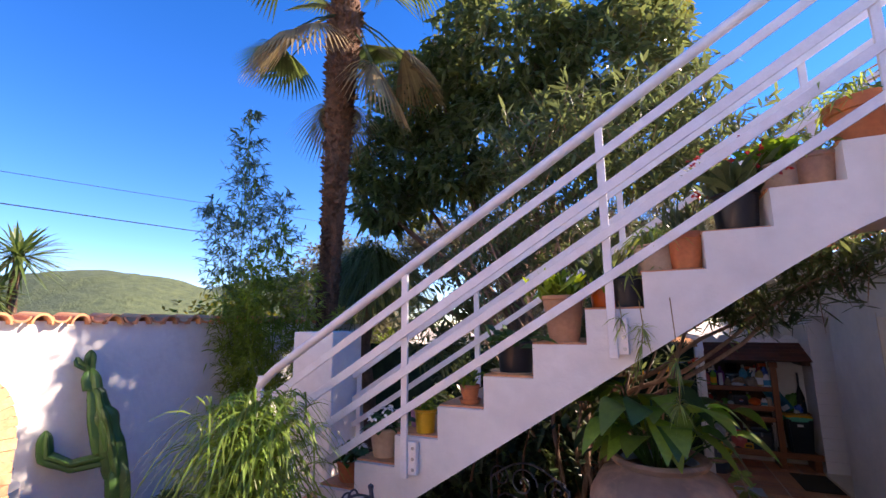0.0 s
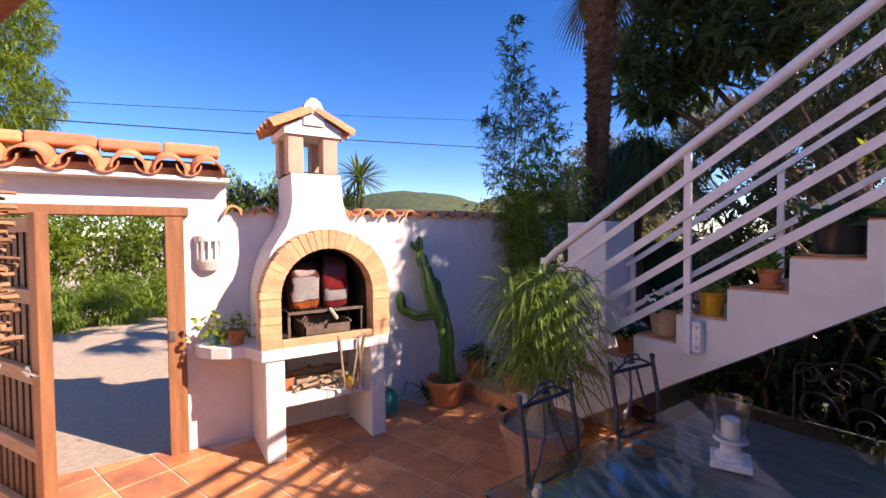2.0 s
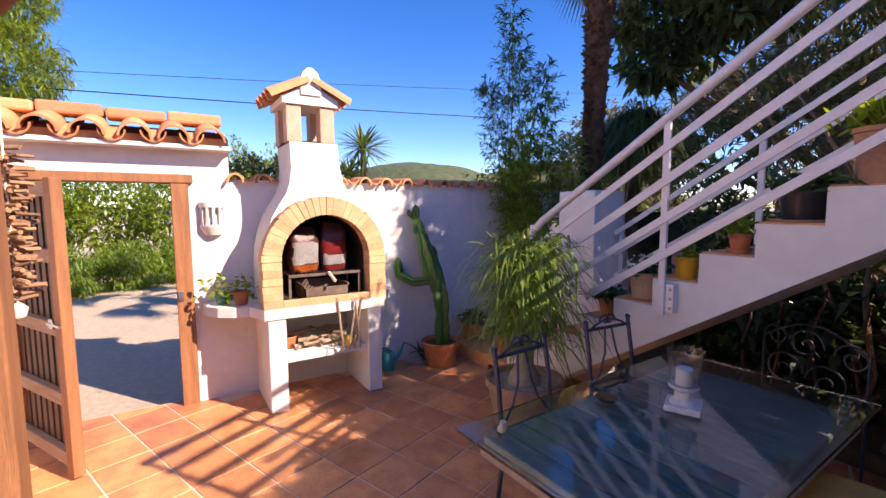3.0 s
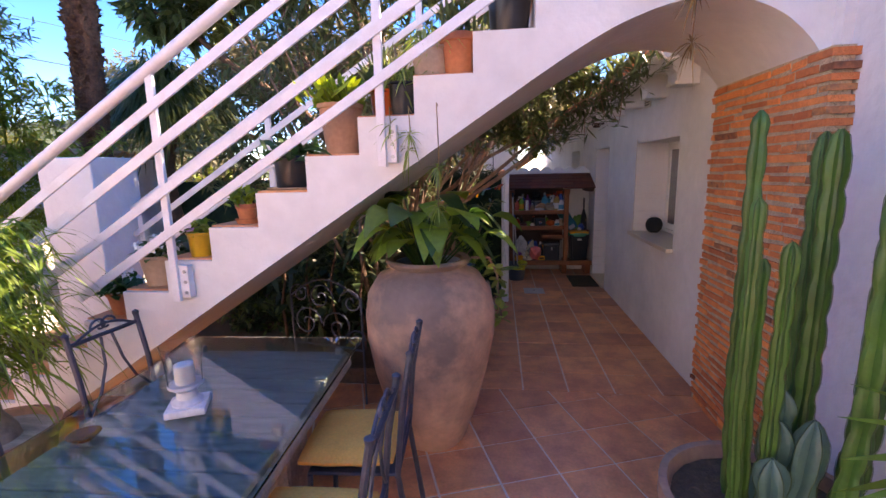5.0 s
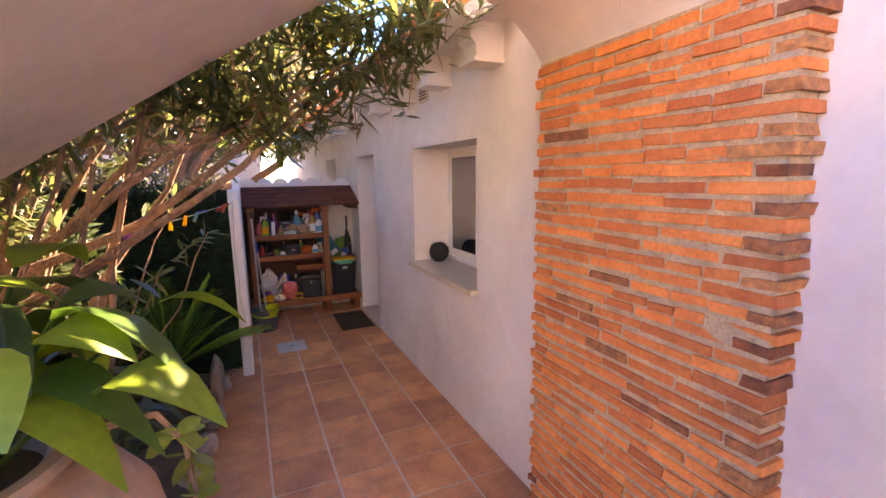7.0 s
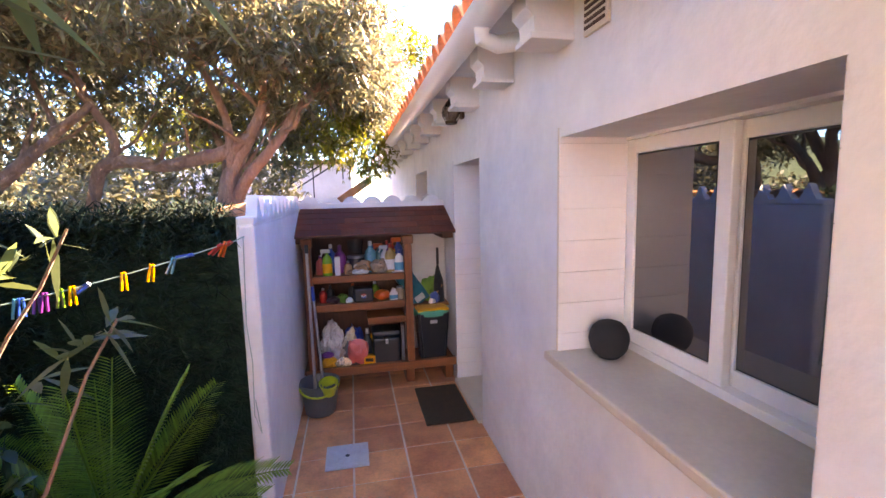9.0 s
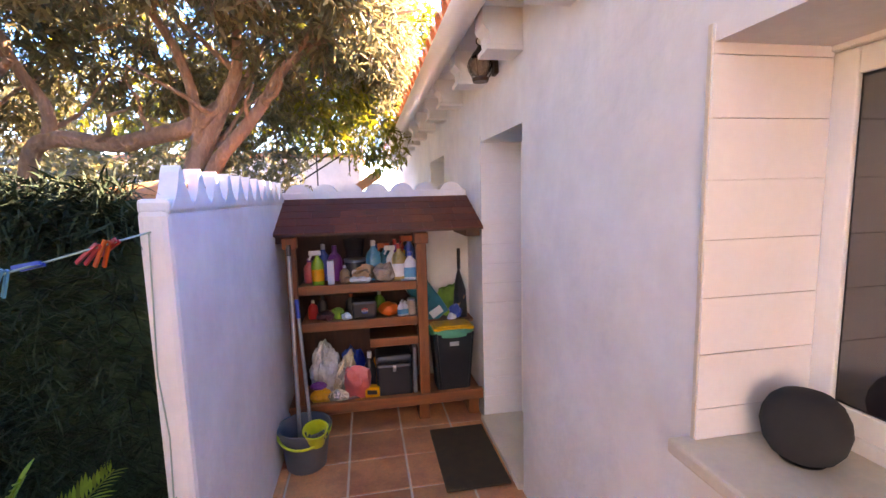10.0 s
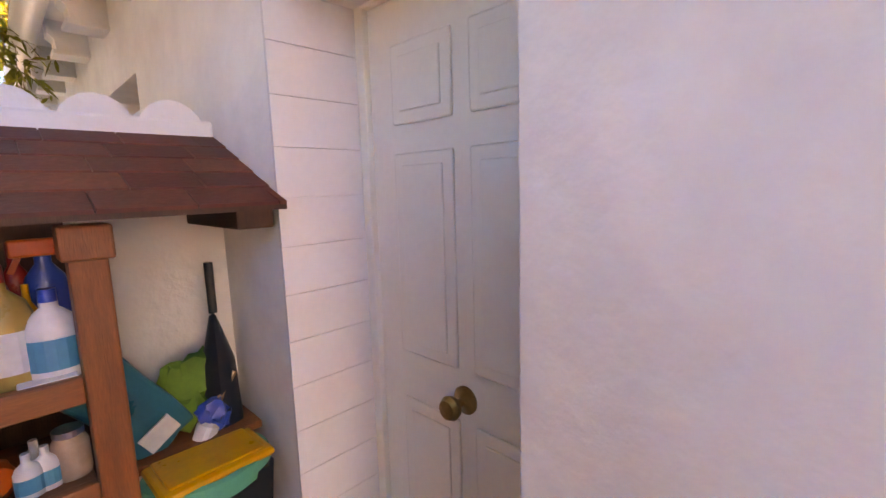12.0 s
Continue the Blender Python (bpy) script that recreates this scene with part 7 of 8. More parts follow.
p = on(-2, 0.12, 0.24)
pot("purple_pot", p, 0.05, 0.15, plastic("mauve_plastic", (0.42, 0.22, 0.36), 0.5), "mauve plastic flowerpot on a tread", False, G, 0.1, 0.8)
p = on(-1, 0.55, 0.13)
pot("terracotta_pot", p, 0.062, 0.115, TERRACOTTA, "small orange terracotta pot on a saucer", True, G, 0.25)
tuft(up(p, 0.10), 70, 0.10, 0.022, L_SUCC, "small light green succulent in a pot", "plant", 0.3, 0.6)
p = on(0, 0.5, 0.19)
pot("black_nursery_pot", p, 0.125, 0.19, BLACK, "black plastic nursery pot on a pale saucer", False, G, 0.08, 0.8)
part("saucer", lathe(BM(), [(0, -0.010), (0.13, -0.010), (0.165, 0.012), (0.16, 0.014), (0.126, -0.002), (0, -0.002)], 28, pose(p[0], p[1], p[2] + 0.0)), CREAM, thing("plant_saucer", (0, 0, 0), "pale clay saucer under the nursery pot", "saucer"))
tuft(up(p, 0.16), 80, 0.16, 0.05, L_BROAD, "low green leafy plant", "plant", 0.5, 0.3, 0.07)
p = on(1, 0.52, 0.16)
pot("clay_pot", p, 0.128, 0.27, mat("tall_clay", (0.50, 0.27, 0.16), (0.36, 0.18, 0.10), 0.8, 0, 4, 40, 0.3, 0.005, 0.3), "tall tapered clay pot on a tread", False, G, 0.1, 0.68)
tuft(up(p, 0.25), 190, 0.14, 0.032, L_SUCC, "bright yellow-green jade plant in clay", "plant", 0.15, 0.7, 0.07)
p = on(2, 0.3, 0.28)
pot("orange_pot", p, 0.10, 0.16, P_ORANGE, "orange plastic flowerpot on a tread", False, G, 0.1, 0.8)
tuft(up(p, 0.14), 90, 0.26, 0.03, L_OLE, "upright leafy green plant", "plant", 0.2, 1.2)
p = on(2, 0.74, 0.13)
pot("black_nursery_pot", p, 0.085, 0.17, BLACK, "small black nursery pot with a spider plant", False, G, 0.08, 0.82)
tuft(up(p, 0.15), 70, 0.22, 0.014, L_SPID, "striped spider plant with hanging runners", "plant", 1.1, 0.3)
p = on(3, 0.25, 0.17)
pot("white_pot", p, 0.12, 0.15, CREAM, "whitish stone pot with a spider plant", False, G, 0.1, 0.8)
tuft(up(p, 0.13), 120, 0.28, 0.016, L_SPID, "striped spider plant in a pale pot", "plant", 0.9, 0.5)
p = on(3, 0.74, 0.13)
pot("terracotta_pot", p, 0.10, 0.20, TERRACOTTA, "orange terracotta pot on a tread", False, G, 0.2)
tuft(up(p, 0.18), 60, 0.18, 0.02, L_OLE, "sparse green plant in terracotta", "plant", 0.2, 1.0)
p = on(4, 0.6, 0.17)
pot("black_nursery_pot", p, 0.12, 0.20, BLACK, "black nursery pot with red flowers", False, G, 0.08, 0.8)
tuft(up(p, 0.17), 90, 0.30, 0.05, L_OLE, "leafy plant with a few red flowers", "flowers", 0.3, 1.0, 0.07, PETALR)
p = on(5, 0.25, 0.2)
pot("white_pot", p, 0.12, 0.14, CREAM, "whitish bowl planted with greenery", False, G, 0.1, 0.85)
tuft(up(p, 0.12), 90, 0.22, 0.06, L_BROADL, "pale broad-leaved plant in its pot", "plant", 0.4, 0.8)
p = on(5, 0.78, 0.16)
pot("terracotta_pot", p, 0.10, 0.17, CLAY, "weathered clay pot on a tread", False, G)
tuft(up(p, 0.15), 110, 0.22, 0.012, L_SPID, "pale grassy plant in a clay pot", "plant", 0.8, 0.8)
p = on(6, 0.55, 0.16)
pot("terracotta_pot", p, 0.165, 0.22, TERRACOTTA, "large orange terracotta bowl on a tread", False, G, 0.3, 0.75)
tuft(up(p, 0.19), 180, 0.30, 0.014, L_SPID, "dry grassy plant spilling from its bowl", "plant", 0.9, 0.6, 0.09)
p = on(7, 0.5, 0.3)
pot("terracotta_pot", p, 0.12, 0.20, TERRACOTTA, "terracotta pot near the stair head", False, G)
tuft(up(p, 0.17), 90, 0.3, 0.02, L_DRY, "dry grassy plant near the stair head", "plant", 0.7, 0.8)


def runner(loc, drop, n, label):
    """A spider plant's runner hanging over the stair edge with plantlets."""
    t = thing("spider_runner", loc, label, "hanging plant", "hanging spider plants")
    part("stem", tube(BM(), [(0, 0.06, 0.0), (0, -0.02, 0.02), (0.01, -0.05, -drop * 0.5), (0.0, -0.05, -drop)], 0.003, 5), L_DRY, t)
    o = np.repeat(np.array([[0.005, -0.05, -drop * 0.6], [0.0, -0.05, -drop]]), n, 0)
    leaves("plantlet_growth", o, ball(2 * n, 0.9), NR.uniform(0.05, 0.13, 2 * n), 0.008, L_DRY if "dry" in label else L_SPID, t, 0.6, kind="stuff", segs=(0.3, 0.6), shape=(1, 0.8))
    return t


runner((nose(2)[0] + 0.28, SY0 - 0.01, nose(2)[1] + 0.02), 0.20, 24, "spider plant runner hanging over the stair edge")
runner((nose(2)[0] + 0.18, SY0 - 0.01, nose(2)[1] + 0.02), 0.12, 10, "short spider plant runner over the stair edge")
runner((2.42, SY0 - 0.02, 2.80), 0.55, 30, "dry spider plant runner hanging before the arch")
runner((1.24, SY0 - 0.02, 2.02), 0.50, 30, "long spider plant runner hanging above the jar")
t = thing("ivy_pair", (-2.76, 0.70, 0.97), "small trailing ivy in two pots on the counter", "plant")
n = 120
o = NR.normal(0, 1, (n, 3)) * np.array([[0.05, 0.11, 0.05]]) + np.array([[0, 0, 0.06]])
leaves("foliage", o, ball(n, 0.9), 0.05, 0.036, L_SUCC, t, 0.3, segs=(0.25, 0.55, 0.8), shape=(1.0, 0.9, 0.5))
p = (-2.78, 3.25, 0.151)
pot("terracotta_pot", p, 0.14, 0.22, TERRACOTTA, "terracotta pot with a dark bushy plant on the ledge")
tuft(up(p, 0.2), 150, 0.30, 0.022, L_DARK, "dark bushy plant by the wall", "plant", 0.6, 0.6)
p = (-2.22, 3.30, 0.151)
pot("terracotta_pot", p, 0.13, 0.20, TERRACOTTA, "terracotta pot behind the ponytail palm")
tuft(up(p, 0.18), 90, 0.26, 0.02, L_GRASS, "grassy green plant by the stair foot", "plant", 0.7, 0.6)
tuft((-2.80, 2.60, 0.0), 26, 0.42, 0.03, L_DARK, "dark aloe rosette beside the cactus pot", "plant", 0.4, 0.8, 0.02, None, (1, 0.7, 0.4))

# ---- olive and carob behind the hedge screen ----
t = thing("olive_tree", (1.0, 8.55, 0.0), "old spreading olive tree behind the hedge screen", "tree")


def bough(pts, r0, r1, seed):
    """A crooked bough bent smoothly through a few points."""
    P = [Vector(p) for p in pts]
    P = [P[0] * 2 - P[1]] + P + [P[-1] * 2 - P[-2]]
    out = []
    for i in range(1, len(P) - 2):
        for k in range(5):
            u = k / 5
            q = 0.5 * (2 * P[i] + (P[i + 1] - P[i - 1]) * u + (2 * P[i - 1] - 5 * P[i] + 4 * P[i + 1] - P[i + 2]) * u * u + (3 * P[i] - P[i - 1] - 3 * P[i + 1] + P[i + 2]) * u ** 3)
            out.append(q + noise.noise_vector(q * 3 + Vector((seed, 0, 0))) * 0.035)
    out.append(P[-2])
    return tube(BM(), out, r0, 10, r1), out


BOUGHS = (((0.0, 0.0, -0.04), (-0.05, 0.0, 0.9), (0.05, -0.15, 1.75), (0.12, -0.15, 2.0), (0.25, -0.15, 2.25), (0.42, -0.2, 2.6), (0.5, -0.2, 3.1)),
          ((0.02, -0.1, 1.55), (0.2, -0.2, 1.85), (0.45, -0.2, 2.15), (0.7, -0.2, 2.5), (0.95, -0.25, 2.72), (1.3, -0.3, 2.78)),
          ((0.27, -0.15, 2.28), (0.02, -0.18, 2.13), (-0.37, -0.15, 2.04), (-0.85, -0.15, 2.07), (-1.03, -0.1, 1.85), (-1.12, 0, 1.3), (-1.1, 0, -0.04)),
          ((-0.85, -0.15, 2.06), (-0.8, -0.2, 2.3), (-0.98, -0.25, 2.7), (-1.1, -0.3, 3.2)),
          ((0.12, -0.15, 2.0), (0.1, -0.25, 2.5), (-0.15, -0.4, 3.1)),
          ((0.05, -0.1, 1.8), (-0.1, 0.3, 2.3), (-0.5, 0.6, 3.0)),
          ((0.3, -0.1, 2.3), (0.45, 0.3, 2.7), (0.6, 0.6, 3.4)))
for k, pts in enumerate(BOUGHS):
    lb, lp = bough(pts, 0.115 if k == 0 else 0.062 if k < 3 else 0.045, 0.05 if k == 2 else 0.022, 40 + k)
    part("trunk" if k == 0 else "limb", lb, BARK, t, "", True)
    for q in range(5):
        i = min(len(lp) - 2, 8 + (q * 4) % max(1, len(lp) - 9))
        if lp[i].z > 1.9:
            e2 = lp[i] + Vector((NR.uniform(-0.7, 0.7), NR.uniform(-0.7, 0.5), NR.uniform(0.15, 0.8)))
            part("branch", limb(lp[i], e2, 0.022, 0.006, 60 + 5 * k + q, 0.15, 7, 6)[0], BARK, t, "", True)
crown([((-1.4, -0.6, 3.15), (0.9, 0.8, 0.6)), ((-0.3, -0.9, 3.1), (0.8, 0.6, 0.5)), ((0.5, -0.9, 3.0), (0.65, 0.6, 0.45)), ((0.8, -0.2, 2.9), (0.7, 0.7, 0.55)), ((-0.5, 0.4, 2.7), (0.9, 0.6, 0.5)), ((0.2, 1.0, 2.5), (0.8, 0.5, 0.5)), ((-1.8, 0.6, 2.5), (0.8, 0.6, 0.6)), ((0.3, 0.3, 3.7), (1.0, 0.9, 0.6)), ((-1.0, 0.6, 3.6), (1.0, 0.9, 0.6)), ((-1.9, 0, 3.3), (0.8, 0.8, 0.6)), ((1.25, -0.9, 2.75), (0.30, 0.5, 0.30)), ((1.25, 0.4, 3.1), (0.6, 0.9, 0.5)), ((1.2, -0.6, 3.15), (0.45, 0.7, 0.4)), ((1.35, 0.1, 3.0), (0.35, 0.5, 0.45)), ((1.4, 0.9, 2.95), (0.38, 0.6, 0.45)), ((1.45, 1.8, 3.1), (0.4, 0.7, 0.6)), ((1.55, 0.95, 3.05), (0.32, 0.6, 0.5)), ((1.65, 2.4, 3.4), (0.5, 0.7, 0.7))],
      5800, 12, 0.095, 0.022, L_OLIVE, t, 0.15, 0.8, 0.28, "narrow grey-green leaves", BARK, 0.0)
# lighter leaf colour paints sun on the olive's far side
crown([((0.6, 1.4, 3.2), (0.9, 0.7, 0.7)), ((-0.2, 1.8, 2.7), (0.9, 0.7, 0.6)), ((1.0, 1.0, 2.6), (0.5, 0.6, 0.45)), ((1.2, 1.6, 3.6), (0.8, 0.8, 0.8)), ((0.9, 2.6, 2.9), (0.8, 0.7, 0.8)), ((-1.4, 2.4, 3.2), (1.2, 0.8, 0.9)), ((1.45, 2.6, 2.7), (0.6, 0.7, 0.8)), ((1.5, 3.8, 3.0), (0.8, 0.8, 1.1))], 1900, 10, 0.10, 0.030, L_GOLD, t, 0.3, 0.8, 0.25, "leaves coloured yellow-green as if sunlit", BARK)
t = thing("carob_tree", (-1.1, 8.3, 0.0), "gnarled brown-stemmed tree beyond the hedge screen", "tree")
b, pts = limb((0, 0, -0.04), (0.15, 0.0, 1.9), 0.16, 0.11, 71, 0.08)
part("trunk", b, BARK, t, "", True)
for k, e in enumerate(((-1.2, -0.2, 3.2), (0.5, -0.5, 3.6), (1.3, -0.2, 2.5), (-0.4, 0.6, 3.6), (0.0, -1.2, 3.0), (-1.4, -1.0, 2.4))):
    lb, lp = limb((0.1, 0, 1.3 + 0.1 * k), e, 0.08, 0.025, 90 + k, 0.2, 11)
    part("limb", lb, BARK, t, "", True)
    for q in range(3):
        part("branch", limb(lp[4 + 2 * q], lp[5 + 2 * q] + Vector((NR.uniform(-0.8, 0.8), NR.uniform(-0.8, 0.6), NR.uniform(0.1, 0.9))), 0.03, 0.008, 160 + 5 * k + q, 0.15, 7, 6)[0], BARK, t, "", True)
crown([((-1.2, -0.3, 3.4), (0.9, 0.9, 0.6)), ((0.2, -0.6, 3.7), (1.0, 0.9, 0.6)), ((0.9, 0.4, 3.3), (0.8, 0.8, 0.6)), ((-0.6, -1.4, 3.1), (0.9, 0.8, 0.5)), ((-1.8, -1.2, 2.6), (0.7, 0.7, 0.6))], 2200, 11, 0.095, 0.024, L_OLIVE, t, 0.15, 0.8, 0.28, "grey-green leaves", BARK, 0.0)
t = thing("garden_hedge", (0, 0, 0), "green garden shrubs and trees beyond the passage", "hedge", kind="stuff")
crown([((-3.2 + 1.1 * k, 10.8 + 0.4 * math.sin(k * 2.1), 1.0 + 0.25 * math.sin(k)), (0.9, 0.7, 1.1 + 0.3 * math.sin(k * 1.3))) for k in range(5)] + [((-4.5, 8.0, 1.6), (1.2, 1.4, 1.6)), ((-6, 10, 2.2), (1.8, 1.8, 2.2))] + [((-3.0 + 1.2 * k, 13.0, 2.6), (1.0, 0.8, 1.3)) for k in range(4)], 6000, 9, 0.13, 0.055, L_OLIVE, t, 0.3, 0.9, 0.25)
crown([((1.6, 13.2, 3.6), (0.9, 0.7, 1.2)), ((2.6, 13.4, 4.0), (0.8, 0.7, 1.3)), ((3.4, 13.6, 4.2), (0.8, 0.7, 1.2))], 1500, 9, 0.12, 0.05, L_GOLD, t, 0.3, 0.9, 0.25)

# hedge screen: panel of dark green fibres
t = thing("hedge_screen", (0, 0, 0), "dark green artificial hedge screen fixed to posts", "screen")
part("mesh_back", box(BM(), (-2.9, 6.43, 0.05), (1.592, 6.46, 1.63)), HG, t)
n = 26000
o = np.stack([NR.uniform(-0.6, 1.56, n), np.full(n, 6.425), NR.uniform(0.03, 1.66, n)], 1)
o[:, 1] -= 0.012 * (np.sin(o[:, 0] * 40) > 0)
d = np.stack([NR.normal(0, 1.0, n), -np.abs(NR.normal(0.35, 0.25, n)), NR.normal(-0.05, 0.22, n)], 1)
leaves("fibre_cover", o, d, NR.uniform(0.06, 0.12, n), 0.006, HG, t, 0.15, kind="stuff", segs=(0.5,), shape=(0.9,))
n = 9000
o = np.stack([NR.uniform(-0.8, 1.56, n), NR.uniform(6.40, 6.50, n), 1.60 + NR.uniform(-0.10, 0.09, n)], 1)
leaves("top_fringe", o, ball(n, 0.9) + np.array([[0, -0.2, 0.3]]), NR.uniform(0.05, 0.12, n), 0.007, HG, t, 0.3, kind="stuff")
# washing line
t = thing("washing_line", (0, 0, 0), "green washing line tied to the wall end", "washing line")
LINE = plastic("line_green", (0.30, 0.42, 0.34), 0.5)


def line_at(s):
    return Vector((1.62 - 1.77 * s, 6.22 - 0.55 * s, 1.525 - 0.20 * s - 0.10 * math.sin(math.pi * s)))


part("line", tube(BM(), [tuple(line_at(i / 24)) for i in range(25)], 0.003, 5), LINE, t)
part("line_end", tube(BM(), [tuple(line_at(0)), (1.635, 6.335, 1.535)], 0.003, 5), LINE, t)
part("wall_cord", tube(BM(), [(1.63, 6.335, 1.535), (1.615, 6.33, 1.1), (1.63, 6.33, 0.9), (1.62, 6.33, 0.62), (1.65, 6.325, 0.52), (1.63, 6.33, 0.70)], 0.0025, 5), LINE, t)
for s, m, tilt in ((0.012, P_RED, 60), (0.022, P_ORANGE, 25), (0.034, P_RED, 50), (0.098, P_BLUE, 80), (0.134, P_CYAN, 25), (0.178, P_YELLOW, 12), (0.233, P_YELLOW, 3), (0.30, P_BLUE, 60), (0.326, P_YELLOW, 2), (0.346, P_GREEN, 5), (0.372, P_PURPLE, 8), (0.385, P_PURPLE, 6), (0.41, P_BLUE, 4), (0.418, P_CYAN, 7)):
    q = line_at(s)
    c = thing("clothes_peg", (q.x, q.y, q.z), "coloured plastic clothes peg on the line", "peg", "pegs on the washing line", rz=-17, ry=tilt)
    for w in (-1, 1):
        part("peg_half", bar(BM(), (w * 0.003, w * 0.004, 0.012), (w * 0.004, w * 0.010, -0.065), 0.010, 0.006), m, c)

# ---- far things beyond the yard ----
t = thing("drive_hedge", (0, 0, 0), "mixed sunlit shrubs along the far side of the drive", "hedge", kind="stuff")
crown([((-10.6 + 0.5 * math.sin(k * 1.9), -6 + 1.1 * k, 0.45), (0.7, 0.75, 0.65)) for k in range(9)], 4200, 10, 0.16, 0.022, L_GRASS, t, 0.3, 0.8, 0.25)
crown([((-12.3 + 0.6 * math.sin(k * 1.3), -7 + 1.5 * k, 1.5), (1.1, 1.1, 1.35)) for k in range(8)] + [((-14.0, -7 + 1.5 * k, 2.2), (1.1, 1.1, 1.9)) for k in range(8)], 9000, 9, 0.12, 0.046, L_SUCC, t, 0.3, 0.9, 0.3)
t = thing("cypress_hedge", (0, 0, 0), "dark clipped hedge beyond the garden wall", "hedge", kind="stuff")
crown([((-12.6, 1.3 + 1.0 * k, 2.0), (0.9, 0.8, 1.35)) for k in range(4)], 2600, 10, 0.15, 0.06, L_HEDGE, t, 0.2, 0.9, 0.2)
for y, z, s in ((4.45, 3.25, 1.35), (4.05, 2.55, 1.0)):
    t = thing("yucca", (-9.2, y, -0.05), "spiky yucca above the garden wall", "yucca")
    part("trunk", limb((0, 0, 0), (0.05, 0.03, z), 0.10, 0.07, y, 0.03)[0], BARKB, t, "", True)
    n = 170
    d = ball(n, 0.95)
    d[:, 2] = d[:, 2] * 0.8 + 0.25
    leaves("foliage", np.repeat(np.array([[0.05, 0.03, z]]), n, 0) + NR.normal(0, 0.05, (n, 3)), d, 0.62 * s, 0.045, L_YUC, t, 0.25, segs=(0.3, 0.7), shape=(1, 0.8), flat=0.3)
t = thing("garden_shrubs", (0, 0, 0), "yellow-green shrubs beyond the corner of the wall", "hedge", kind="stuff")
crown([((-5.0 - 0.5 * k, 5.2 + 1.1 * k, 1.35 + 0.15 * math.sin(k * 2)), (0.9, 0.9, 1.15)) for k in range(6)], 1300, 9, 0.12, 0.045, L_GOLD, t, 0.3, 0.9, 0.25)
crown([((-3.6, 5.6 + k * 0.9, 1.1), (0.6, 0.7, 0.9)) for k in range(4)], 500, 9, 0.12, 0.045, L_BAMB, t, 0.3, 0.9, 0.25)
t = thing("pine_tree", (-9.5, -2.7, -0.05), "tall yellow-green pine beyond the gate", "tree")
part("trunk", limb((0, 0, 0), (0.2, 0.3, 5.0), 0.16, 0.08, 5, 0.03)[0], BARKB, t, "", True)
crown([((0.2, 0.4, 4.3), (1.2, 1.3, 1.0)), ((0.1, 0.5, 5.6), (1.0, 1.1, 0.9)), ((0, 0.2, 3.1), (1.2, 1.2, 0.8))], 2600, 14, 0.16, 0.02, L_BAMB, t, 0.2, 0.9, 0.25, "", BARKB)
# wooded hill
bm = BM()
n, m_ = 60, 24
grid = []
for j in range(m_ + 1):
    row = []
    for i in range(n + 1):
        u, w = i / n, j / m_
        y = -60 + 330 * u
        x = -110 - 90 * w
        crest = 19 * math.exp(-((u - 0.475) / 0.09) ** 2) + 12 * math.exp(-((u - 0.40) / 0.05) ** 2) * 0.45 + 26 * math.exp(-((u - 0.75) / 0.16) ** 2) + 3
        z = crest * math.sin(math.pi * min(1, w * 1.2) / 2) ** 0.8 + 1.6 * noise.noise((x * 0.05, y * 0.05, 0)) + 0.9 * noise.noise((x * 0.25, y * 0.25, 4))
        row.append(bm.verts.new((x, y, z - 1)))
    grid.append(row)
for a, b in zip(grid, grid[1:]):
    for i in range(n):
        bm.faces.new((a[i], a[i + 1], b[i + 1], b[i]))
setting("backdrop_hill", bm, mat("wooded_hill", (0.12, 0.15, 0.06), (0.045, 0.07, 0.03), 0.95, 0, 0.35, 2.0, 0.8, 0.6, 0.6), "low wooded hill on the horizon", True, "hill")
# overhead cables
for z0, z1, z2, lab in ((4.05, 4.72, 5.05, "thin"), (3.78, 4.02, 4.30, "thick")):
    t = thing("overhead_cable", (0, 0, 0), "dark overhead cable crossing the sky", "cable", "overhead cables")
    part("cable", tube(BM(), [(-9.0, -14 + 2.0 * k, z0 + (z2 - z0) * ((-14 + 2.0 * k) + 2.4) / 10.2 - 0.04 * math.sin(max(0, min(1, (k - 6) / 6)) * math.pi)) for k in range(24)], 0.011 if lab == "thick" else 0.006, 5), BLACK, t)

# ---- neighbouring house past the passage ----
t = thing("neighbour_house", (0, 0, 0), "white house with a dark stair rail beyond the wall", "house")
part("wall", box(BM(), (-4.0, 15.5, -0.05), (2.2, 19.0, 2.55), None, 0.02), WHITE, t)
part("roof", box(BM(), (-4.1, 15.4, 2.55), (2.3, 19.1, 2.66), None, 0.02), ROOFTILE, t)
part("stair_slab", prism(BM(), [(0.2, 0.6), (2.6, 2.2), (2.6, 2.0), (0.5, 0.6)], 'y', 13.6, 14.4), ROOFTILE, t, "orange tiled outside stair")
for k in range(4):
    part("rail", bar(BM(), (-0.1, 13.6, 1.2 + k * 0.16), (2.4, 13.6, 2.75 + k * 0.16), 0.02, 0.03), BLACK, t, "black iron stair rail")
for k in range(4):
    part("baluster", box(BM(), (0.2 + k * 0.6, 13.59, 0.9 + k * 0.4), (0.225 + k * 0.6, 13.61, 1.95 + k * 0.37)), BLACK, t)
t = thing("hanging_basket", (2.68, 9.9, 1.62), "small spiky plant on the far wall", "plant")
leaves("foliage", np.zeros((60, 3)), ball(60, 0.9) + np.array([[0, 0, 0.3]]), 0.22, 0.015, L_YUC, t, 0.6)
part("bowl", lathe(BM(), [(0, -0.12), (0.07, -0.12), (0.09, 0), (0, 0)], 14), CLAY, t)
part("post", box(BM(), (-0.04, -0.04, -1.62), (0.04, 0.04, -0.12)), WHITE, t)

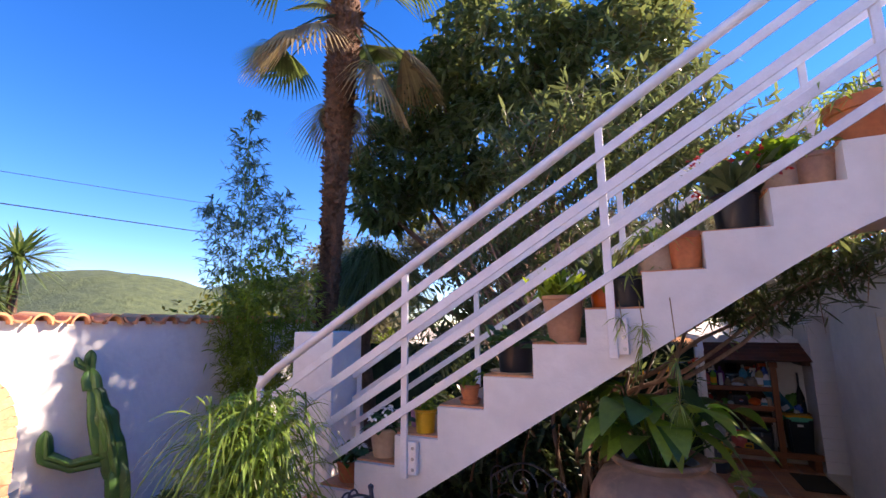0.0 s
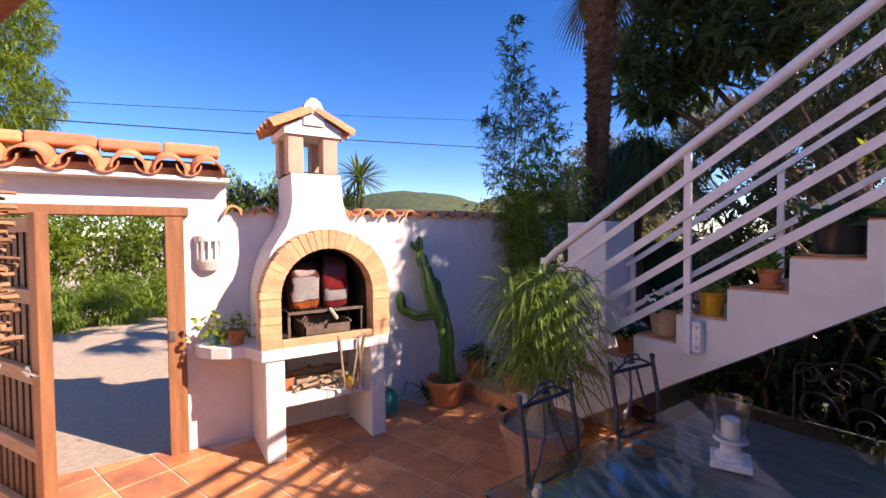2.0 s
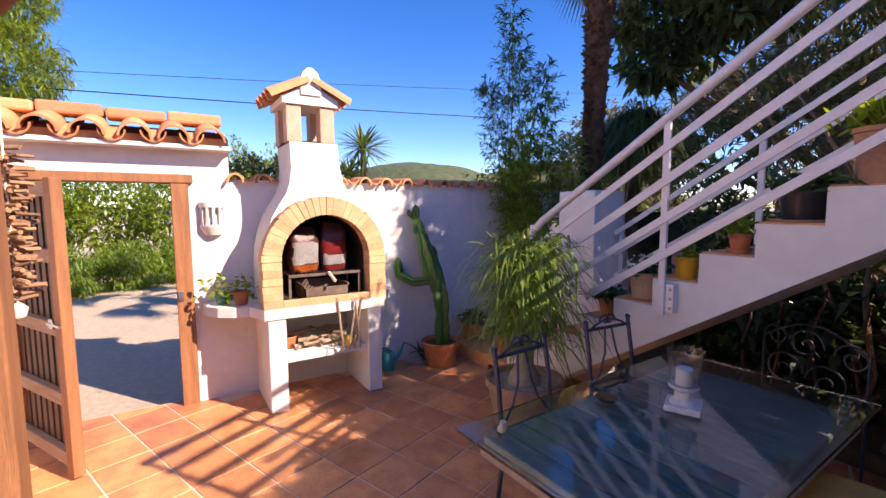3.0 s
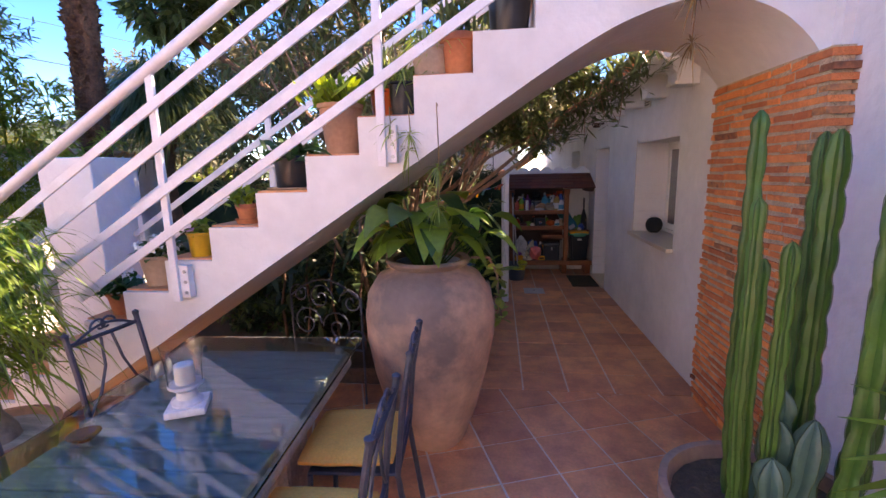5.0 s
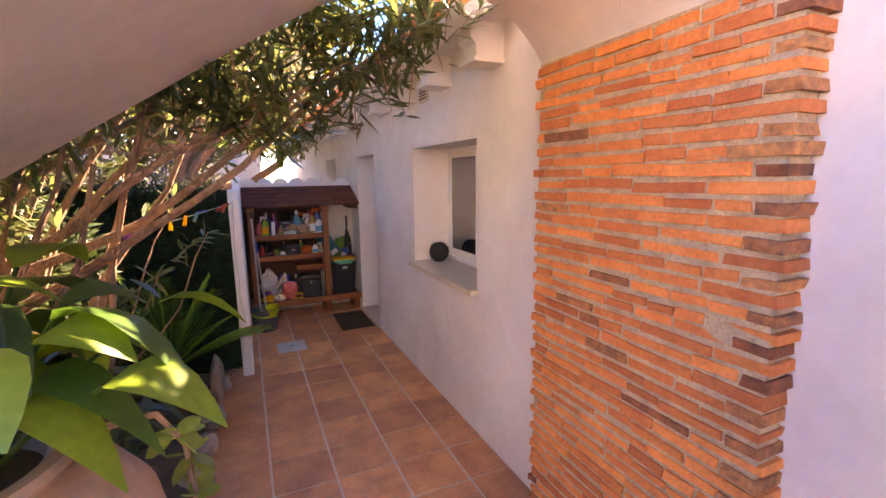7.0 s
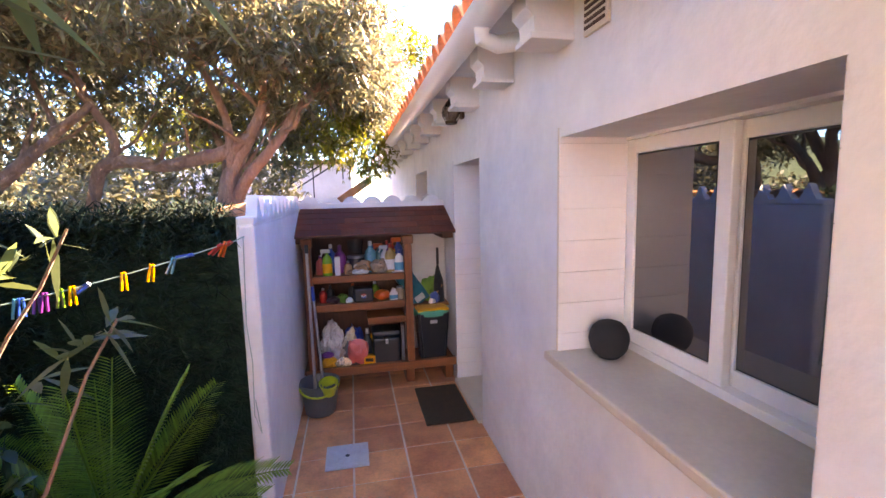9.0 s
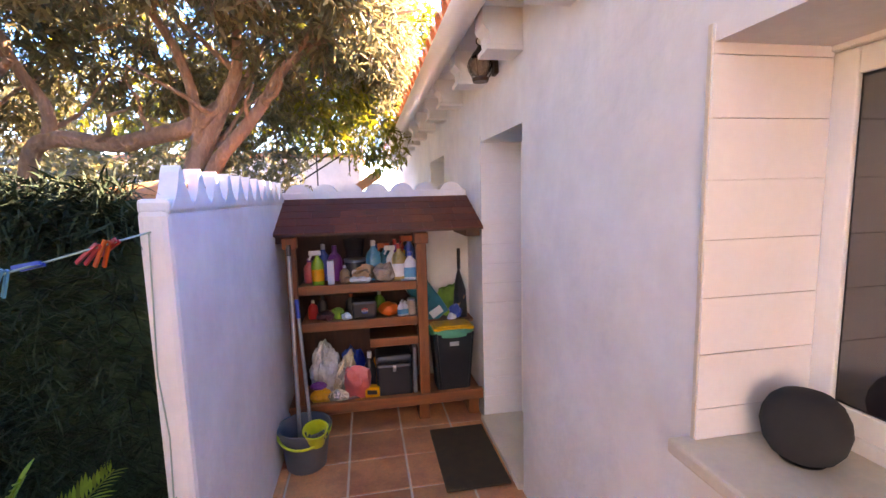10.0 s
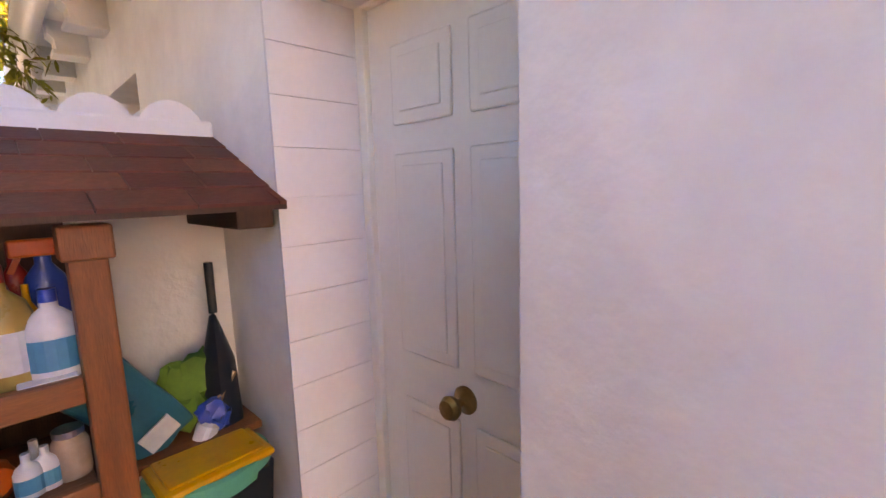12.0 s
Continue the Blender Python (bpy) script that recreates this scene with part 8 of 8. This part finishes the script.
# ---- hanging driftwood mobile by the porch post ----
t = thing("driftwood_mobile", (-0.70, -0.20, 1.38), "hanging string of stacked driftwood pieces on a rope", "hanging ornament")
DRIFT = mat("driftwood", (0.42, 0.24, 0.14), (0.26, 0.14, 0.08), 0.9, 0, 9, 60, 0.5, 0.006, 0.4, per=0.3)
part("rope", tube(BM(), [(0, 0, 0.87), (0.01, 0, 0.4), (0, 0, 0)], 0.004, 6), WAX, t)
for k in range(64):
    a = NR.uniform(0, math.tau)
    z = 0.02 + k * 0.0082
    L = NR.uniform(0.05, 0.085)
    part("driftwood_piece", tube(BM(), [(-L * math.cos(a), -L * math.sin(a), z), (0, 0, z + NR.uniform(-0.008, 0.008)), (L * math.cos(a), L * math.sin(a), z + NR.uniform(-0.01, 0.01))], 0.0085, 6, 0.006), DRIFT, t)
part("shell", lathe(BM(), [(0, -0.06), (0.02, -0.05), (0.028, -0.02), (0.01, 0.0), (0, 0.0)], 10), WAX, t, "", True)

# ---- floor tiles, one by one ----


def clip(poly, x0, y0, x1, y1):
    for ax, lim, keep_low in ((0, x0, False), (0, x1, True), (1, y0, False), (1, y1, True)):
        out = []
        for i, p in enumerate(poly):
            q = poly[(i + 1) % len(poly)]
            a, b = (p[ax] <= lim) == keep_low or p[ax] == lim, (q[ax] <= lim) == keep_low or q[ax] == lim
            if a:
                out.append(p)
            if a != b:
                s = (lim - p[ax]) / (q[ax] - p[ax])
                out.append((p[0] + s * (q[0] - p[0]), p[1] + s * (q[1] - p[1])))
        poly = out
        if len(poly) < 3:
            return []
    return poly


def tile_bm(bm, poly, z):
    """One floor tile with a sloped edge."""
    cx, cy = sum(p[0] for p in poly) / len(poly), sum(p[1] for p in poly) / len(poly)
    A = [bm.verts.new((x, y, z - 0.010)) for x, y in poly]
    B = []
    for x, y in poly:
        d = math.hypot(x - cx, y - cy) + 1e-6
        s = 1 - 0.005 / d
        B.append(bm.verts.new((cx + (x - cx) * s, cy + (y - cy) * s, z)))
    bm.faces.new(B)
    for k in range(len(poly)):
        bm.faces.new((A[k], A[(k + 1) % len(poly)], B[(k + 1) % len(poly)], B[k]))
    return bm


rest = BM()
c, s = math.cos(radians(19.5)), math.sin(radians(19.5))
P, GAP = 0.351, 0.0045
for i in range(-30, 30):
    for j in range(-30, 30):
        q = [(2.11 + (i * P + a) * c - (j * P + b) * s, 3.481 + (i * P + a) * s + (j * P + b) * c) for a, b in ((GAP, GAP), (P - GAP, GAP), (P - GAP, P - GAP), (GAP, P - GAP))]
        q = clip(q, GX - 0.1, -3.9, HX + 0.04, 3.985)
        if not q:
            continue
        cx, cy = sum(p[0] for p in q) / len(q), sum(p[1] for p in q) / len(q)
        if cx < GX + 0.02 and not (-0.76 < cy < 0.30):
            continue
        z = 0.0 + R.uniform(-0.0012, 0.0012)
        if cy > -0.75:
            part("tile", tile_bm(BM(), q, z), TILE, FLOOR)
        else:
            tile_bm(rest, q, z)
tagged(part("tiles_behind", rest, TILE, FLOOR), "", "", "", "stuff")
for i in range(5):
    for j in range(15):
        x0, y0 = 1.395 + i * 0.348, 4.13 - 0.322 + 0.18 + j * 0.322
        q = clip([(x0 + GAP, y0 + GAP), (x0 + 0.348 - GAP, y0 + GAP), (x0 + 0.348 - GAP, y0 + 0.322 - GAP), (x0 + GAP, y0 + 0.322 - GAP)], 1.36, 3.99, HX - 0.005, 8.58)
        if q:
            part("tile", tile_bm(BM(), q, R.uniform(-0.0012, 0.0012)), TILE, FLOOR)

# ---- thin bricks of the pier ----
BRICKD = mat("weathered_brick", (0.62, 0.23, 0.09), (0.16, 0.08, 0.05), 0.9, 0, 22, 70, 0.6, 0.006, 0.5, per=0.4)


def brick(x0, x1, y0, y1, z, hgt, sag, m):
    """One hand-made brick: crooked ends and a slightly tilted face."""
    bm = BM()
    e = [R.uniform(-0.005, 0.005) for _ in range(8)]
    v = [bm.verts.new(p) for p in ((x0 + e[0], y0 + e[1], z), (x0 + e[2], y1 + e[3], z + sag), (x0 + e[4], y1 + e[5], z + hgt + sag), (x0 + e[6], y0 + e[7], z + hgt),
                                   (x1, y0 + e[1], z), (x1, y1 + e[3], z + sag), (x1, y1 + e[5], z + hgt + sag), (x1, y0 + e[7], z + hgt))]
    for f in ((0, 1, 2, 3), (4, 7, 6, 5), (0, 4, 5, 1), (3, 2, 6, 7), (1, 5, 6, 2), (0, 3, 7, 4)):
        bm.faces.new([v[q] for q in f])
    bmesh.ops.bevel(bm, geom=bm.edges[:4], offset=0.0022, segments=1, affect='EDGES')
    part("brick", bm, m, PIER)


z = 0.0
row = 0
while z < 2.185:
    hgt = R.uniform(0.029, 0.037)
    drift = R.uniform(-0.004, 0.004)
    y = 2.935 + R.uniform(-0.008, 0.012)
    first = True
    while y < 3.99:
        L = R.choice((R.uniform(0.10, 0.16), R.uniform(0.19, 0.28), R.uniform(0.19, 0.28)))
        if first:
            L = R.uniform(0.07, 0.11) if row % 2 else R.uniform(0.16, 0.24)
        y1 = min(y + L, (4.012 if row % 2 else 3.992) + R.uniform(-0.006, 0.008))
        if y1 - y > 0.03:
            j = R.uniform(-0.005, 0.004)
            brick(2.977 + j, HX + 0.044 if first else 3.02, y, y1, z + R.uniform(-0.004, 0.004), hgt + R.uniform(-0.006, 0.003), drift + R.uniform(-0.004, 0.004), BRICKD if (first and row % 2) or R.random() < 0.02 else BRICK)
        y = y1 + R.uniform(0.004, 0.013)
        first = False
    z += hgt + R.uniform(0.011, 0.019)
    row += 1
